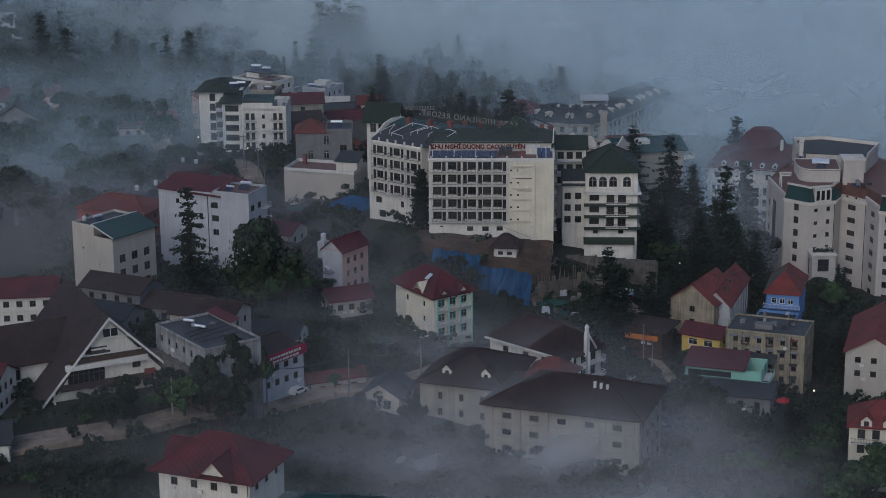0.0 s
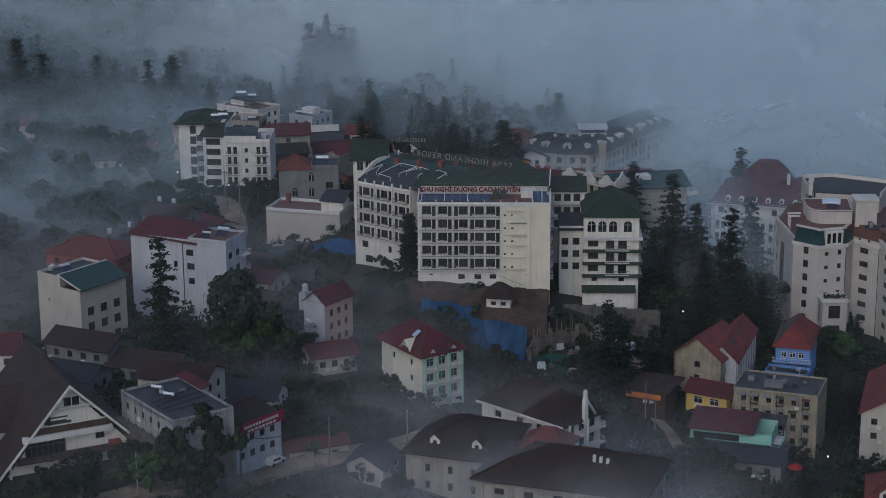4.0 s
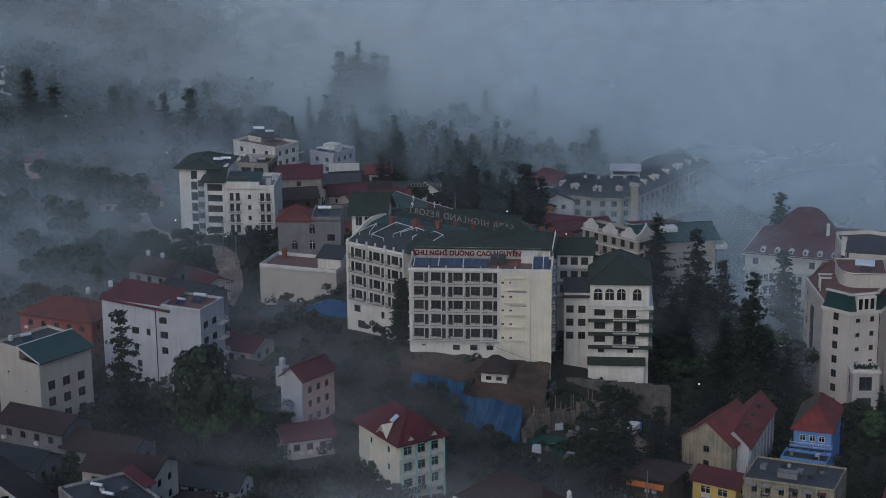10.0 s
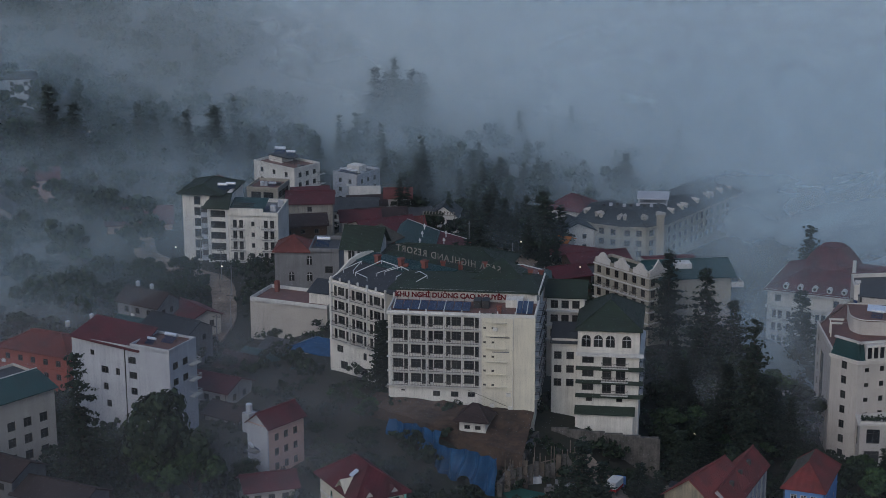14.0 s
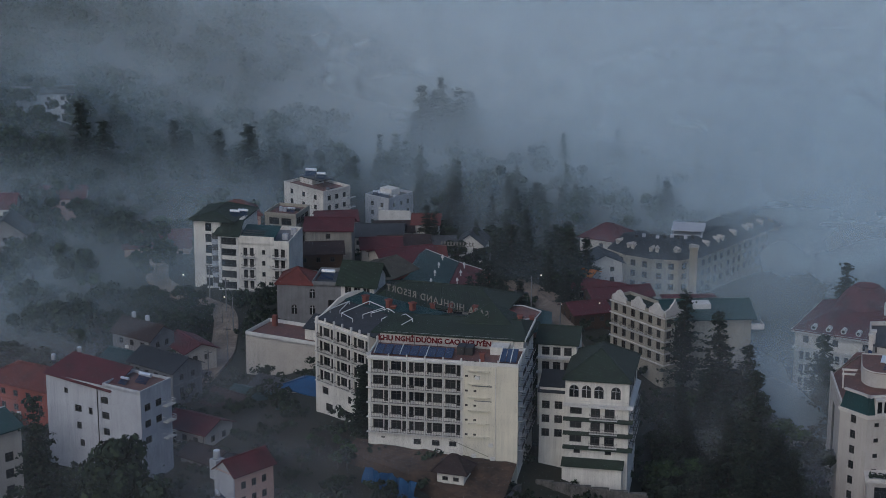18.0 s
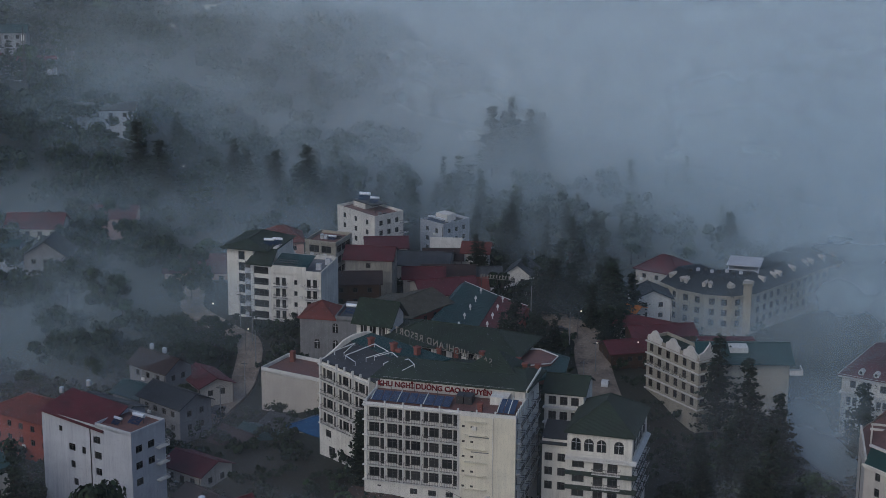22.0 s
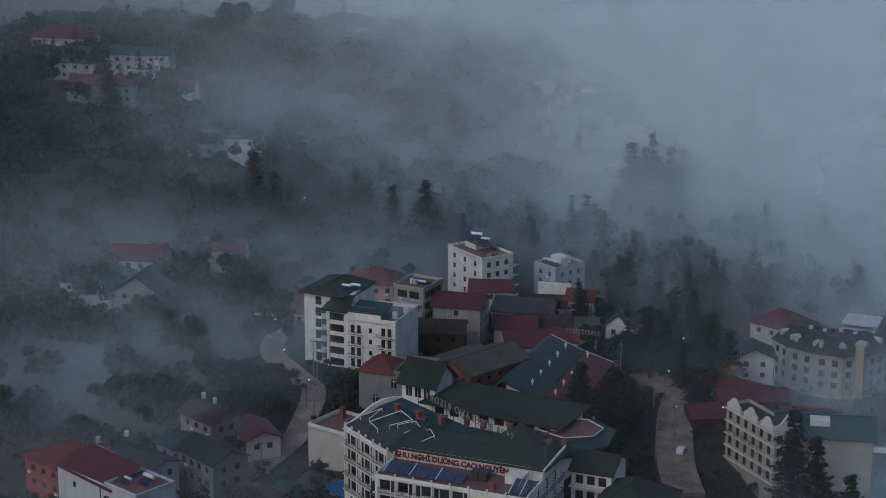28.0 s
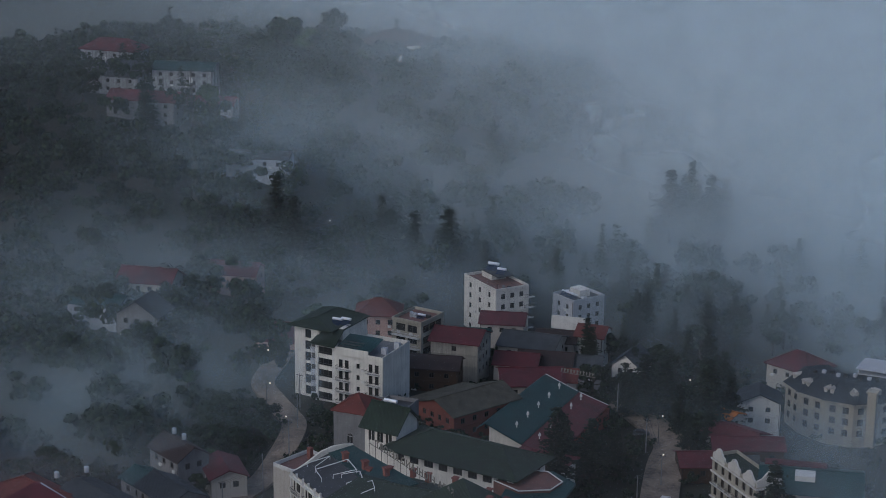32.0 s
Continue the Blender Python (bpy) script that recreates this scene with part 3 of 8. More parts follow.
    for i in range(4):
        u = 0.45 + 5.3 * i
        part("pier", Mesh().box(u - 0.16, -0.4, 3.8, u + 0.16, 0.01, 18.0), TRIM, w)
        part("parapet_post", Mesh().box(u + 2.5, -0.45, 17.2, u + 2.8, -0.1, 18.1), TRIM, w)
    for k in range(4):
        for i in range(3):
            balcony(w, fr, 0.8 + 5.3 * i, 4.0 + 3.2 * k, 4.5, 0.7)
    # gable end with a curved top
    g = Mesh()
    prof = [(0, 17.4), (1.5, 17.6), (3.5, 18.6), (6.5, 20.3), (9, 20.9), (11.5, 20.9), (13.5, 20.6)]
    for (y0, z0), (y1, z1) in zip(prof, prof[1:]):
        g.slab([(-0.45, y0, z0), (0.0, y0, z0), (0.0, y1, z1), (-0.45, y1, z1)], z0 + 7)
    part("end_wall", g, WHITE, w, "plain white end wall with curved top")
    rr = Mesh()
    rr.slab([(0, 0.3, 17.3), (WL + 3, 0.3, 17.3), (WL + 4, 8, 19.6), (0, 8, 19.6)], 0.2)
    part("roof", rr, DARKDECK, w, "dark terrace roof")
    r2 = Mesh()
    r2.slab([(0, 8, 19.8), (WL + 6, 8, 19.8), (WL + 6, 16, 20.2), (0, 13.4, 20.4)], 0.25)
    part("roof", r2, TEAL_ROOF, w, "teal sheet roof")
    pipes = Mesh()
    for run in (((1.0, 3.0, 18.9), (2.4, 7.2, 20.1), (3.4, 3.6, 19.0)), ((4.6, 3.0, 18.9), (6.6, 9.0, 20.6), (12.0, 8.2, 20.6), (9.6, 4.4, 19.4)), ((4.6, 3.0, 18.9), (8.6, 2.4, 18.7)), ((10.8, 5.6, 19.7), (13.0, 8.4, 20.6), (16.0, 7.4, 20.6), (15.0, 4.6, 19.6)), ((16.6, 5.0, 19.6), (18.2, 8.4, 20.6), (21.5, 7.2, 20.6), (20.6, 4.8, 19.6))):
        for p, q in zip(run, run[1:]):
            pipes.tube(p, q, 0.085, 0.085, 5)
        for p in run:
            pipes.tube((p[0], p[1], p[2] - 1.2), p, 0.06, 0.06, 4)
    part("pipe_rail", pipes, PIPE, w, "white zigzag pipe rail")
    for x, y in ((5.5, 9), (11, 10.5), (16, 12.5)):
        part("chimney", Mesh().box(x - 0.5, y - 0.5, 19.6, x + 0.5, y + 0.5, 21.4).box(x - 0.65, y - 0.65, 21.4, x + 0.65, y + 0.65, 21.7), BRICK, w, "small red brick chimney")
    return e


hotel()


def letters(text, mat, size, m, label, mirrored=False):
    cu = bpy.data.curves.new("sign", "FONT")
    cu.body, cu.size, cu.extrude = text, size, 0.06
    cu.offset = 0.0 if mirrored else 0.055
    cu.space_character = 1.22 if mirrored else 1.0
    tmp = new("sign_text", cu)
    me = bpy.data.meshes.new_from_object(tmp.evaluated_get(bpy.context.evaluated_depsgraph_get()))
    bpy.data.objects.remove(tmp)
    me.materials.clear()
    me.materials.append(mat)
    ob = new("sign", me)
    ob.matrix_basis = m
    return tagged(ob, label, "sign")


SIGN_DARK_RED = surface("dark_red_letters", (0.13, 0.008, 0.012), amount=0.4)
SIGN_DULL = surface("dull_metal_letters", (0.20, 0.185, 0.16), amount=0.4)


def roof_signs():
    s = letters("KHU NGHỈ DƯỠNG CAO NGUYÊN", SIGN_DARK_RED, 1.45, pose(0.2, 9.3, 17.45, 90, 0, 0), "red letters standing on a frame above the hotel terrace")
    f = Mesh()
    for i in range(9):
        x = 0.4 + 2.35 * i
        f.tube((x, 0.05, -1.5), (x, 0.05, 1.1), 0.05, 0.05, 4)
    f.tube((0, 0.05, 0.1), (19.3, 0.05, 0.1), 0.04, 0.04, 4)
    fo = part("frame", f, METAL, s)
    fo.matrix_basis = pose(0, 0, 0, -90, 0, 0)
    b = letters("SAPA HIGHLAND RESORT", SIGN_DULL, 2.1, pose(21.5, 16.8, 20.9, 90, 0, 148.5), "dull metal letters on the ridge seen from behind", True)
    f = Mesh()
    for i in range(14):
        f.tube((2.4 * i, 0.05, -2.6), (2.4 * i, 0.05, 1.5), 0.05, 0.05, 4)
    f.tube((0, 0.05, 0), (31.2, 0.05, 0), 0.05, 0.05, 4)
    fo = part("frame", f, METAL, b)
    fo.matrix_basis = pose(0, 0, 0, -90, 0, 0)


roof_signs()


def arch_window(parent, m, u, z, w, h):
    key = ("arch", w, h)
    if key not in CACHE:
        def arch(k, y0, y1):
            r = w / 2 - k
            pts = [(k, k), (w - k, k)] + [(w / 2 + r * math.cos(a), h - w / 2 + r * math.sin(a)) for a in [math.pi * i / 8 for i in range(9)]]
            bm = Mesh()
            n = len(pts)
            bm.v = [(p[0], y0, p[1]) for p in pts] + [(p[0], y1, p[1]) for p in pts]
            bm.f = [tuple(range(n))] + [(i, n + i, n + (i + 1) % n, (i + 1) % n) for i in range(n)]
            return bm
        f = arch(0, -0.06, 0.02)
        f2 = arch(0.14, -0.07, 0.0)
        bar = Mesh().box(w / 2 - 0.04, -0.1, 0.1, w / 2 + 0.04, -0.05, h - 0.1).box(0.1, -0.1, h - w / 2, w - 0.1, -0.05, h - w / 2 + 0.08)
        CACHE[key] = (f.data("window", FRAME_DARK), f2.data("pane", GLASS), bar.data("bar", TRIM))
    f, p, b = CACHE[key]
    win = put("window", f, parent, m @ Matrix.Translation((u, 0, z)))
    put("pane", p, win)
    put("bar", b, win)


def annex():
    e = thing("annex", 38.2, 10.4, 0, 0, "white five-storey annex with dark green hip roof and balconies", "hotel")
    L, D = 12.8, 17.0
    f = []
    for k in range(3):
        f += [(1.0, -2.0 + 3.0 * k, 2.4, 1.7, "pair"), (5.2, -2.5 + 3.0 * k, 1.9, 2.2, "pair"), (8.0, -2.5 + 3.0 * k, 2.0, 2.2, "pair")]
    f += [(1.9, -4.4, 1.3, 0.9, "single"), (8.2, -4.4, 1.3, 0.9, "single"), (5.2, -8.0, 1.4, 1.7, "single")]
    r = [(1.2 + 3.2 * j, -2.3 + 3.0 * k, 1.5, 2.0, "pair") for j in range(5) for k in range(5)]
    walls(e, L, D, -16, 11.4, {"f": f, "r": r}, WHITE)
    fr, rm = pose(0, 0, 0), pose(L, 0, 0, 0, 0, 90)
    for u in (0.8, 3.3, 5.8, 9.2):
        arch_window(e, fr, u, 7.6, 1.9, 2.6)
    for u in (1.5, 5.0, 8.5, 12):
        arch_window(e, rm, u, 7.6, 1.9, 2.6)
    for k in range(4):
        z = -3.0 + 3.0 * k
        part("eave_band", Mesh().slab([(-0.3, -0.9, z - 0.1), (L + 0.9, -0.9, z - 0.1), (L + 0.9, 0, z + 0.35), (-0.3, 0, z + 0.35)], 0.15), GREEN_ROOF if k < 3 else TRIM, e)
        part("eave_band", Mesh().slab([(L + 0.9, -0.9, z - 0.1), (L + 0.9, D, z - 0.1), (L, D, z + 0.35), (L, 0, z + 0.35)], 0.15), GREEN_ROOF if k < 3 else TRIM, e)
    for k in range(3):
        balcony(e, fr, 5.0, -2.7 + 3.0 * k, 5.6, 0.8)
        for j in range(4):
            balcony(e, rm, 0.9 + 4 * j, -2.7 + 3.0 * k, 3.2, 0.9)
    balcony(e, fr, 0.0, 6.2, 12.6, 0.9, TRIM)
    part("canopy", Mesh().slab([(-0.4, -2.2, -6.4), (L - 0.6, -2.2, -6.4), (L - 0.6, 0, -5.3), (-0.4, 0, -5.3)], 0.2), GREEN_ROOF, e, "dark sloping canopy")
    part("base_wall", Mesh().box(-0.2, -1.6, -16, L - 1.0, 0, -6.6), WHITE, e)
    hip_roof(e, L, D, 11.4, 4.6, GREEN_ROOF, over=0.6)
    # lower link wing towards the hotel
    w = put("wing", None, e, pose(-5.6, 3.0, 0))
    h = [(0.5 + 2.6 * i, -2.4 + 3.0 * k, 1.6, 1.7, "pair") for i in range(2) for k in range(3)]
    walls(w, 5.6, 10, -12, 8.2, {"f": h}, WHITE)
    part("roof", Mesh().slab([(-0.3, -0.7, 7.4), (5.6, -0.7, 7.4), (5.6, 6, 10.0), (-0.3, 6, 10.0)], 0.2), SLATE, w)
    # rear link with a terrace
    w2 = put("wing", None, e, pose(-7.5, 13.5, 0))
    h = [(0.8 + 2.3 * i, 5.0 + 3.2 * k, 1.6, 1.8, "pair") for i in range(3) for k in range(3)]
    walls(w2, 8.0, 9, -4, 14.2, {"f": h}, WHITE)
    for k in range(3):
        part("ledge", Mesh().box(-0.2, -1.0, 4.4 + 3.2 * k, 8.2, 0, 4.7 + 3.2 * k), TRIM, w2)
    gable_roof(w2, 8.0, 9, 14.2, 2.2, GREEN_ROOF)


annex()


def pavilion():
    e = thing("banquet_pavilion", -11.5, 53.5, 0, -6, "dark green roofed pavilion with arched tower behind the hotel", "pavilion")
    L, D = 30.0, 13.0
    f = grid_holes(L, 8, 1, 9.2, 3, 2.2, 1.5, 0.8, "triple")
    walls(e, L, D, -2, 11.6, {"f": f, "r": grid_holes(D, 3, 1, 9.2, 3, 2.0, 1.5, 1.0, "triple")}, WHITE)
    hip_roof(e, L, D, 11.6, 3.2, GREEN_ROOF, over=1.6)
    t = put("tower", None, e, pose(-8.0, 2.5, 0))
    walls(t, 8, 8, -2, 14.6, {}, WHITE)
    for u in (1.0, 3.2, 5.4):
        arch_window(t, pose(0, 0, 0), u, 11.0, 1.5, 3.0)
    gable_roof(t, 8, 8, 14.6, 3.6, GREEN_ROOF, over=1.0)
    part("roof", Mesh().prism([(27, 6), (31, -7), (38, -8), (42, -1), (40, 8), (33, 11)], 9.4, 10.0), TEAL_ROOF, e, "teal round canopy roof")
    tr = Mesh()
    pts = [(26, -1, 0), (33, -3, 0), (38, 1, 0), (38, 6, 0), (33, 9, 0), (27, 7, 0)]
    tr.prism([(p[0], p[1]) for p in pts], 6, 10.4)
    part("terrace", tr, DECK, e, "red round terrace")
    k = Mesh()
    for a, b in zip(pts, pts[1:] + pts[:1]):
        k.tube((a[0], a[1], 10.6), (b[0], b[1], 10.6), 0.14, 0.14, 5)
    part("terrace_edge", k, TRIM, e)


pavilion()



def simple(name, label, p0, p1, deep, z1, wall, roof, rise=2.5, floors=2, nf=4, ns=3, pitch=3.1, top=2.6, kind="gable", along="x", w=1.3, h=1.4, over=0.6, z0=None, category="house", frame_mat=None, deck=None, group=""):
    (ax, ay), (bx, by) = p0, p1
    L = math.hypot(bx - ax, by - ay)
    zf = z1 - top - pitch * (floors - 1)
    holes = {}
    if nf:
        holes["f"] = grid_holes(L, nf, floors, zf, pitch, w, h)
    if ns:
        holes["r"] = grid_holes(deep, ns, floors, zf, pitch, w, h)
        holes["l"] = grid_holes(deep, ns, floors, zf, pitch, w, h)
    e, L = house(name, label, p0, p1, deep, z1, wall, holes, z0, frame_mat, category, group)
    rnd = random.Random(int(ax * 7 + ay * 13))
    for k in range(2 if nf else 0):
        u, z = rnd.uniform(0.4, L - 1.4), zf - 0.75 + pitch * rnd.randrange(floors)
        part("air_conditioner", Mesh().box(u, -0.42, z, u + 0.9, -0.02, z + 0.62), TRIM, e, "white air conditioner box")
    if nf:
        u = rnd.choice((0.15, L - 0.3))
        part("drain_pipe", Mesh().tube((u, -0.1, z1 - 14), (u, -0.1, z1 - 0.1), 0.07, 0.07, 5), METAL, e)
    if floors > 1 and (ns or nf):
        for k in range(1, floors):
            z = zf - 1.0 + pitch * k
            part("floor_band", Mesh().box(-0.1, -0.12, z, L + 0.1, 0.0, z + 0.22).box(L, -0.12, z, L + 0.12, deep, z + 0.22), wall, e)
    if kind == "flat":
        for k in range(3):
            u, v = rnd.uniform(0.8, L - 2.2), rnd.uniform(0.8, deep - 2.0)
            part("roof_box", Mesh().box(u, v, z1 - 0.1, u + rnd.uniform(0.6, 1.6), v + rnd.uniform(0.6, 1.4), z1 + rnd.uniform(0.4, 1.2)), (CONCRETE, GREYWHITE, METAL)[k], e)
        part("clothes_line", Mesh().tube((0.5, 0.8, z1), (0.5, 0.8, z1 + 2.2), 0.05, 0.05, 4).tube((L - 0.5, 0.8, z1), (L - 0.5, 0.8, z1 + 2.2), 0.05, 0.05, 4).tube((0.5, 0.8, z1 + 2.1), (L - 0.5, 0.8, z1 + 2.1), 0.03, 0.03, 4), METAL, e)
    if kind == "gable":
        gable_roof(e, L, deep, z1, rise, roof, over, along, gable_mat=wall)
    elif kind == "hip":
        hip_roof(e, L, deep, z1, rise, roof, over)
    else:
        flat_roof(e, L, deep, z1, roof, wall, rise)
    return e, L


# ---- houses in front ----
def a_frame():
    e = thing("a_frame_house", -66.8, -117.9, 0, 28.7, "large white house with steep brown roof down to the ground", "house")
    L, D, apex, foot = 28.1, 29.0, 12.9, -2.5
    xm = 13.3
    g = Mesh()
    g.poly([(1.6, 1.2, foot), (L - 1.6, 1.2, foot), (xm, 1.2, apex - 0.8)])
    g.poly([(1.6, D - 1, foot), (xm, D - 1, apex - 0.8), (L - 1.6, D - 1, foot)])
    part("gable", g, WHITE, e, "white gable front")
    walls(e, L - 6, 20, -9, foot + 0.02, {}, WOOD, x=3, y=2.4)
    r = Mesh()
    r.slab([(-0.4, 0, foot), (xm, 0, apex), (xm, D, apex), (-0.4, D, foot)], 0.4)
    r.slab([(xm, 0, apex), (L + 0.4, 0, foot), (L + 0.4, D, foot), (xm, D, apex)], 0.4)
    part("roof", r, BROWN_ROOF, e)
    for x0 in (-0.4, L + 0.4):
        part("barge_board", Mesh().slab([(x0, -0.14, foot + 0.1), (xm, -0.14, apex + 0.12), (xm, 0.1, apex + 0.12), (x0, 0.1, foot + 0.1)], 0.6), TRIM, e, "white barge board")
    part("ridge_cap", Mesh().tube((xm, 0, apex + 0.1), (xm, D, apex + 0.1), 0.22, 0.22, 5), BROWN_ROOF, e)
    part("band", Mesh().box(5.6, 0.5, 4.5, 20.4, 1.18, 5.5), WOOD, e, "dark wooden band")
    part("band", Mesh().box(4.6, 0.15, 3.4, 20.6, 1.18, 4.4), TRIM, e, "white balcony band")
    part("window_band", Mesh().box(5.0, 1.0, 0.6, 12.2, 1.15, 3.2), GLASS, e, "dark glazed window band")
    for i in range(8):
        part("mullion", Mesh().box(5.0 + i, 0.92, 0.6, 5.12 + i, 1.04, 3.2), FRAME_DARK, e)
    part("mullion", Mesh().box(5.0, 0.92, 2.3, 12.2, 1.04, 2.42), FRAME_DARK, e)
    part("window_band", Mesh().prism([(12.2, 1.0), (15.2, 1.0), (15.2, 1.14), (12.2, 1.14)], 8.9, 10.4), GLASS, e)
    for x0 in (12.1, 13.6, 15.1):
        part("mullion", Mesh().box(x0, 0.9, 8.8, x0 + 0.15, 1.02, 10.5), TRIM, e)
    part("window_band", Mesh().box(8.6, 1.0, 6.0, 9.8, 1.14, 7.8), GLASS, e)
    part("ledge", Mesh().box(10.2, 0.8, 8.5, 17.4, 1.18, 8.75).box(8.0, 0.8, 5.6, 19.6, 1.18, 5.8), TRIM, e)
    opening(e, pose(0, 1.0, 0), 17.7, 1.9, 1.6, 1.9, "grid")
    opening(e, pose(0, 1.0, 0), 20.1, -1.7, 1.7, 1.9, "grid")
    part("awning", Mesh().slab([(19.6, 0.1, 0.6), (22.4, 0.1, 0.6), (22.0, 1.2, 1.3), (20.0, 1.2, 1.3)], 0.1), ORANGE_TILE, e, "small brown awning")
    for w_, z_ in ((11.3, 6.9), (23.6, -1.4)):
        t = Mesh()
        for j, (a, b, h) in enumerate(((-1.9, 1.6, 0.28), (-1.5, 1.3, 0.22), (-2.0, 2.2, 0.6))):
            t.box(w_ + a, 1.08, z_ - 0.62 * j, w_ + b, 1.15, z_ + h - 0.62 * j)
        part("sign_bar", t, FRAME_DARK, e, "dark bars of writing")
    for x in (2.0, 23.6, 25.6):
        part("post", Mesh().box(x, 0.6, -9, x + 0.35, 0.95, foot + (0.9 if x > 20 else 2.0)), TRIM, e)
    part("eave", Mesh().slab([(3, -0.6, 0.0), (21, -0.6, 0.0), (21, 1.2, 0.6), (3, 1.2, 0.6)], 0.12), BROWN_ROOF, e, "brown porch roof")
    d = put("wing", None, e, pose(-9.0, 10, 0))
    walls(d, 13, 13, -9, 3.6, {"f": [(1.4 + 2.2 * i, -0.2 - 3.4 * k, 1.5, 2.2, "pair") for i in range(3) for k in range(2)], "l": grid_holes(13, 3, 2, -3.4, 3.4, 1.6, 2.0)}, WHITE)
    gable_roof(d, 20, 13, 3.6, 5.2, BROWN_ROOF, 0.9, "x", gable_mat=WHITE)


a_frame()

e, L = simple("shop_house", "white flat-roofed shop house with cluttered dark terrace", (-48.5, -101), (-36.5, -116.5), 12, 8.0, STAINED, DARKDECK, 0.45, 2, 6, 3, kind="flat", w=1.0, h=1.3)
part("lower_wall", Mesh().box(-0.3, -1.6, -8, L + 0.2, -0.05, 3.4).box(L + 0.05, -1.6, -8, L + 0.3, 12.0, 2.0), STONE, e, "grey set-out lower storey")
for i in range(5):
    part("window", Mesh().box(1.5 + 3.6 * i, -1.68, -0.6, 2.7 + 3.6 * i, -1.6, 1.0), GLASS, e)
for i in range(4):
    part("roof_pipe", Mesh().tube((9 + 2 * i, 1.5, 8.3), (7 + 2.4 * i, 10.5, 8.4), 0.1, 0.1, 5), METAL, e)
part("roof_edge", Mesh().slab([(-0.5, 11.5, 8.6), (9, 11.5, 8.6), (9, 13.6, 9.2), (-0.5, 13.6, 9.2)], 0.15), RED_ROOF, e, "red sheet roof strip")
for i in range(2):
    p = local(e, 4 + 4.5 * i, 5.5, 8.0)
    solar_heater(p.x, p.y, p.z, 160)
e, L = simple("shop_house", "low shop house with brown roof and crimson sign board", (-28.5, -101.5), (-21, -91.5), 14, 0.2, GREYWHITE, BROWN_ROOF, 2.0, 2, 4, 2, kind="gable", along="x")
part("sign_board", Mesh().box(-0.3, -0.6, -0.6, L + 0.3, -0.3, 1.4), SIGN_MAGENTA, e, "crimson sign board")
sb = Mesh()
for i in range(12):
    sb.box(2.4 + 0.75 * i, -0.64, 0.45, 2.95 + 0.75 * i, -0.6, 0.95)
for i in range(8):
    sb.box(3.2 + 0.95 * i, -0.64, -0.35, 3.9 + 0.95 * i, -0.6, 0.1)
part("sign_bar", sb, TRIM, e, "white bars of writing")
simple("shed", "orange-brown low shed beside the street", (-20, -91), (-9, -86), 5, -7.2, BEIGE, ORANGE_TILE, 0.9, 1, 3, 0, kind="gable")
simple("house", "house with a wide brown red roof", (-48, -88), (-35, -92), 9, 6.5, BEIGE, BROWN_ROOF, 2.0, 2, 4, 2)
e, L = simple("temple_house", "white house with deep red swept hip roof", (-38.5, -156), (-22.5, -161.5), 13, 1.0, WHITE, RED_ROOF, 5.2, 1, 4, 3, kind="hip", over=1.4)
gable_roof(e, 5, 6, 2.0, 2.6, RED_ROOF, 0.7, "y", x=9, y=-2, gable_mat=WHITE)
gable_roof(e, 4, 4.5, 2.2, 2.2, RED_ROOF, 0.5, "x", x=-0.6, y=4.2, gable_mat=YELLOW)
simple("house", "low house with teal sheet hip roof", (-20, -161), (-3, -163), 12, -6.5, WHITE, TEAL_ROOF, 3.0, 1, 4, 3, kind="hip", over=1.0)
simple("house", "small house with dark grey gable roof", (-9, -99), (-1.5, -101), 9, -6.5, BEIGE, SLATE, 2.4, 1, 2, 2, along="y")
simple("cottage", "low white cottage with mossy grey roof", (-36, -66), (-25, -69), 7, -5.0, WHITE, SLATE, 2.0, 1, 4, 2, h=1.0, top=1.6)


DULL_PLASTER = surface("dull_cream_plaster", (0.34, 0.315, 0.27), (0.15, 0.14, 0.125), streak=1.2, amount=0.9, scale=0.3)


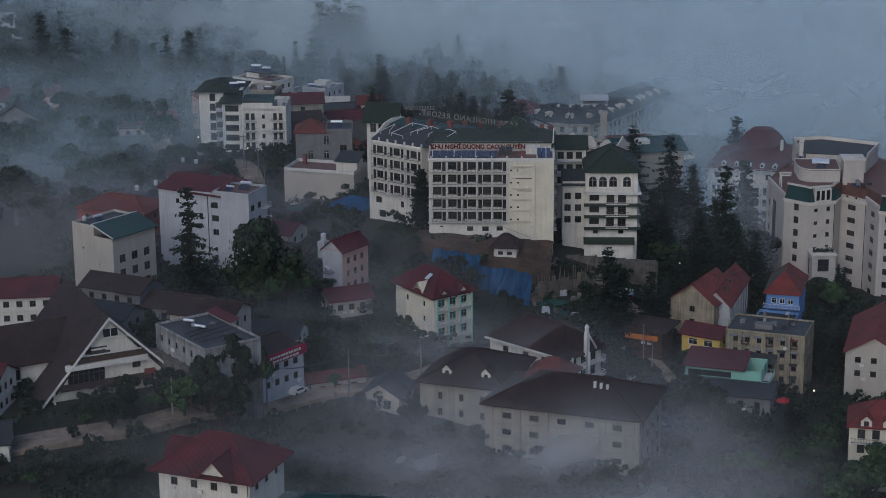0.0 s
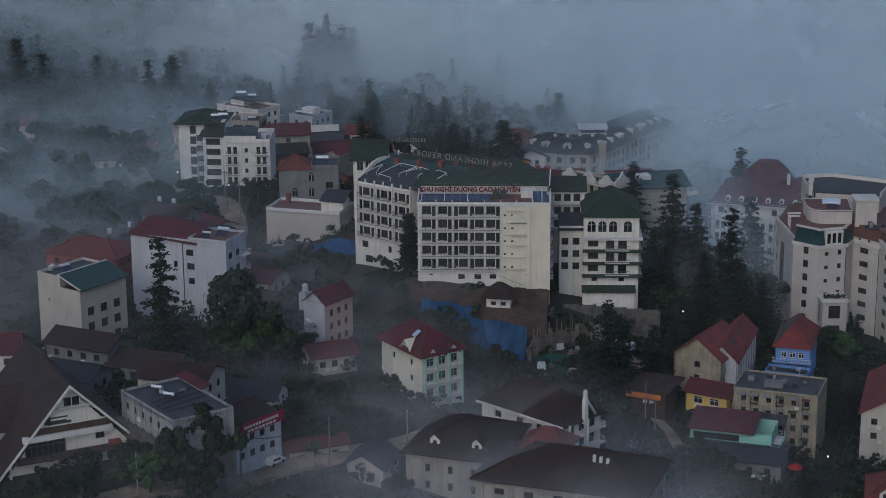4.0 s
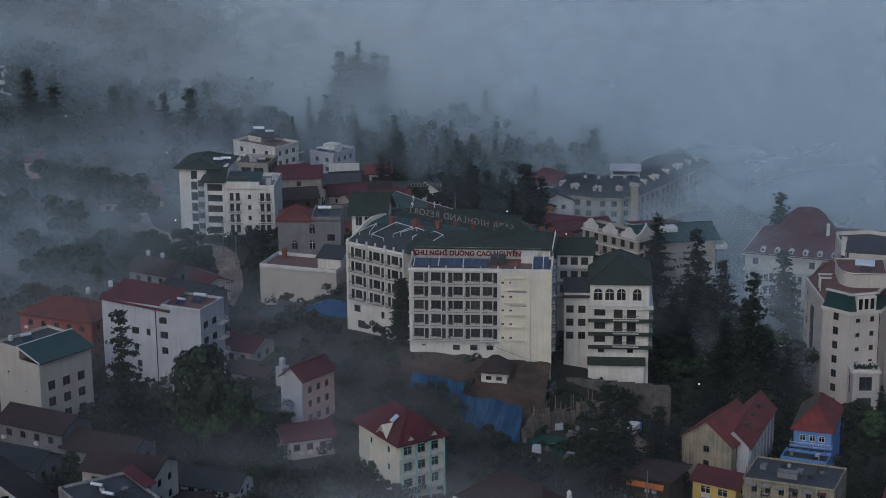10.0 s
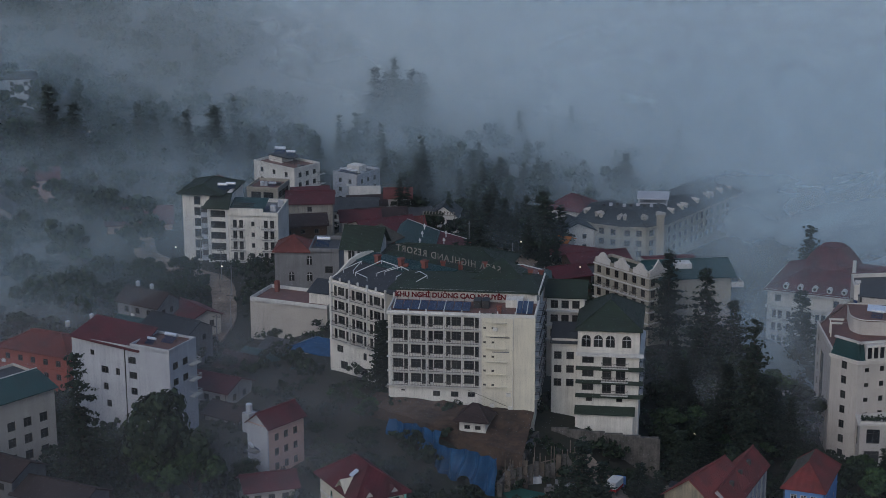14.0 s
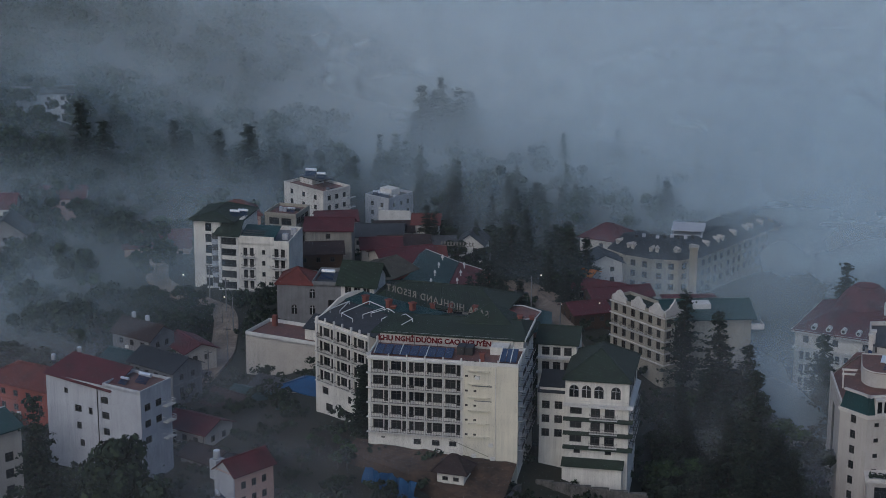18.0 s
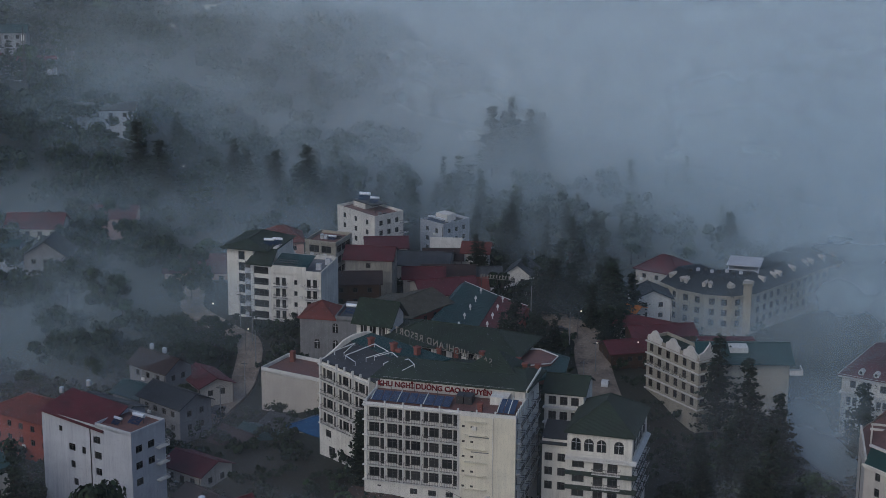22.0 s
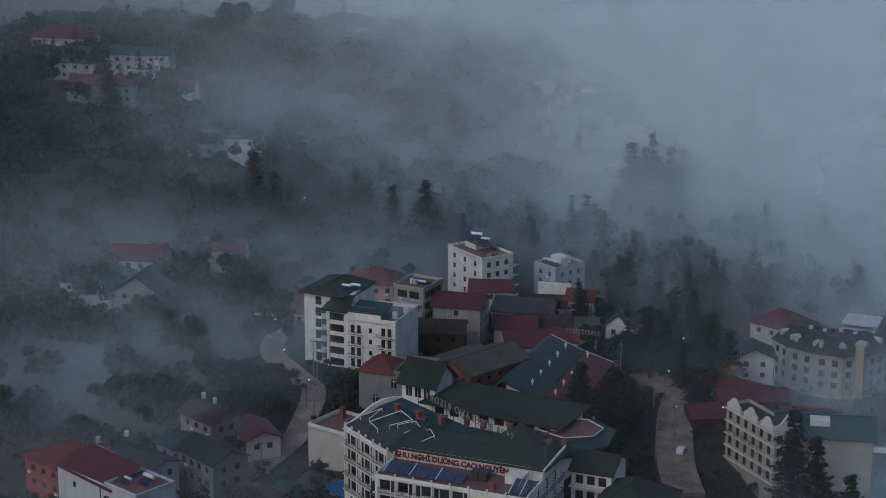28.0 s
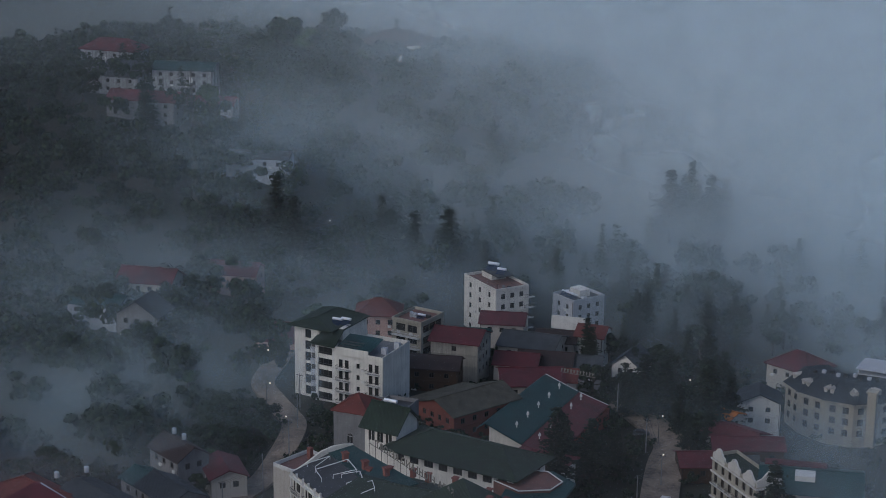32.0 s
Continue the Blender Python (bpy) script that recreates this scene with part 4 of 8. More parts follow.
def long_house():
    e = thing("guest_house", 2.5, -98.5, 0, -17, "long cream guest house with brown hip roofs and red gable", "guest house")
    f = grid_holes(17, 3, 3, -14, 3.3, 0.9, 1.5, 2.0)
    walls(e, 17, 19, -26, -3.9, {"f": f, "l": grid_holes(19, 4, 3, -14, 3.3, 1.4, 1.5)}, DULL_PLASTER)
    hip_roof(e, 17, 19, -3.9, 4.2, BROWN_ROOF, over=0.9)
    w = put("wing", None, e, pose(16, -8, 0))
    walls(w, 30, 18, -28, -3.9, {"f": grid_holes(30, 5, 4, -16.5, 3.3, 1.8, 1.2, 1.6), "r": grid_holes(18, 4, 3, -13, 3.3, 1.4, 1.5)}, DULL_PLASTER)
    hip_roof(w, 30, 18, -3.9, 4.4, BROWN_ROOF, over=0.9)
    for i in range(6):
        part("pilaster", Mesh().box(1.0 + 5.5 * i, -0.22, -28, 1.5 + 5.5 * i, 0.0, -4.3), DULL_PLASTER, w, "cream pilaster")
    for k in range(3):
        part("floor_band", Mesh().box(-0.1, -0.14, -7.6 - 3.3 * k, 30.1, 0.0, -7.3 - 3.3 * k), DULL_PLASTER, w)
    part("roof", Mesh().slab([(5, 8, -1.2), (13, 8, -1.2), (10.5, 14, 1.8), (8.5, 14, 1.8)], 0.3).slab([(13, 8, -1.2), (14, 19, -1.6), (10.5, 14, 1.8)], 0.3).slab([(5, 8, -1.2), (8.5, 14, 1.8), (4, 19, -1.6)], 0.3), ORANGE_TILE, w, "faded orange hip roof piece")
    for i in range(3):
        part("chimney", Mesh().box(19.5 + 1.2 * i, 6, -2.5, 20.0 + 1.2 * i, 6.6, 0.4 - 0.2 * i), TRIM, w)
    for x in (4.0, 12.0):
        d = put("dormer", None, e, pose(x, 2.0, -2.6))
        walls(d, 1.8, 2.5, -0.6, 1.0, {"f": [(0.5, -0.2, 0.8, 0.8, "single")]}, WHITE)
        gable_roof(d, 1.8, 2.5, 1.0, 0.9, BROWN_ROOF, 0.25, "y")


long_house()


def horn_house():
    e = thing("villa", 15.9, -74.5, 0, -42, "white villa with brown hip roof and white horned gable", "house")
    L, D = 20.6, 11.0
    walls(e, L, D, -22, -2.9, {"f": [(3.5, -5.2, 1.6, 1.3), (9, -5.2, 1.6, 1.3), (14, -5.2, 1.4, 1.3)], "r": grid_holes(D, 3, 3, -11.4, 3.1, 1.6, 2.1)}, WHITE)
    hip_roof(e, L, D, -2.9, 5.0, BROWN_ROOF, over=0.8)
    rm = pose(L, 0, 0, 0, 0, 90)
    for k in range(3):
        balcony(e, rm, 0.2, -5.6 - 3.1 * k, 5.0, 1.4, TRIM)
        balcony(e, rm, 6.0, -5.4 - 3.1 * k, 4.8, 1.4, TRIM)
    horn = Mesh().box(L + 0.4, 5.0, -3.6, L + 1.2, 5.9, 0.6).tube((L + 0.8, 5.45, 0.6), (L + 0.8, 5.45, 2.6), 0.62, 0.34, 4).tube((L + 0.8, 5.45, 2.6), (L + 0.8, 5.45, 3.2), 0.55, 0.1, 4)
    horn.slab([(L + 0.6, 5.9, 1.2), (L + 1.1, 5.9, 1.2), (L + 1.1, 8.4, -2.2), (L + 0.6, 8.4, -2.2)], 0.4)
    part("eave_board", Mesh().box(-0.8, -0.86, -3.2, L + 0.8, -0.76, -2.7), TRIM, e, "white eave board")
    for k in range(2):
        part("pillar", Mesh().box(L + 1.2, 0.3 + 5.2 * k, -22, L + 1.55, 0.65 + 5.2 * k, -2.6), TRIM, e, "white balcony pillar")
    part("horn", horn, TRIM, e, "white horn-shaped gable ornament")


horn_house()


def red_villa():
    e = thing("villa", 3.7, -59.0, 0, 36.5, "cream villa with dark red hip roof and mint window bays", "house")
    L, D = 9.6, 15.0
    walls(e, L, D, -16, 0.6, {"l": [(4.0, -2.6, 1.0, 1.4, "single"), (10.5, -2.4, 1.0, 1.4, "single"), (10.5, -5.8, 1.0, 1.4, "single")], "f": grid_holes(L, 3, 3, -8.6, 3.2, 1.9, 2.0, 0.5, "grid")}, CREAM, MINT)
    hip_roof(e, L, D, 0.6, 4.4, RED_ROOF, over=0.9)
    for u in (0.7, 5.7):
        gable_roof(e, 3.0, 4.0, 0.4, 1.8, RED_ROOF, 0.3, "y", x=u, y=-0.4, gable_mat=WHITE)
    for k in range(3):
        balcony(e, pose(0, 0, 0), 0.2, -8.8 + 3.2 * k, L - 0.4, 0.9, TRIM)
    for i in range(4):
        part("pillar", Mesh().box(0.15 + 3.0 * i, -0.9, -12, 0.45 + 3.0 * i, -0.6, 0.4), MINT, e, "mint green pillar")
    sg = Mesh()
    sg.poly([(-0.12, 3.2, 0.2), (-0.12, 7.6, 0.2), (-0.12, 5.4, 2.6)])
    sg.slab([(-0.7, 2.7, 0.0), (-0.7, 5.4, 2.9), (2.6, 5.4, 2.9), (2.6, 2.7, 0.0)], 0.15).slab([(-0.7, 5.4, 2.9), (-0.7, 8.1, 0.0), (2.6, 8.1, 0.0), (2.6, 5.4, 2.9)], 0.15)
    part("side_gable", sg, CREAM, e, "small cream side gable")
    for v0 in (4.5, 5.7):
        part("vent", Mesh().tube((-0.14, v0 + 0.3, 1.0), (-0.2, v0 + 0.3, 1.0), 0.32, 0.32, 8), FRAME_DARK, e, "round dark vent")
    part("band", Mesh().box(-0.1, -0.1, -2.9, L + 0.1, 15.1, -2.6).box(-0.1, -0.1, -6.1, L + 0.1, 15.1, -5.8), TRIM, e, "white floor band")
    part("skylight", Mesh().slab([(1.2, 5.4, 3.5), (1.2, 4.2, 3.5), (2.6, 4.2, 4.4), (2.6, 5.4, 4.4)], 0.15), STEEL, e, "bright skylight panel")


red_villa()


def pink_house():
    e, L = house("narrow_house", "narrow pink house with red roof and solar heater", (-18.5, -30.5), (-13.2, -22.5), 5.6, 2.6, PINK, {"f": grid_holes(9.6, 3, 3, -6.8, 3.0, 1.2, 1.5), "l": [(2.4, -2.5, 1.6, 0.6), (4.5, -6.0, 1.2, 1.0)]})
    part("end_wall", Mesh().box(-0.25, -0.05, -14, 0.0, 5.6, 2.4), GREYWHITE, e, "bare grey end wall")
    gable_roof(e, L, 5.6, 2.6, 2.2, RED_ROOF, 0.5, "x", gable_mat=GREYWHITE)
    p = local(e, 1.0, 6.2, 2.8)
    water_tank(p.x, p.y, p.z + 0.9)
    part("tank_base", Mesh().box(0.0, 5.3, 0, 2.2, 7.2, 3.9), GREYWHITE, e)
    h = solar_heater(*local(e, -0.9, 3.2, -2.6), 120)
    part("ledge", Mesh().box(-1.8, 2.0, -2.9, 0, 4.6, -2.65), CONCRETE, e)


pink_house()


def teal_house():
    e, L = house("house", "cream house with a teal veranda roof and flat dark terrace", (-69.6, -37.5), (-62.0, -26.5), 13.0, 7.2, BEIGE, {"f": grid_holes(13.4, 3, 3, -5.6, 3.4, 1.9, 1.9), "l": [(3, 3.5, 0.6, 0.5, "single"), (8, 0.4, 0.5, 0.4, "single")]})
    flat_roof(e, L, 7, 9.0, DARKDECK, BEIGE, 0.5, y=6)
    part("wall", Mesh().box(0.02, 6, 7.0, L - 0.02, 12.98, 8.8), BEIGE, e)
    part("roof", Mesh().slab([(-0.5, -0.8, 7.6), (L + 0.5, -0.8, 7.6), (L + 0.5, 6, 9.9), (-0.5, 6, 9.9)], 0.2), TEAL_ROOF, e, "teal sheet veranda roof")
    part("edge", Mesh().tube((-0.55, -0.8, 7.65), (-0.55, 6.1, 9.95), 0.16, 0.16, 4).tube((-0.55, 6.1, 9.95), (L + 0.5, 6.1, 9.95), 0.14, 0.14, 4), TRIM, e)
    solar_heater(*local(e, 5, 9.5, 9.0), 40)
    water_tank(*local(e, 2.5, 11.5, 9.0), 0.7)


teal_house()


def white_house():
    e, L = house("apartment_house", "tall greyish white house with dark red roof and tank terrace", (-64.3, -7.6), (-41.6, -15.8), 9.5, 11.8, GREYWHITE,
                 {"f": [(4.6, 8.4, 1.0, 1.5), (7.2, 5.0, 1.8, 1.5), (10.8, 5.0, 1.0, 1.5), (7.6, 1.4, 1.2, 1.5), (8.2, -2.2, 1.2, 1.5), (14.0, 8.0, 1.9, 1.5), (14.2, 4.8, 1.9, 1.5), (14.4, 1.4, 1.6, 1.5)],
                  "r": [(1.2, 7.6, 1.9, 1.5), (4.6, 7.6, 1.9, 1.5), (1.2, 4.2, 1.9, 1.5), (4.6, 4.2, 1.9, 1.5), (1.2, 0.8, 1.9, 1.5)]})
    part("roof", Mesh().slab([(-0.4, -0.5, 11.9), (17.0, -0.5, 11.0), (16.0, 8, 13.6), (0.6, 8, 14.2)], 0.2), RED_ROOF, e, "dark red sloping sheet roof")
    part("wall", Mesh().slab([(0, 0.05, 11.7), (14.5, 0.05, 11.3), (14.5, 9.4, 12.6), (0, 9.4, 13.4)], 2.0), GREYWHITE, e)
    flat_roof(e, L - 14.6, 9.5, 11.8, DECK, GREYWHITE, 0.5, x=14.6)
    rm = pose(L, 0, 0, 0, 0, 90)
    for k in range(3):
        balcony(e, rm, 6.6, 0.5 + 3.4 * k, 2.8, 1.2, TRIM)
    solar_heater(*local(e, 20.5, 5.5, 11.8), -20, 1.3)
    solar_heater(*local(e, 17.6, 3.0, 11.8), -20, 0.9)
    part("pipe", Mesh().tube((13.3, -0.1, -10), (13.3, -0.1, 11.0), 0.1, 0.1), METAL, e)


white_house()
simple("house", "red house with orange tile roof half hidden in mist", (-90, 18), (-72, 12), 12, 0.0, RED_WALL, ORANGE_TILE, 3.0, 2, 5, 3, kind="hip")
simple("house", "house with blue sheet roof and tanks", (-74, 24), (-60, 19), 8, 1.0, GREYWHITE, GREY_ROOF, 1.2, 2, 4, 2)
simple("house", "grey roofed house on the slope", (-62, 34), (-50, 28), 9, 0.5, CONCRETE, SLATE, 2.2, 2, 4, 2)
simple("house", "white house with dark red roof", (-90, -64), (-77, -62), 10, 2.0, WHITE, RED_ROOF, 2.5, 2, 4, 3)
simple("house", "white balconied house with red roof", (-86, -119), (-75, -121), 9, 3.0, WHITE, RED_ROOF, 2.4, 3, 4, 3)
simple("house", "house with slate roof beside the street", (-80, -142), (-68, -140), 9, -1.0, WHITE, SLATE, 2.4, 2, 4, 3)
simple("house", "low grey house with worn brown roof", (-74, -52), (-60, -58), 9, 1.0, CONCRETE, BROWN_ROOF, 2.0, 1, 4, 2)
simple("house", "low house with rusty brown roof", (-60, -58), (-46, -63), 9, -1.5, CONCRETE, BROWN_ROOF, 2.0, 1, 4, 2)
simple("house", "small stone house with grey roof", (-70, -72), (-60, -76), 8, 1.0, CONCRETE, SLATE, 2.0, 2, 3, 2)

for lab, a, b, dp, zt, wl, rf, ri in (
    ("low house with brown gable roof and blue tanks", (-74, 56), (-63, 51), 8, -0.5, CONCRETE, BROWN_ROOF, 2.4),
    ("low shed with teal sheet roof on the slope", (-72, 42), (-60, 37), 8, -2.5, CONCRETE, TEAL_ROOF, 1.6),
    ("low shed with dark red sheet roof by the street", (-63, 60), (-55, 52), 8, -3.5, BEIGE, RED_ROOF, 1.6),
    ("low house with dark red roof behind the white house", (-44, 4), (-34, 0), 9, -2.0, BEIGE, RED_ROOF, 1.8),
    ("low house with faded teal roof below the street", (-40, 32), (-31, 28), 9, -6.0, BEIGE, TEAL_ROOF, 1.6),
    ("grey roofed hut on the slope", (-30, 8), (-23, 5), 6, -7.0, CONCRETE, SLATE, 1.6),
    ("low house with rusty roof among trees", (-38, -4), (-30, -8), 7, -5.0, CONCRETE, BROWN_ROOF, 1.6),
    ("low brown roofed house by the gully", (-20, -44), (-11, -40), 7, -5.0, BEIGE, RED_ROOF, 1.8)):
    simple("house", lab, a, b, dp, zt, wl, rf, ri, 1, 3, 2)
for x, y, z in ((-70, 60, 2.0), (-66, 58, 2.0), (-76, 25, 3.0), (-72, 30, 3.2)):
    water_tank(x, y, z - 0.6, 0.8)

# ---- houses to the east ----
e, L = simple("house", "stained plaster house with red tile gable roof", (57.2, -20.0), (67.0, -25.2), 14, -11.4, OCHRE, RED_TILE, 4.2, 2, 1, 3, along="y")
e, L = simple("row_house", "long house with bright red tile roof and white window surrounds", (64.6, -21.4), (70.6, -23.2), 24, -12.2, GREYWHITE, RED_TILE, 3.1, 2, 0, 7, along="y", frame_mat=TRIM, w=1.2, h=2.1, top=2.5)
for i in range(3):
    part("roof_vent", Mesh().box(3.8, 5 + 6 * i, -10.4, 4.6, 5.9 + 6 * i, -9.4), FRAME_DARK, e)
for i in range(8):
    part("pilaster", Mesh().box(L, 0.6 + 3.2 * i, -20, L + 0.22, 1.1 + 3.2 * i, -12.3), TRIM, e, "white pilaster")
e, L = simple("row_house", "bright blue house with half red half mossy roof", (80.6, -10.7), (88.2, -12.6), 15, -12.9, BLUEWALL, RED_TILE, 4.4, 2, 3, 3, kind="hip", frame_mat=TRIM)
part("roof", Mesh().slab([(-0.62, -0.62, -12.84), (L / 2, 3.9, -8.4), (L / 2, 11.1, -8.4), (-0.62, 15.62, -12.84)], 0.05), OLIVE_ROOF, e, "mossy olive side of the roof")
balcony(e, pose(0, 0, 0), -0.4, -16.2, L + 0.8, 1.6, TRIM, BLUEWALL)
e, L = simple("house", "low blue terrace house with white rails", (77.5, -17.5), (86.5, -20.5), 5, -17.0, BLUEWALL, SLATE, 0.6, 1, 3, 1, kind="flat", frame_mat=TRIM)
e, L = simple("house", "small yellow house with dark red roof", (59, -31.5), (67.3, -36), 7, -16.0, YELLOW, RED_ROOF, 1.6, 1, 2, 1, w=2.2, h=1.6, frame_mat=TRIM, along="x")
e, L = simple("tenement", "stained ochre tenement with flat roof and many windows", (68.5, -36.5), (85.6, -42.0), 12, -13.8, OCHRE, DARKDECK, 0.35, 5, 6, 4, kind="flat", w=1.1, h=1.4, pitch=2.9, top=2.4, category="building")
part("annex_box", Mesh().box(6, 3, -13.8, 10, 5, -12.6), CONCRETE, e)
rnd = random.Random(31)
for k in range(5):
    for i in range(6):
        u, z = 1.2 + 2.75 * i, -16.2 - 2.9 * k
        if rnd.random() < 0.55:
            part("window_hood", Mesh().slab([(u - 0.3, -0.8, z + 1.5), (u + 1.5, -0.8, z + 1.5), (u + 1.5, 0, z + 1.8), (u - 0.3, 0, z + 1.8)], 0.06), (CONCRETE, RED_ROOF, GREY_ROOF)[rnd.randrange(3)], e)
        if rnd.random() < 0.4:
            part("window_cage", Mesh().box(u - 0.2, -0.6, z - 0.3, u + 1.4, -0.54, z - 0.2).box(u - 0.2, -0.6, z + 0.5, u + 1.4, -0.54, z + 0.56).box(u - 0.2, -0.6, z - 0.3, u - 0.14, 0, z + 0.56).box(u + 1.34, -0.6, z - 0.3, u + 1.4, 0, z + 0.56).box(u - 0.2, -0.6, z - 0.36, u + 1.4, 0, z - 0.3), METAL, e, "small iron window cage")
for u in (3.9, 9.4, 14.9):
    part("drain_pipe", Mesh().tube((u, -0.1, -30), (u, -0.1, -13.9), 0.08, 0.08, 5), METAL, e)
part("lean_to", Mesh().slab([(4.0, -3.6, -19.6), (12.0, -3.6, -19.6), (12.0, 0, -18.4), (4.0, 0, -18.4)], 0.12).box(4.2, -3.4, -28, 4.5, -3.1, -19.6).box(11.5, -3.4, -28, 11.8, -3.1, -19.6), GREY_ROOF, e, "grey sheet lean-to")
for k in range(4):
    part("roof_box", Mesh().box(2.0 + 3.6 * k, 6 + (k % 2) * 2, -13.8, 3.2 + 3.6 * k, 7.2 + (k % 2) * 2, -12.9), (CONCRETE, METAL)[k % 2], e)


def mint_house():
    e, L = house("terraced_house", "mint green house with red roof and planted terrace", (58.5, -50), (74.6, -54.5), 9, -17.5, MINT, {"f": [(0.6, -19.8, 9.5, 1.6, "triple")], "r": grid_holes(9, 2, 2, -22.6, 3, 1.5, 1.8)})
    part("roof", Mesh().slab([(-0.6, -1.0, -17.2), (13.2, -1.0, -17.2), (13.2, 9.2, -16.0), (-0.6, 9.2, -16.0)], 0.2), RED_ROOF, e)
    balcony(e, pose(0, 0, 0), 0, -20.0, 16, 1.4, MINT, MINT)
    for k in range(3):
        balcony(e, pose(L, 0, 0, 0, 0, 90), -1.5, -20.2 - 3.2 * k, 9, 1.8, MINT, TRIM)
    low, LL = simple("house", "low house with dark grey sheet roof below the mint house", (56.5, -57.5), (75.5, -63.0), 10.5, -20.4, CONCRETE, SLATE, 1.2, 1, 5, 2)
    u = thing("parasol", 78.5, -62.5, -23.0, 0, "bright red folded parasol on the terrace", "parasol")
    c = Mesh()
    for i in range(8):
        a, b = i * math.pi / 4, (i + 1) * math.pi / 4
        c.slab([(1.7 * math.cos(a), 1.7 * math.sin(a), 1.9), (1.7 * math.cos(b), 1.7 * math.sin(b), 1.9), (0, 0, 2.8)], 0.06)
    part("canopy", c, SIGN_RED, u)
    part("pole", Mesh().tube((0, 0, -4.0), (0, 0, 2.7), 0.04, 0.04), METAL, u)


mint_house()
e, L = simple("kiosk", "open shop with brown roof and orange awning", (46.4, -33.6), (54.2, -37.0), 8, -14.2, WOOD, BROWN_ROOF, 1.9, 1, 3, 1, kind="hip", over=1.2)
part("awning", Mesh().slab([(0.2, -1.7, -16.0), (L - 0.5, -1.7, -16.0), (L - 0.5, -1.4, -15.0), (0.2, -1.4, -15.0)], 0.12), ORANGE, e, "orange and white awning")
simple("house", "long house with orange red tile roof", (94, -46), (106, -49), 26, -15.4, BEIGE, RED_TILE, 3.6, 2, 3, 6, along="y")
e, L = simple("house", "cream house with red mansard roof and white dormers", (88, -89), (104, -92), 11, -16.5, CREAM, RED_TILE, 4.0, 2, 5, 3, kind="hip", w=1.5, h=2.0)
for i in range(3):
    d = put("dormer", None, e, pose(2.2 + 4.4 * i, -0.3, -16.5))
    walls(d, 2.2, 3, -0.4, 1.5, {"f": [(0.6, 0.0, 1.0, 1.3, "grid")]}, WHITE)
    gable_roof(d, 2.2, 3, 1.5, 1.0, RED_TILE, 0.3, "y")
balcony(e, pose(0, 0, 0), 0.5, -19.8, 15, 1.0)


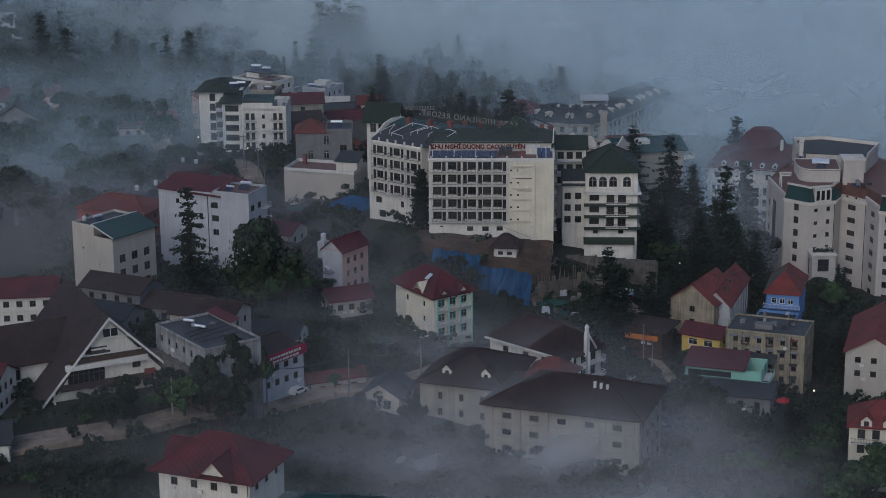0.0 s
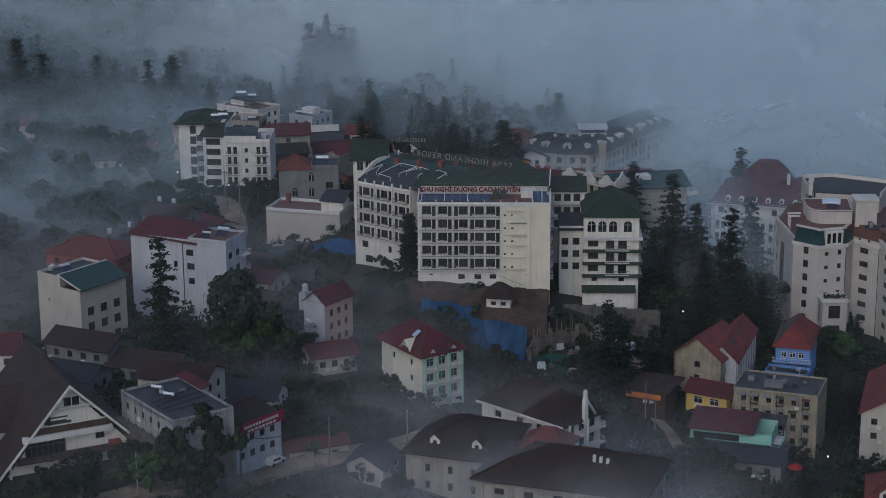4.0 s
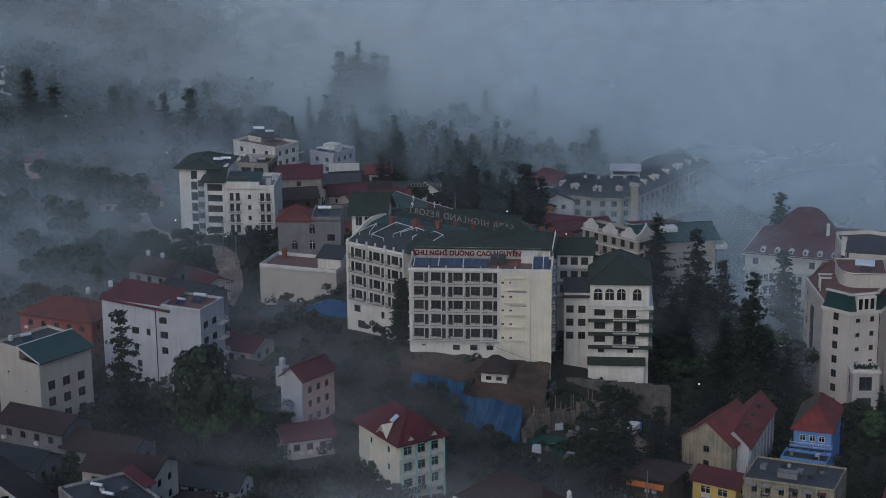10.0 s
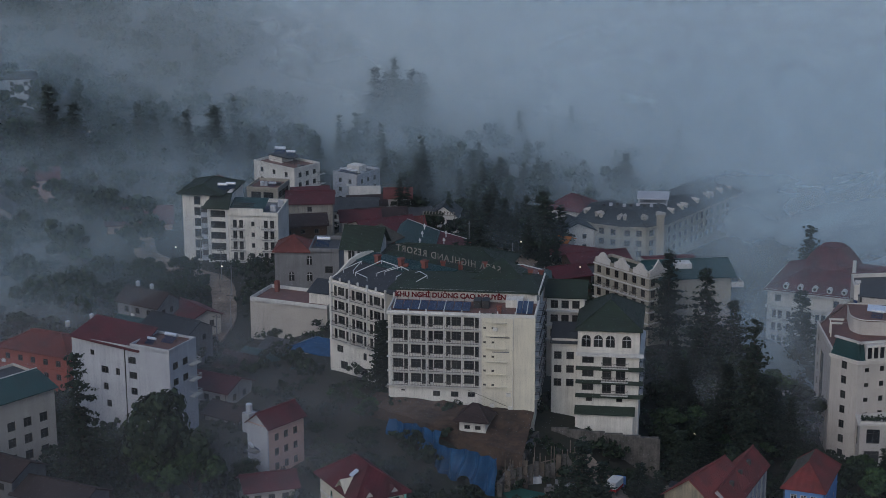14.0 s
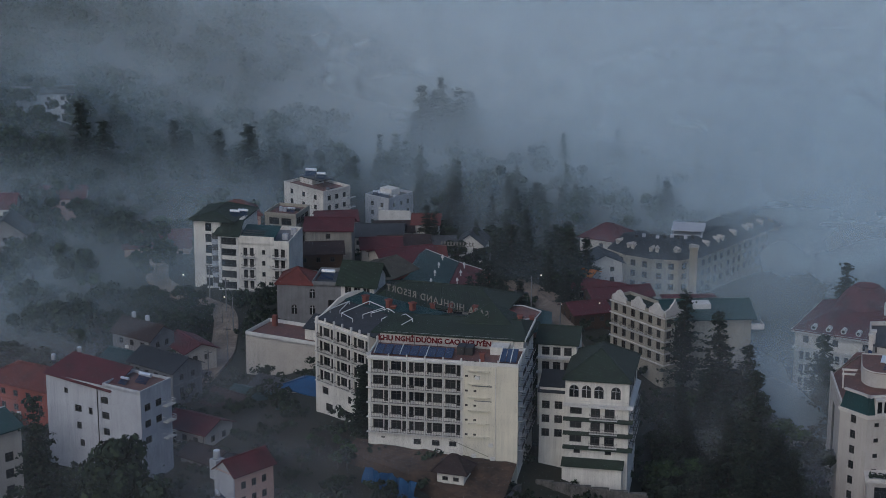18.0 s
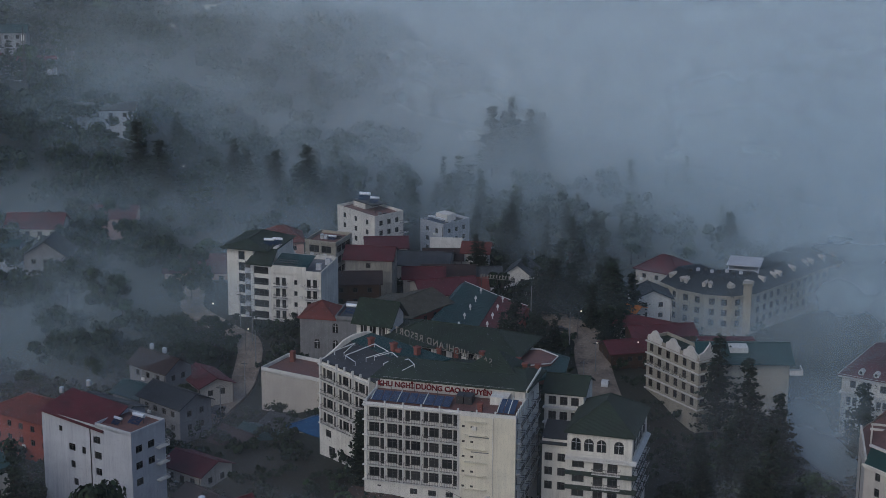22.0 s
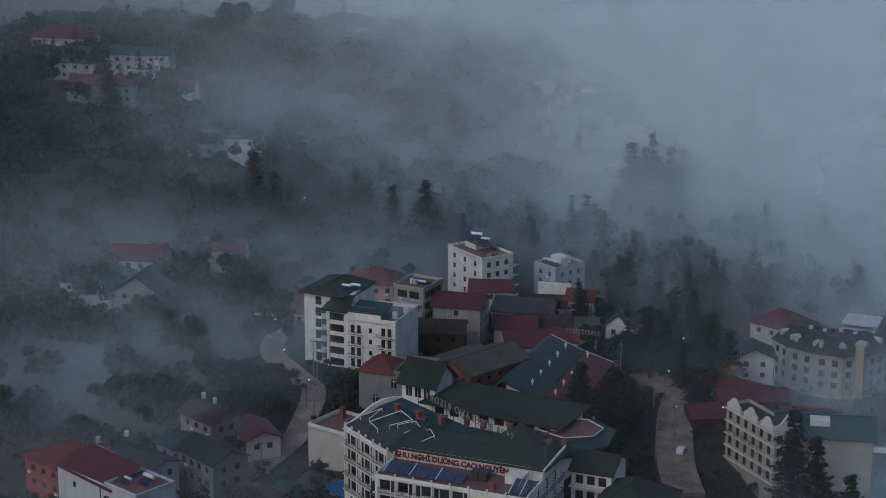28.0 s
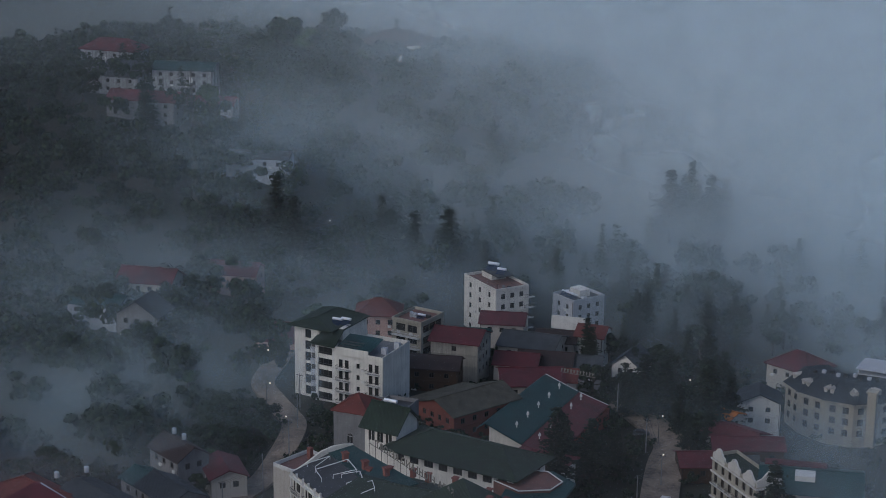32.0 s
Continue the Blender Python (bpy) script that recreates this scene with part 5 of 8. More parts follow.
def tower_hotel():
    e = thing("tower_hotel", 0, 0, 0, 0, "beige multi-storey hotel with teal mansard corner and stepped roof terraces", "hotel")
    # the facades, from the glazed side round the corner to the far wing
    ring = [(91.0, 74.0), (93.2, 54.5), (99.0, 49.5), (106.4, 52.0), (108.6, 56.5), (114.4, 50.0), (116.0, 40.5), (127.0, 34.0), (138.0, 62.0), (120.0, 96.0), (100.0, 94.0)]
    tops = [-6.2, -6.6, -6.6, -6.6, -6.6, -5.0, -6.4, -6.4, -6.4, -6.4, -6.2]
    floors = [-9.4 - 3.55 * k for k in range(9)]
    rows = {
        0: [(6.0, -22.6, 4.4, 12.6, "grid")] + [(2.0, z, 1.3, 1.9, "single") for z in floors[:5]] + [(6.6, -26.4, 3.6, 1.8, "pair")],
        1: [(3.0, z, 1.5, 1.9, "pair") for z in floors[:7]],
        2: [(1.6, z, 1.1, 1.0, "single") for z in floors[:5]] + [(5.2, z, 1.1, 1.3, "single") for z in floors[:5]],
        4: [(2.3, z - 0.4, 2.7, 1.5, "pair") for z in floors] + [(1.6, -6.6, 0.8, 0.7, "single"), (4.6, -6.6, 0.8, 0.7, "single")],
        5: [(3.2, z, 2.9, 1.6, "pair") for z in floors],
        6: [(1.6 + 3.7 * i, z, 2.2, 1.7, "pair") for i in range(3) for z in floors],
    }
    for i, a in enumerate(ring):
        b = ring[(i + 1) % len(ring)]
        m, l = along(a, b)
        bm = Mesh()
        wall_face(bm, e, m, l, -50, tops[i], rows.get(i, ()))
        part("wall", bm, TOWER, e)
        if i in (1, 2, 3, 4, 5, 6):
            put("cornice", Mesh().box(-0.25, -0.45, tops[i] - 0.5, l + 0.25, 0.05, tops[i] + 0.05).box(-0.15, -0.25, tops[i] - 0.85, l + 0.15, 0.03, tops[i] - 0.5).data("cornice", TOWER_TRIM), e, m)
        if i in (1, 2, 4, 5):
            put("floor_band", Mesh().box(0, -0.16, -35.4, l, 0.02, -35.0).box(0, -0.12, -31.9, l, 0.02, -31.6).data("floor_band", TOWER), e, m)
        if i in (2, 4):
            put("drain_pipe", Mesh().tube((l - 0.3, -0.12, -48), (l - 0.3, -0.12, tops[i] - 0.6), 0.1, 0.1, 5).data("drain_pipe", METAL), e, m)
    # teal mansard over the corner, with a framed window band
    for i, (u0, u1) in ((1, (0.0, 0.0)), (2, (1.6, 6.4)), (3, (0.0, 0.0)), (6, (2.0, 8.5))):
        m, l = along(ring[i], ring[i + 1])
        zt = tops[i]
        sk = Mesh()
        for a, b in ((0, u0), (u1, l)) if u1 else ((0, l),):
            if b - a > 0.3:
                sk.slab([(a, -0.15, zt), (b, -0.15, zt), (b - (0.3 if b == l else 0), 1.3, zt + 3.7), (a + (0.3 if a == 0 else 0), 1.3, zt + 3.7)], 0.2)
        put("mansard", sk.data("mansard", TEAL_ROOF), e, m, "teal mansard slope")
        put("mansard_cap", Mesh().box(0, 0.9, zt + 3.65, l, 1.6, zt + 4.05).data("mansard_cap", TOWER_TRIM), e, m)
        if u1:
            fr = Mesh().box(u0, -0.3, zt, u1, 0.1, zt + 0.35).box(u0, -0.4, zt + 3.1, u1, 0.2, zt + 3.6)
            for q in range(4):
                x = u0 + (u1 - u0 - 0.35) * q / 3
                fr.box(x, -0.3, zt, x + 0.35, 0.05, zt + 3.2)
            put("window_band", fr.data("window_band", TOWER_TRIM), e, m, "white framed attic window band")
            put("pane", Mesh().box(u0 + 0.2, 0.12, zt + 0.3, u1 - 0.2, 0.2, zt + 3.1).data("pane", GLASS), e, m)
            put("attic_wall", Mesh().box(u0, 0.22, zt, u1, 1.4, zt + 3.7).data("attic_wall", TOWER), e, m)
    # roof terraces, stepping up
    part("roof", Mesh().prism([(91.3, 73.6), (93.6, 56.0), (99.4, 56.0), (104, 66), (101, 93), (97, 92)], -7.2, -6.6), DECK, e, "red-brown side terrace")
    part("parapet", Mesh().slab([(91.0, 74.0, -5.4), (93.2, 54.5, -5.4), (93.6, 54.6, -5.4), (91.4, 74.0, -5.4)], 1.2), TOWER_TRIM, e)
    part("roof", Mesh().prism([(94.6, 56.0), (99.4, 51.4), (106.0, 53.6), (108.8, 58.4), (114.6, 52.0), (117.0, 42.5), (127, 36), (137, 62), (119, 95), (101, 93)], -7.0, -3.0), DECK, e, "red-brown flat roof")
    part("pergola", Mesh().box(93.4, 66.0, -3.4, 101.0, 66.4, -3.0).box(93.4, 69.0, -3.4, 101.0, 69.4, -3.0).box(93.6, 66.1, -7, 93.9, 66.4, -3.3).box(93.6, 69.1, -7, 93.9, 69.4, -3.3).box(97.3, 66.1, -7, 97.6, 66.4, -3.3), TOWER_TRIM, e, "white pergola beams")
    c = [(97.5 + 3.8 * (1 - math.cos(a)), 62.5 - 5.0 * math.sin(a)) for a in [math.pi / 2 * i / 8 for i in range(9)]]
    blk = c + [(108.2, 57.5), (109.0, 70.0), (97.5, 70.0)]
    part("upper_storey", Mesh().prism(blk, -4.0, 0.2), TOWER, e, "set-back storey with a rounded end")
    part("roof", Mesh().prism([(p[0] + (0.15 if p[0] < 103 else -0.15), p[1] + 0.1) for p in blk], 0.1, 0.45), DECK, e, "red-brown roof slab")
    rim = Mesh()
    for p, q in zip(blk, blk[1:]):
        rim.tube((*p, 0.5), (*q, 0.5), 0.14, 0.14, 5)
    part("roof_rim", rim, TOWER_TRIM, e)
    part("stair_tower", Mesh().box(109.0, 57.0, -3.6, 114.4, 62.5, 3.2), TOWER, e)
    part("stair_tower_cap", Mesh().box(108.6, 56.6, 3.2, 114.8, 62.9, 3.6).box(110.6, 58.6, 3.6, 112.2, 60.2, 3.9), TOWER_TRIM, e)
    part("back_storey", Mesh().prism([(99.5, 72.5), (117.0, 68.5), (122.5, 82.0), (108.0, 90.0), (99.5, 88.0)], -4.0, 1.4), TOWER, e)
    part("roof", Mesh().prism([(99.8, 72.9), (116.8, 68.9), (122.1, 81.8), (108.0, 89.6), (99.9, 87.7)], 1.3, 1.6), DARKDECK, e, "dark back terrace")
    bp = Mesh()
    pts = [(99.5, 72.5), (99.5, 88.0), (108.0, 90.0), (122.5, 82.0), (117.0, 68.5)]
    for p, q in zip(pts, pts[1:]):
        bp.slab([(p[0], p[1], 2.5), (q[0], q[1], 2.5), (q[0] + 0.3, q[1] - 0.3, 2.5), (p[0] + 0.3, p[1] - 0.3, 2.5)], 1.2)
    part("parapet", bp, TOWER_TRIM, e)
    for x, y in ((99.0, 71.2), (99.6, 74.0)):
        part("roof_tower", Mesh().box(x, y, 1.0, x + 0.9, y + 0.9, 4.4).box(x - 0.2, y - 0.2, 4.4, x + 1.1, y + 1.1, 4.8), TOWER_TRIM, e)
    part("skylight", Mesh().slab([(101.5, 64.0, 0.9), (106.0, 63.0, 0.9), (106.6, 66.5, 1.3), (102.0, 67.5, 1.3)], 0.2), STEEL, e, "pale rooftop skylight")
    rnd = random.Random(4)
    for k in range(16):
        x, y, z = (rnd.uniform(110.5, 115.5), rnd.uniform(51.5, 55.0), -3.0) if k < 9 else (rnd.uniform(97.5, 105), rnd.uniform(70.5, 72), 0.4)
        part("roof_box", Mesh().box(x, y, z, x + rnd.uniform(0.4, 1.3), y + rnd.uniform(0.4, 1.2), z + rnd.uniform(0.4, 1.4)), (METAL, CONCRETE, PANEL)[k % 3], e)
    # planted bay on the front
    b = put("bay", None, e, pose(99.6, 43.6, 0, 0, 0, 3))
    walls(b, 6.2, 8.0, -50, -19.6, {"f": [(1.5, -24.0, 3.0, 3.4, "pair"), (1.1, -28.6, 3.4, 2.8, "pair"), (4.4, -32.6, 1.2, 2.4, "single")], "l": [(2.4, -26.0, 2.2, 4.6, "grid")]}, TOWER)
    part("cornice", Mesh().box(-0.4, -0.4, -19.7, 6.6, 8.0, -19.3), TOWER_TRIM, b)
    part("planter", Mesh().box(0.1, 0.1, -19.3, 6.1, 0.7, -18.8), TOWER_TRIM, b)
    part("plants", broadleaf_box(18, 0.3, 5.9, 0.2, 2.4, -18.9, 1.0), LEAVES, b, "potted terrace shrubs")
    part("stair_roof", Mesh().slab([(1.5, -6.0, -36.5), (11.0, -6.0, -36.5), (11.0, 0, -33.5), (2.5, 0, -31.0)], 0.3), TOWER, b, "sloping stair roof")
    # entrance canopy with a planted top
    q = [(87.0, 62.0), (95.0, 65.0), (93.4, 76.0), (83.6, 77.6)]
    part("canopy", Mesh().prism(q, -25.6, -24.6), TEAL_ROOF, e, "teal entrance canopy")
    k = Mesh()
    for p, r in zip(q, q[1:] + q[:1]):
        k.tube((*p, -24.5), (*r, -24.5), 0.3, 0.3, 5)
    k.tube((88.2, 66.5, -24.3), (94.4, 68.0, -24.3), 0.2, 0.2, 5).tube((88.2, 66.5, -24.3), (85.6, 76.6, -24.3), 0.2, 0.2, 5)
    part("canopy_edge", k, TOWER_TRIM, e)
    for p in ((88.0, 63.6), (84.8, 76.4)):
        part("column", Mesh().tube((*p, -46), (*p, -25.4), 0.45, 0.45, 8), TOWER_TRIM, e)
    solar_heater(103.5, 60.0, 0.45, -20, 1.2)


tower_hotel()


def dome_hotel():
    e = thing("grand_hotel", 82.4, 155.6, 0, -16, "pale balconied hotel with broad dark red domed roof in the mist", "hotel")
    L, D, zt = 50.0, 28.0, -22.4
    n = 12
    front = []
    for i in range(n):
        u = 0.9 + 4.08 * i
        if i % 2 == 0:
            front.append((u + 1.3, zt - 3.3, 1.6, 1.9, "pair"))
        for k in range(7):
            front += [(u + 0.55, zt - 8.2 - 3.7 * k, 1.2, 2.3, "single"), (u + 2.2, zt - 8.2 - 3.7 * k, 1.2, 2.3, "single")]
    side = [(1.6 + 4.2 * j, zt - 8.2 - 3.7 * k, 1.6, 2.2, "pair") for j in range(6) for k in range(7)]
    walls(e, L, D, -60, zt, {"f": front, "l": side}, WHITE)
    part("cornice", Mesh().box(-0.9, -0.9, zt - 0.5, L + 0.9, 0.0, zt + 0.3).box(-0.9, 0, zt - 0.5, 0.0, D, zt + 0.3), TRIM, e)
    part("floor_band", Mesh().box(-0.5, -0.5, zt - 5.2, L, 0.0, zt - 4.7).box(-0.5, 0, zt - 5.2, 0, D, zt - 4.7), TRIM, e)
    pier = Mesh().box(-0.4, -0.55, -60, 0.4, 0.0, zt - 4.7).data("pier", TRIM)
    slab = Mesh().box(0.4, -0.45, -0.25, 3.68, 0.0, 0.0).box(0.4, -0.45, 0.85, 3.68, -0.35, 0.95).data("balcony", TRIM)
    oval = Mesh().tube((0, -0.2, 0), (0, 1.6, 0), 0.75, 0.75, 12).box(-0.65, -0.1, -1.0, 0.65, 1.6, -0.2).data("dormer", TRIM)
    eye = Mesh().tube((0, -0.24, 0), (0, -0.2, 0), 0.42, 0.42, 10).data("pane", GLASS)
    for i in range(n + 1):
        u = 0.85 + 4.08 * i
        put("pier", pier, e, pose(u, 0, 0))
        if i < n:
            for k in range(7):
                put("balcony", slab, e, pose(u, 0, zt - 8.3 - 3.7 * k))
        d = put("dormer", oval, e, pose(5.2 + 4.08 * i - 0.2, 0.1, zt + 1.3))
        put("pane", eye, d)
    # sweeping hip roof, steeper towards the top, and the dome behind
    r = Mesh()
    def ring(inset, z):
        return [(-1 + inset, -1 + inset, z), (L + 1 - inset, -1 + inset, z), (L + 1 - inset, D + 1 - inset, z), (-1 + inset, D + 1 - inset, z)]
    lev = [ring(0, zt + 0.2), ring(4.0, zt + 2.0), ring(8.5, zt + 4.2), ring(12.5, zt + 5.2)]
    for a, b in zip(lev, lev[1:]):
        for i in range(4):
            j = (i + 1) % 4
            r.slab([a[i], a[j], b[j], b[i]], 0.25)
    r.prism([(p[0], p[1]) for p in lev[-1]], zt + 4.8, zt + 5.25)
    part("roof", r, RED_ROOF, e, "dark red sweeping hip roof")
    d = Mesh()
    cx, cy = 14.5, 17.0
    prof = [(8.6, 3.6), (7.6, 5.4), (6.4, 7.0), (5.0, 8.6), (3.8, 9.5), (3.4, 9.7)]
    m = 20
    for (r0, z0), (r1, z1) in zip(prof, prof[1:]):
        for i in range(m):
            a, b = 2 * math.pi * i / m, 2 * math.pi * (i + 1) / m
            d.slab([(cx + r0 * math.cos(a), cy + r0 * math.sin(a), zt + z0), (cx + r0 * math.cos(b), cy + r0 * math.sin(b), zt + z0), (cx + r1 * math.cos(b), cy + r1 * math.sin(b), zt + z1), (cx + r1 * math.cos(a), cy + r1 * math.sin(a), zt + z1)], 0.2)
    d.prism([(cx + 3.5 * math.cos(2 * math.pi * i / m), cy + 3.5 * math.sin(2 * math.pi * i / m)) for i in range(m)], zt + 9.3, zt + 9.8)
    part("dome", d, RED_ROOF, e, "dark red dome")
    part("chimney", Mesh().box(21.5, 9.0, zt + 3, 22.4, 9.9, zt + 8.0), TRIM, e)


dome_hotel()


def guest_tower():
    e = thing("guest_house", 35.6, 124.5, 0, -42, "narrow white guest house with ornate gables and arched windows", "guest house")
    L, D = 20.0, 6.5
    f = [(1.0 + 3.2 * i, -9.8 - 3.1 * k, 1.5, 2.0, "pair") for i in range(6) for k in range(4)]
    r = [(0.7 + 2.8 * i, -9.8 - 3.1 * k, 1.6, 2.0, "pair") for i in range(2) for k in range(4)]
    walls(e, L, D, -34, -7.0, {"f": f, "r": r}, PALE, WOOD)
    flat_roof(e, L, D, -7.0, GREEN_ROOF, PALE, 0.8)
    for u in (0.5, 7.5, 14.2):
        g = Mesh()
        pts = [(u, -7.0), (u + 5.2, -7.0), (u + 5.2, -5.6), (u + 4.2, -5.2), (u + 3.4, -4.2), (u + 2.6, -3.9), (u + 1.8, -4.2), (u + 1.0, -5.2), (u, -5.6)]
        n = len(pts)
        g.v = [(p[0], -0.15, p[1]) for p in pts] + [(p[0], 0.3, p[1]) for p in pts]
        g.f = [tuple(range(n)), tuple(range(2 * n - 1, n - 1, -1))] + [(i, n + i, n + (i + 1) % n, (i + 1) % n) for i in range(n)]
        part("gable", g, TOWER_TRIM, e, "ornate curved white gable")
    rm = pose(L, 0, 0, 0, 0, 90)
    g2 = Mesh()
    pts = [(0, -7.0), (D, -7.0), (D, -5.4), (D - 1.4, -5.0), (D - 3, -3.4), (D / 2, -2.8), (3, -3.4), (1.4, -5.0), (0, -5.4)]
    n = len(pts)
    g2.v = [(L + 0.15, p[0], p[1]) for p in pts] + [(L - 0.3, p[0], p[1]) for p in pts]
    g2.f = [tuple(range(n)), tuple(range(2 * n - 1, n - 1, -1))] + [(i, n + i, n + (i + 1) % n, (i + 1) % n) for i in range(n)]
    part("gable", g2, TOWER_TRIM, e)
    for k in range(5):
        part("ledge", Mesh().box(-0.3, -0.35, -7.5 - 3.1 * k, L + 0.35, 0, -7.2 - 3.1 * k), TOWER_TRIM, e)
        part("ledge", Mesh().box(L, -0.3, -7.5 - 3.1 * k, L + 0.35, D, -7.2 - 3.1 * k), TOWER_TRIM, e)
    for u in (2.2, 5.4, 8.6, 11.8, 15):
        balcony(e, pose(0, 0, 0), u - 1.3, -13.1, 2.2, 0.7)


guest_tower()
e, L = simple("hall", "long hall with teal and red sheet roof on pale walls", (51.0, 114), (71.5, 119.5), 15, -8.0, PALE, TEAL_ROOF, 2.4, 1, 0, 0, kind="gable", over=1.2)
part("roof_light", Mesh().box(7.0, 3.2, -7.2, 11.5, 7.0, -5.6), TRIM, e)
part("roof", Mesh().slab([(0, 8.6, -5.3), (14, 8.6, -5.3), (14, 13, -5.8), (0, 13, -5.8)], 0.2), RED_ROOF, e)
part("balcony", Mesh().box(L + 0.2, 0, -11.5, L + 3.4, 4, -11.2).box(L + 3.2, 0, -11.2, L + 3.4, 4, -10.2).box(L + 0.2, 0, -11.2, L + 3.2, 0.2, -10.2), TRIM, e)
simple("shop_house", "shop house with brown red roof beside the street", (25, 134), (34, 139), 10, -15.0, WOOD, RED_ROOF, 1.8, 2, 3, 2)
simple("shop_house", "row of shops under a long dark red sheet roof", (28.5, 147.5), (44, 154.6), 9, -14.6, WOOD, RED_ROOF, 1.6, 1, 4, 2)
simple("shed", "shed with grey sheet roof between shops", (30, 142), (40, 146.5), 5, -16.0, CONCRETE, GREY_ROOF, 1.0, 1, 3, 1)
simple("shop_house", "shop house with orange and red sheet roofs", (21, 160), (34, 156), 10, -15.5, BEIGE, RED_ROOF, 1.6, 1, 3, 2)
simple("shed", "small shed with orange sheet roof", (20.5, 171), (25, 169.5), 6, -15.0, BEIGE, ORANGE, 1.0, 1, 1, 1)
simple("house", "small white gabled house among roofs", (22, 186), (32.3, 189.7), 9, -16.2, WHITE, SLATE, 2.4, 2, 2, 2, along="y")
simple("house", "house with faded orange red roof in mist", (14, 236), (28, 231), 12, -22, BEIGE, RED_ROOF, 4.0, 1, 3, 2, kind="hip")


def crescent_hotel():
    e = thing("crescent_hotel", 0, 0, 0, 0, "pale yellow crescent hotel with dark slate mansard roof", "hotel")
    pts = [(25.5, 217), (31, 211.5), (39, 208.5), (47, 208.5), (53, 213), (60, 225.5), (68, 241), (78, 258)]
    for (a, b) in zip(pts, pts[1:]):
        L = math.hypot(b[0] - a[0], b[1] - a[1])
        t = math.degrees(math.atan2(b[1] - a[1], b[0] - a[0]))
        w = put("wing", None, e, pose(a[0], a[1], 0, 0, 0, t))
        n = max(2, int(L / 3.2))
        walls(w, L, 13, -42, -20.2, {"f": grid_holes(L, n, 3, -29.6, 3.2, 1.7, 1.9, 0.4)}, PALE)
        part("cornice", Mesh().box(-0.3, -0.7, -20.5, L + 0.3, 0.1, -20.0), PALE, w)
        part("roof", Mesh().slab([(-0.6, -0.6, -20.0), (L + 0.6, -0.6, -20.0), (L + 0.2, 5.5, -16.0), (-0.2, 5.5, -16.0)], 0.25).slab([(-0.2, 5.5, -16.0), (L + 0.2, 5.5, -16.0), (L, 13, -16.2), (0, 13, -16.2)], 0.25), SLATE, w, "dark slate mansard roof")
        d = Mesh().box(0, 0, 0, 1.0, 2.4, 1.2).slab([(-0.2, -0.2, 1.2), (0.5, -0.2, 1.8), (0.5, 2.4, 1.8), (-0.2, 2.4, 1.2)], 0.1).slab([(0.5, -0.2, 1.8), (1.2, -0.2, 1.2), (1.2, 2.4, 1.2), (0.5, 2.4, 1.8)], 0.1).data("dormer", BEIGE)
        for i in range(n // 2 + 1):
            put("dormer", d, w, pose(0.8 + i * (L - 2.5) / max(1, n // 2), 1.6, -18.6))
    part("roof_terrace", Mesh().box(44, 222, -18, 53, 231, -15.9).box(43.5, 221.5, -14.6, 53.5, 231.5, -14.35).box(44, 222, -16, 44.3, 222.3, -14.5).box(52.7, 222, -16, 53, 222.3, -14.5).box(52.7, 230.7, -16, 53, 231, -14.5), GREYWHITE, e)
    part("turret", Mesh().box(50.0, 210.2, -42, 52.4, 212.6, -16.8).box(49.7, 209.9, -16.8, 52.7, 212.9, -16.4), PALE, e)
    for k in range(9):
        part("roof_box", Mesh().box(33 + 2.1 * k, 217.0 + 0.9 * (k % 3), -16.4, 34 + 2.1 * k, 218.2 + 0.9 * (k % 3), -15.3), GREYWHITE if k % 2 else METAL, e)


crescent_hotel()

# ---- houses behind the hotel ----
e, L = house("storehouse", "plain beige building with flat red-brown terrace roof", (-41.9, 56.6), (-22.5, 51.5), 11, 0.4, BEIGE, {})
flat_roof(e, L, 11, 0.4, DECK, TRIM, 0.8)
part("stair_house", Mesh().box(14, 3, 0.4, 20, 8, 3.2), WHITE, e)
part("roof", Mesh().slab([(13.6, 2.6, 3.2), (20.4, 2.6, 3.2), (20.4, 8.4, 5.0), (13.6, 8.4, 5.0)], 0.2), SLATE, e)
part("chimney", Mesh().box(2.4, 8, 0.4, 3.4, 9, 3.0), BRICK, e)
simple("shed", "long low shed with grey sheet roof", (-36, 40), (-27, 36), 7, -5.5, BEIGE, GREY_ROOF, 1.4, 1, 3, 1)
simple("shed", "shed under a bright blue sheet roof", (-28, 36), (-17.5, 31), 9, -4.0, BEIGE, TARP, 2.0, 1, 2, 1, kind="hip")
simple("shed", "shed with teal sheet roof below the wing", (-26, 18), (-19, 15.5), 9, -5.5, CONCRETE, TEAL_ROOF, 1.5, 1, 2, 1)
simple("house", "low brown roofed house on the slope", (-44, 30), (-36, 26), 8, -6.5, BEIGE, BROWN_ROOF, 2.2, 1, 2, 2)


def concrete_house():
    e, L = house("concrete_house", "unfinished grey concrete house with arched windows and red roof", (-41.5, 82.5), (-25.5, 83.5), 12, 5.0, CONCRETE, {"f": [(12.5, -0.5, 2.0, 1.8)]})
    for u, z in ((8.0, 1.6), (8.0, -2.6), (3.5, -2.6)):
        arch_window(e, pose(0, 0, 0), u, z, 1.4, 2.4)
    hip_roof(e, 8.5, 9, 5.0, 3.0, ORANGE_TILE, over=0.5)
    flat_roof(e, L - 8.6, 12, 5.0, DARKDECK, CONCRETE, 0.9, x=8.6)
    solar_heater(*local(e, 11.5, 5.5, 5.0), 0, 1.5)


concrete_house()


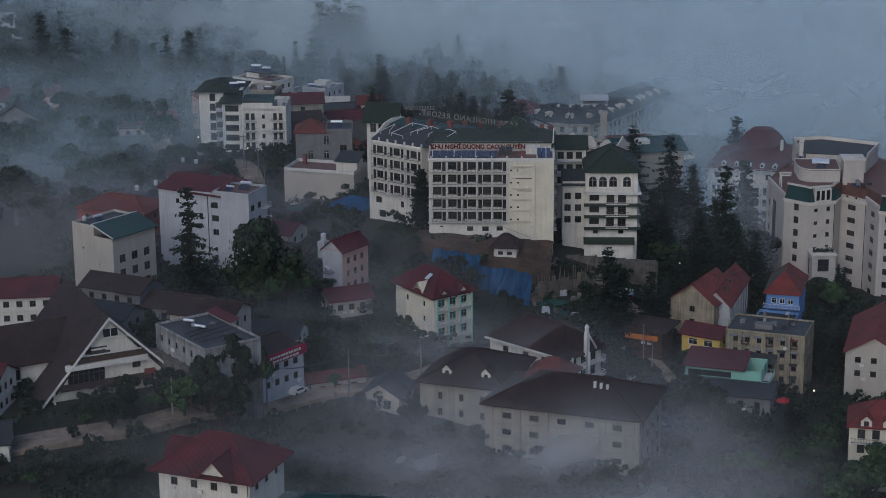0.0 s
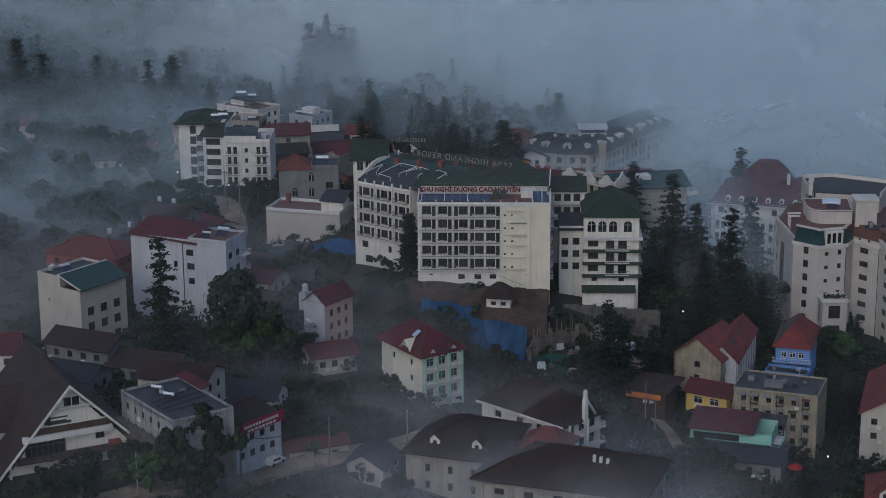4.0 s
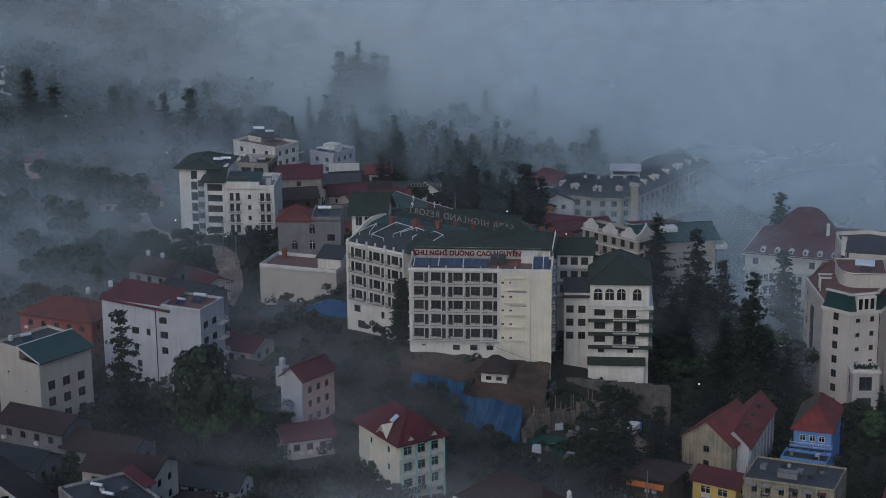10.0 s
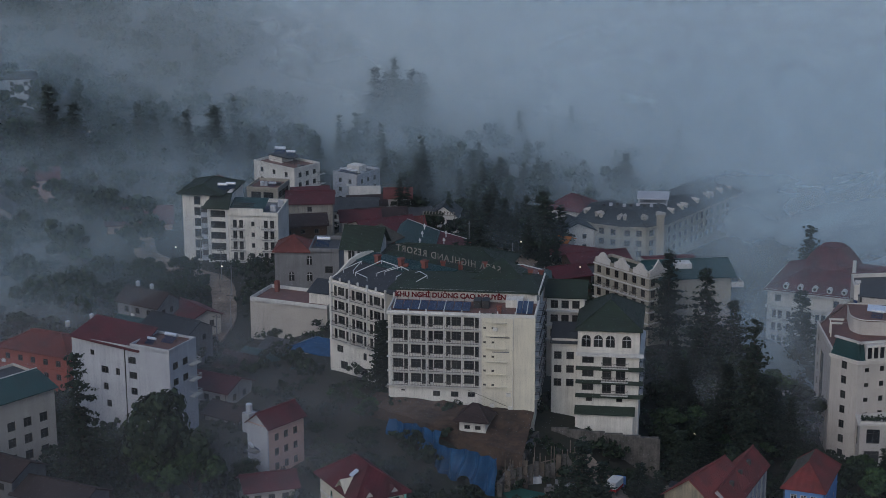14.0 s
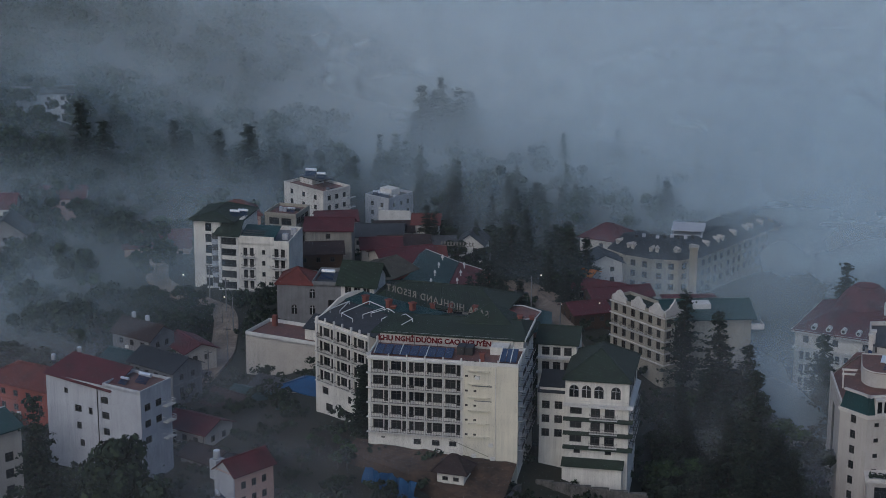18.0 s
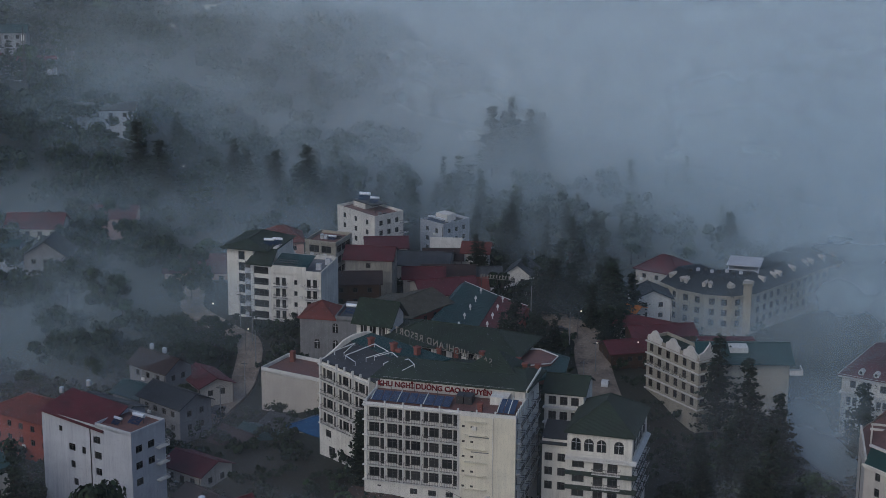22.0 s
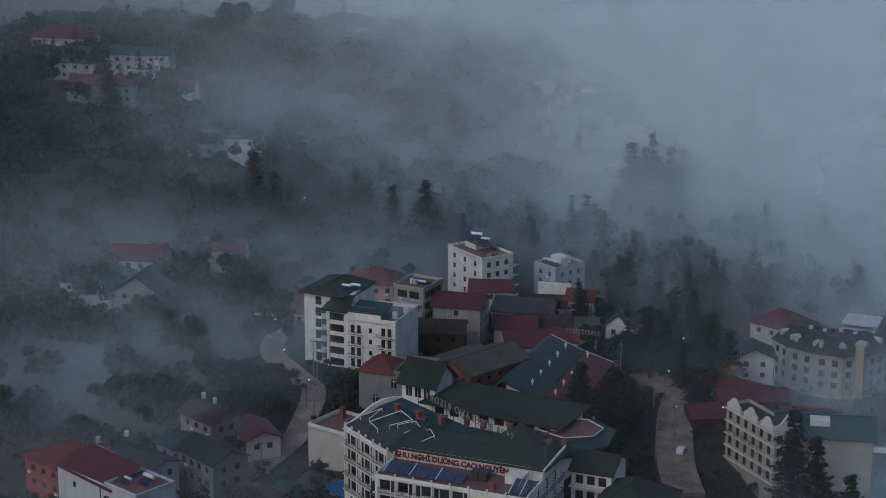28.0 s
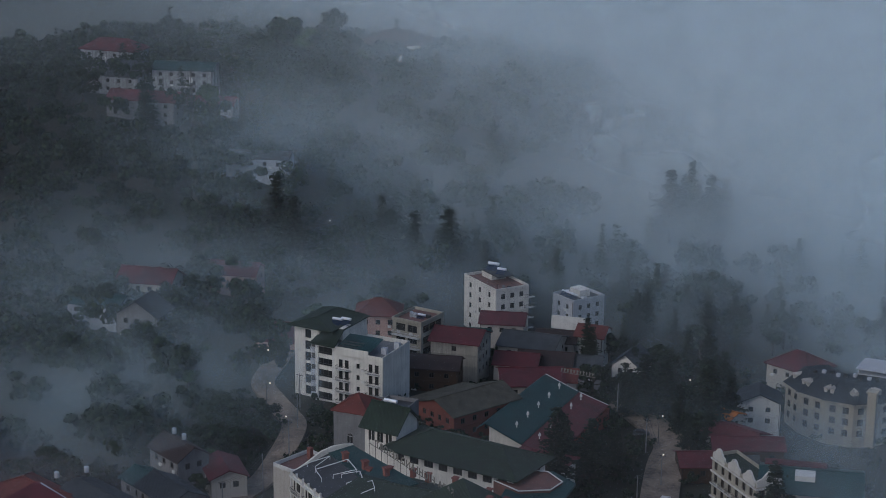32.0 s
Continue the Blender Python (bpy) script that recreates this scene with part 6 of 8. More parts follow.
def apartment_block():
    e = thing("apartment_block", -75.0, 121.5, 0, -3, "white apartment tower with rounded balconies and dark green roofs", "apartment block")
    walls(e, 7.4, 14, -16, 9.2, {"f": [(3.2, 6.0 - 3.0 * k, 1.8, 2.3, "single") for k in range(7)], "l": grid_holes(14, 3, 6, -9, 3.0, 1.6, 1.6)}, WHITE)
    hip_roof(e, 10.5, 14, 9.2, 1.9, GREEN_ROOF, over=1.3, inset=3.5)
    bay = put("bay", None, e, pose(7.4, -1.6, 0))
    walls(bay, 5.6, 15.6, -16, 6.0, {"f": [(0.8, 3.2 - 3.0 * k, 4.2, 1.9, "triple") for k in range(6)]}, WHITE)
    part("upper_wall", Mesh().box(0.1, 4.2, 6.0, 5.5, 15.5, 9.2), WHITE, bay)
    part("roof", Mesh().slab([(-1.2, -1.0, 5.9), (6.2, -1.0, 5.9), (5.8, 4.2, 9.0), (0.2, 4.2, 9.0)], 0.25).slab([(0.2, 4.2, 9.0), (5.8, 4.2, 9.0), (6.2, 16.0, 9.6), (0.2, 16.0, 9.6)], 0.25), GREEN_ROOF, bay, "dark green flared roof")
    part("corner_band", Mesh().box(-0.05, -0.14, -16, 0.7, 0.0, 6.0).box(4.95, -0.14, -16, 5.65, 0.0, 6.0), TRIM, bay)
    for k in range(6):
        z = 3.2 - 3.0 * k
        pts = [(5.0, 0.0)] + [(6.3 + 1.25 * math.cos(a), -1.5 * math.sin(a)) for a in [math.pi - math.pi * i / 8 for i in range(9)]] + [(7.6, 0.0)]
        part("balcony", Mesh().prism(list(reversed(pts)), z - 0.25, z + 0.8), GREYWHITE, e, "rounded white balcony")
        # shade of the balcony opening, painted as a dark panel on the flat wall
        part("recess_shade", Mesh().box(5.1, -0.05, z + 0.8, 7.3, 0.02, z + 2.5), FRAME_DARK, e, "dark balcony recess")
        part("loggia_rail", Mesh().box(0.8, -0.1, z + 0.5, 5.0, -0.02, z + 0.62).box(0.8, -0.1, z + 0.1, 5.0, -0.02, z + 0.2), METAL, bay)
    w = put("wing", None, e, pose(13.2, -2.0, 0, 0, 0, 4))
    walls(w, 13.5, 15, -16, 4.0, {"f": [(u, -11.4 + 3.0 * k, 1.1, 2.2, "pair") for u in (1.2, 2.9, 9.6, 11.3) for k in range(5)] + [(6.2, -10.9 + 3.0 * k, 0.9, 1.3, "single") for k in range(5)]}, WHITE)
    for k in range(5):
        for u in (0.8, 9.2):
            balcony(w, pose(0, 0, 0), u, -11.6 + 3 * k, 3.7, 1.0)
        part("air_conditioner", Mesh().box(7.6, -0.4, -11.4 + 3 * k, 8.5, 0, -10.8 + 3 * k), TRIM, w)
    part("parapet", Mesh().box(0, -0.1, 4.0, 9.5, 0.15, 6.0), WHITE, w, "white upper panel")
    part("roof", Mesh().slab([(0.2, 0.4, 5.6), (9.6, 0.4, 5.6), (9.6, 8, 7.0), (0.2, 8, 7.0)], 0.2), TEAL_ROOF, w)
    for i in range(3):
        part("roof_bar", Mesh().tube((1.0, 1.2 + 1.2 * i, 6.0 + 0.25 * i), (6.5, 1.2 + 1.2 * i, 6.0 + 0.25 * i), 0.12, 0.12, 5), METAL, w)
    flat_roof(w, 13.5, 15, 4.0, CONCRETE, WHITE, 1.0)
    for u, v in ((10.5, 5), (11.5, 10), (3, 11)):
        part("roof_box", Mesh().box(u, v, 4.0, u + 1.4, v + 1.2, 5.6), GREYWHITE, w)
    solar_heater(*local(e, 15.5, 9, 4.2), 0, 1.0)
    solar_heater(*local(e, 10.0, 4.0, 9.4), 0, 1.2)
    solar_heater(*local(e, 12.0, 5.0, 9.5), 0, 1.2)


apartment_block()
e, L = simple("apartment_house", "narrow cream house with stacked balconies and roof tanks", (-65.5, 156), (-56.2, 155), 11, 1.8, PALE, DECK, 0.8, 4, 2, 3, kind="flat", w=3.0, h=2.0)
for k in range(4):
    balcony(e, pose(0, 0, 0), 0.5, -1.9 - 3.1 * k, 8.5, 1.1, TRIM)
water_tank(*local(e, 3, 5, 1.5), 0.8)
solar_heater(*local(e, 6, 5, 1.5), 0)
simple("house", "house with red tin roof and dull plaster walls", (-54, 156), (-41, 158), 11, -2.0, DULL_PLASTER, RED_ROOF, 2.2, 3, 1, 3, kind="gable")
simple("house", "brown walled house with dark roof", (-53, 140), (-40, 144), 9, -4.5, WOOD, BROWN_ROOF, 2.0, 2, 3, 2)
e, L = simple("hall", "brick red hall with faded olive sheet roof", (-38, 118), (-25.5, 112.5), 21, -4.0, BRICK, OLIVE_ROOF, 2.4, 2, 4, 5, kind="gable", along="y")
part("roof", Mesh().slab([(-6, 2, -5.2), (0.2, 2, -4.2), (0.2, 20, -4.2), (-6, 20, -5.2)], 0.2), OLIVE_ROOF, e, "faded lean-to roof")
part("wall", Mesh().box(-5.6, 2.4, -16, -5.3, 19.6, -5.3), BRICK, e)


def teal_hall():
    e = thing("hall", 0, 0, 0, 0, "long hall with teal sheet roof and white roof ornaments", "hall")
    a0, a1, r0, r1, b0, b1 = (-17.4, 113, -4.4), (-18.4, 151, -4.2), (-7.4, 112, -7.6), (-9.2, 151, -7.4), (1.2, 111, -9.8), (-1.0, 151, -9.6)
    part("roof", Mesh().slab([a0, r0, r1, a1], 0.25), TEAL_ROOF, e, "teal sheet roof slope")
    part("roof", Mesh().slab([r0, b0, b1, r1], 0.25), RED_ROOF, e, "dark red-brown roof slope")
    part("roof", Mesh().slab([(-19.6, 113, -6.0), a0, a1, (-20.4, 151, -5.8)], 0.25), TEAL_ROOF, e, "teal back slope")
    part("ridge", Mesh().tube((r0[0], r0[1], r0[2] + 0.1), (r1[0], r1[1], r1[2] + 0.1), 0.2, 0.2, 5), TEAL_ROOF, e)
    part("edge", Mesh().tube(r1, b1, 0.14, 0.14, 4).tube(r1, a1, 0.14, 0.14, 4), TRIM, e, "white verge board")
    walls(e, 16.5, 36, -22, -9.9, {"f": grid_holes(16.5, 4, 2, -16.5, 3.2, 1.6, 1.7), "l": grid_holes(36, 8, 1, -13, 3, 1.6, 1.7), "r": grid_holes(36, 8, 1, -13, 3, 1.6, 1.7)}, RED_WALL, x=-16.8, y=114)
    g = Mesh()
    g.poly([(-16.8, 114.02, -10.0), (-0.4, 114.02, -10.0), (-7.5, 114.02, -7.9), (-16.8, 114.02, -4.9)])
    part("gable", g, WHITE, e, "white gable")
    for i in range(5):
        for x, dz in ((-11.6, -2.6), (-5.6, -4.4)):
            y = 118.5 + 7.2 * i
            xx, z = x - 0.35 * i, -3.5 + dz + 0.08 * i
            part("vent", Mesh().tube((xx, y, z - 0.6), (xx, y, z + 0.5), 0.16, 0.12, 6).tube((xx, y, z + 0.5), (xx, y, z + 0.95), 0.4, 0.34, 6).tube((xx, y, z + 0.95), (xx, y, z + 1.4), 0.3, 0.04, 6), TRIM, e, "small white roof vent")
    b = Mesh()
    for i in range(11):
        b.box(-14.0 + 0.85 * i, 150.6, -2.5, -13.72 + 0.85 * i, 150.75, -1.75 + 0.15 * (i % 2)).box(-13.72 + 0.85 * i, 150.6, -1.95, -13.45 + 0.85 * i, 150.75, -1.8)
    b.box(-14.2, 150.62, -2.8, -4.6, 150.72, -2.7)
    part("sign_bar", b, SIGN_DULL, e, "row of dull letter shapes")
    part("sign_frame", Mesh().tube((-13.8, 150.8, -7.5), (-13.8, 150.8, -1.6), 0.07, 0.07, 4).tube((-9.4, 150.8, -4.5), (-9.4, 150.8, -1.6), 0.07, 0.07, 4).tube((-5.0, 150.8, -6.5), (-5.0, 150.8, -1.6), 0.07, 0.07, 4), METAL, e)
    w = put("wing", None, e, pose(-7.0, 99.0, 0, 0, 0, -4))
    walls(w, 13.5, 12, -18, -7.6, {"f": grid_holes(13.5, 5, 1, -10.6, 3, 1.4, 1.6), "r": grid_holes(12, 4, 1, -10.6, 3, 1.4, 1.6)}, WHITE)
    hip_roof(w, 13.5, 12, -7.6, 2.6, RED_ROOF, over=0.8)
    part("railing", Mesh().tube((0, -1.2, -7.0), (13.5, -1.2, -7.0), 0.08, 0.08, 4), TRIM, w)


teal_hall()
for lab, a, b, dp, zt, wl, rf in (
    ("low house with dark red sheet roof among crowded roofs", (-40, 166), (-29, 169), 9, -9.5, BEIGE, RED_ROOF),
    ("low house with grey sheet roof among crowded roofs", (-27, 176), (-15, 180), 10, -11.5, CONCRETE, GREY_ROOF),
    ("low house with brown roof among crowded roofs", (-44, 202), (-33, 205), 10, -14.5, BEIGE, BROWN_ROOF),
    ("shed with faded teal sheet roof among crowded roofs", (-58, 178), (-49, 181), 8, -9.0, CONCRETE, TEAL_ROOF),
    ("low house with rusty red roof behind the hall", (-24, 160), (-15, 163), 8, -9.5, BEIGE, ORANGE_TILE),
    ("low house with dark red roof below the square block", (-64, 208), (-52, 212), 10, -14.0, BEIGE, RED_ROOF)):
    simple("house", lab, a, b, dp, zt, wl, rf, 2.0, 1, 3, 2)
simple("house", "low house with red brown roofs", (-30, 150), (-16, 158), 14, -9.0, BEIGE, RED_ROOF, 2.4, 1, 3, 2)
simple("house", "low house with grey green sheet roof", (-50, 190), (-34, 192), 14, -13.0, BEIGE, GREY_ROOF, 2.2, 1, 3, 2)
simple("house", "low house with dark red roof", (-36, 172), (-22, 176), 12, -11, BEIGE, BROWN_ROOF, 2.2, 1, 3, 2)
simple("house", "tall white house with dark mossy gable", (-18, 196), (-10, 196), 10, -15, WHITE, SLATE, 3, 2, 2, 2, along="y")
simple("house", "house with terraced white balcony", (-34, 208), (-26, 209), 9, -13, WHITE, ORANGE_TILE, 2.0, 2, 2, 2)

e, L = simple("apartment_house", "square white apartment house with rooftop terrace", (-80.8, 231.7), (-65.2, 221.1), 11.5, -8.5, WHITE, DECK, 0.8, 5, 3, 3, kind="flat", w=1.4, h=1.6, pitch=3.2)
part("roof_house", Mesh().box(2, 5, -8.5, 8, 10, -6.6), WHITE, e)
part("roof", Mesh().box(1.6, 4.6, -6.6, 12.4, 10.4, -6.35), DARKDECK, e)
solar_heater(*local(e, 5, 7, -6.3), 0, 1.6)
solar_heater(*local(e, 10, 7, -6.3), 0, 1.3)
for k in range(4):
    balcony(e, pose(L, 0, 0, 0, 0, 90), 9.5, -11.4 - 3.2 * k, 3.5, 1.0)
e, L = simple("apartment_house", "low white house with roof tanks", (-57.5, 246), (-48.5, 241), 12, -15.0, GREYWHITE, DARKDECK, 0.8, 3, 2, 3, kind="flat", w=1.3, h=1.5)
part("roof_house", Mesh().box(2, 5, -15.0, 7, 9, -12.8), WHITE, e)
for i in range(3):
    solar_heater(*local(e, 2.0 + 2.3 * i, 3.0, -15.0), 0)
bb = thing("billboard", -43, 224, -3, 10, "blank white billboard on posts above the roofs", "billboard")
part("board", Mesh().box(-5, -0.2, -14.5, 5, 0.2, -10.5), TRIM, bb)
for u in (-4, 0, 4):
    part("post", Mesh().tube((u, 0.3, -30), (u, 0.3, -10.5), 0.15, 0.15), METAL, bb)

# ---- hill to the west ----
simple("house", "white house with teal roof on the wooded slope", (-168, 150), (-152, 152), 10, -7, GREYWHITE, TEAL_ROOF, 2.2, 1, 4, 2)
simple("house", "house with red roof among trees", (-162, 166), (-146, 170), 11, -4, BEIGE, RED_ROOF, 3.0, 2, 4, 3)
simple("house", "grey gabled house in the mist", (-142, 138), (-130, 140), 10, -3, CONCRETE, SLATE, 4.0, 3, 3, 2, along="y")
simple("house", "long house with red roof and teal annex in mist", (-152, 196), (-136, 200), 10, -8, PINK, RED_ROOF, 2.6, 1, 4, 2)
simple("house", "house with pink brown roof in the mist", (-106, 152), (-88, 157), 12, -9, PINK, RED_ROOF, 3.4, 2, 5, 3)
simple("house", "house with salmon roof behind the apartment block", (-82, 166), (-71, 171), 10, -2.5, PINK, ORANGE_TILE, 3.6, 2, 3, 2, kind="hip")
simple("house", "grey hillside house with dark red roof", (-262, 300), (-236, 306), 12, 16, CONCRETE, RED_ROOF, 2.5, 3, 5, 2)
simple("house", "hillside house with blue sheet roof", (-262, 330), (-240, 338), 12, 22, STAINED, TEAL_ROOF, 2.0, 3, 5, 2)
simple("house", "hillside house with red hip roof", (-312, 352), (-288, 356), 12, 22, STAINED, RED_ROOF, 4.0, 2, 4, 2, kind="hip")
simple("house", "hillside house with grey sheet roof beside the red roofs", (-286, 322), (-266, 326), 10, 19, STAINED, GREY_ROOF, 2.0, 3, 4, 2)
simple("house", "small hillside house with dark red roof", (-240, 318), (-222, 324), 9, 13, STAINED, RED_ROOF, 2.2, 2, 4, 2)
simple("house", "hillside house with slate roof", (-292, 340), (-268, 344), 10, 18, GREYWHITE, SLATE, 2.5, 2, 4, 2)
simple("house", "large hilltop house with brown hip roof above woods", (-222, 424), (-197, 431), 16, 21, BEIGE, BROWN_ROOF, 4.6, 2, 6, 3, kind="hip", over=1.5)
simple("house", "pale house on the hill slope", (-190, 262), (-166, 270), 10, 10, GREYWHITE, GREY_ROOF, 1.5, 2, 5, 2)
mast = thing("radio_mast", -214, 285, 0, 0, "thin lattice radio mast on the wooded hill", "mast")
mm = Mesh()
z0 = ground_z(-214, 285) - 1
for a in range(3):
    x, y = 0.7 * math.cos(a * 2.094), 0.7 * math.sin(a * 2.094)
    mm.tube((x, y, z0), (x * 0.3, y * 0.3, 34), 0.1, 0.07, 4)
for i in range(12):
    z = z0 + (33 - z0) * i / 12
    mm.tube((0.6, 0, z), (-0.3, 0.5, z + 1.5), 0.05, 0.05, 4).tube((-0.3, -0.5, z), (0.6, 0, z + 1.5), 0.05, 0.05, 4)
part("lattice", mm, METAL, mast)
part("antenna", Mesh().box(-0.4, -0.6, 29, -0.2, -0.3, 31).box(0.3, -0.5, 29, 0.5, -0.2, 31).box(-0.1, 0.4, 29, 0.1, 0.7, 31), TRIM, mast)


# ---- below the hotel ----
BAMBOO = surface("old_timber", (0.16, 0.13, 0.10), (0.07, 0.055, 0.045), scale=0.6, fine=5.0, amount=0.8)


def terrace_works():
    e = thing("retaining_wall", 33.5, 3.0, 0, 4, "old stone retaining wall under the annex", "wall")
    for i in range(6):
        x = 3.7 * i
        part("wall_panel", Mesh().box(x, 0, -20, x + 3.6, 1.0, -8.0 - 0.35 * i), STONE, e)
        part("buttress", Mesh().box(x + 3.3, -0.35, -20, x + 3.9, 0.05, -8.2 - 0.35 * i), STONE, e)
    t = thing("tarpaulin", 0, 0, 0, 0, "blue tarpaulin sheets draped over the excavated bank", "tarpaulin")
    for (ax, ay), (bx, by), zt, h in (((1.6, -9.0), (12.6, -14.0), -2.6, 8.0), ((12.2, -17.0), (25.0, -22.4), -4.4, 9.0)):
        b = Mesh()
        n, m = 40, 12
        idx = {}
        for i in range(n + 1):
            for j in range(m + 1):
                u, v = i / n, j / m
                x, y = ax + (bx - ax) * u, ay + (by - ay) * u
                w = 1.5 * noise.noise(Vector((u * 7, v * 2, ax))) + 0.6 * math.sin(u * 31 + 2.0 * v) * (0.4 + 0.6 * v)
                z = zt + 0.9 * noise.noise(Vector((u * 9, 3, by))) - h * v * (0.85 + 0.5 * noise.noise(Vector((u * 6, 0, by)))) - 0.6 * u
                b.v.append((x + w * 0.4 - v * 0.9, y - v * 1.5 + w * 0.6, z))
        for i in range(n):
            for j in range(m):
                q = i * (m + 1) + j
                b.f.append((q, q + m + 1, q + m + 2, q + 1))
        part("sheet", b, TARP, t)
    bank = Mesh()
    n, m = 30, 14
    for i in range(n + 1):
        for j in range(m + 1):
            u, v = i / n, j / m
            x = -4 + 33 * u + 1.2 * v
            y0 = -3.4 - 0.52 * x
            y = y0 - 1.6 + (3.1 - y0) * v
            k = min(1.0, v / 0.2) ** 1.2
            z = (-17 - 3 * u) * (1 - k) + ((-2.8 - 5.2 * u) * (1 - v) + (-1.0 - 2.2 * u) * v) * k + (0.5 * noise.noise(Vector((x * 0.3, y * 0.3, 2))) + 0.3 * noise.noise(Vector((x * 0.9, y * 0.9, 5)))) * (1 if v < 0.95 else 0)
            bank.v.append((x, y, z))
    for i in range(n):
        for j in range(m):
            w = i * (m + 1) + j
            bank.f.append((w, w + m + 1, w + m + 2, w + 1))
    bo = new("earth_bank", bank.data("earth_bank", EARTH))
    tagged(bo, "bare red-brown earth terrace in front of the hotel", "bank", kind="structure")
    dw = thing("retaining_wall", 0, 0, 0, 0, "stained concrete retaining wall running down beside the excavation", "wall")
    a, b = Vector((31.4, -1.5, 0)), Vector((25.6, -23.0, 0))
    d = (b - a) / 7
    sd = Vector((d.y, -d.x, 0)).normalized() * 0.8
    for i in range(7):
        p, q = a + d * i, a + d * (i + 0.97)
        z = -7.0 - 0.45 * i
        part("wall_panel", Mesh().slab([(p.x, p.y, z), (q.x, q.y, z), (q.x + sd.x, q.y + sd.y, z), (p.x + sd.x, p.y + sd.y, z)], 14), CONCRETE if i % 2 else STONE, dw)
        part("buttress", Mesh().box(q.x - 0.6, q.y - 0.3, z - 14, q.x + 0.3, q.y + 0.3, z - 0.4), STONE, dw)
    h = thing("hut", 15.8, -8.5, 0, -8, "white hut under a dark pyramid roof on the terrace", "hut")
    walls(h, 5.4, 4.4, -12, -2.4, {"f": [(1.0, -4.4, 1.2, 0.9), (3.2, -4.4, 1.2, 0.9)]}, WHITE)
    hip_roof(h, 5.4, 4.4, -2.4, 2.8, BROWN_ROOF, over=1.0)
    rnd = random.Random(21)
    sh = thing("shoring", 26.5, -22.0, 0, 8, "rough timber and bamboo shoring against the cut bank", "shoring")
    for i in range(17):
        x = 0.9 * i + rnd.uniform(-0.2, 0.2)
        y = 0.75 * i + rnd.uniform(-0.4, 0.4)
        part("pole", Mesh().tube((x, y, -24), (x + rnd.uniform(-0.3, 0.3), y + 0.5, -5.4 - 0.12 * i + rnd.uniform(-1.6, 1.4)), 0.13, 0.1, 5), BAMBOO, sh)
    for k in range(4):
        part("rail", Mesh().tube((-0.5, -0.6, -7.4 - 2.1 * k), (15.4, 12.2, -8.6 - 2.1 * k + rnd.uniform(-0.5, 0.5)), 0.1, 0.1, 5), BAMBOO, sh)
    for i in range(13):
        x = 1.15 * i
        part("board", Mesh().box(x, 0.83 * i + 0.5, -20, x + 1.0, 0.83 * i + 0.62, -7.0 - 0.1 * i + rnd.uniform(-1.2, 0.8)), STONE if i % 3 else BAMBOO, sh)
    for i in range(26):
        x, y = rnd.uniform(24, 46), rnd.uniform(-34, -14)
        z = ground_z(x, y)
        w = rnd.uniform(0.5, 1.6)
        jk = thing("rubble_heap" if i % 2 else "crate", x, y, z, rnd.uniform(0, 180), "pale builders rubble heaped on the slope" if i % 2 else "grey crate of building material on the slope", "rubble" if i % 2 else "crate", "building site clutter")
        part("heap", Mesh().prism([(-w, -w * 0.6), (w * 0.8, -w * 0.7), (w, w * 0.4), (-w * 0.4, w * 0.8)], -0.6, 0.5 * w), (CONCRETE, STONE, GREYWHITE, BAMBOO)[i % 4], jk)
    for i in range(22):
        x, y = rnd.uniform(40, 52), rnd.uniform(-72, -42)
        z = ground_z(x, y)
        w = rnd.uniform(0.4, 1.2)
        jk = thing("rubble_heap", x, y, z, rnd.uniform(0, 180), "pale stones and rubble on the slope by the lane", "rubble", "building site clutter")
        part("heap", Mesh().prism([(-w, -w * 0.6), (w * 0.8, -w * 0.7), (w, w * 0.4), (-w * 0.4, w * 0.8)], -0.6, 0.7 * w), (CONCRETE, GREYWHITE, STONE)[i % 3], jk)
    g = thing("canvas_roof", 29.5, -24.0, 0, -20, "dark green canvas shelter roof on posts", "shelter")
    part("canopy", Mesh().slab([(-5, -4, -14.2), (5, -4, -14.2), (4, 3, -11.6), (-4, 3, -11.6)], 0.15), surface("green_canvas", (0.01, 0.06, 0.05), amount=0.6), g)
    for x in (-4.6, 4.6):
        part("post", Mesh().tube((x, -3.8, -22), (x, -3.8, -14.2), 0.1, 0.1), METAL, g)
        part("post", Mesh().tube((x * 0.8, 2.8, -22), (x * 0.8, 2.8, -11.7), 0.1, 0.1), METAL, g)


terrace_works()


def lorry(x, y, z, turn):
    e = thing("lorry", x, y, z, turn, "small lorry with white canvas and red side parked on the lane", "lorry")
    part("cargo_box", Mesh().box(-2.6, -1.1, 0.9, 1.4, 1.1, 2.9), TRIM, e)
    part("side_stripe", Mesh().box(-2.62, -1.13, 0.9, 1.42, 1.13, 1.5), SIGN_RED, e)
    part("cab", Mesh().box(1.5, -1.0, 0.6, 3.0, 1.0, 2.3), BLUEWALL, e)
    part("windscreen", Mesh().box(2.98, -0.85, 1.4, 3.03, 0.85, 2.1), GLASS, e)
    for wx in (-1.7, 2.2):
        for s in (-1, 1):
            part("wheel", Mesh().tube((wx, s * 0.75, 0.45), (wx, s * 1.05, 0.45), 0.45, 0.45, 12), METAL, e)


lorry(47.5, -12.0, ground_z(47.5, -12) + 0.4, 70)


# ---- poles, cables, lamps and parked cars ----
LAMP = bpy.data.materials.new("lamp_glow")
LAMP.use_nodes = True
LAMP.node_tree.nodes["Principled BSDF"].inputs["Emission Color"].default_value = (1.0, 0.75, 0.45, 1)
LAMP.node_tree.nodes["Principled BSDF"].inputs["Emission Strength"].default_value = 1.3


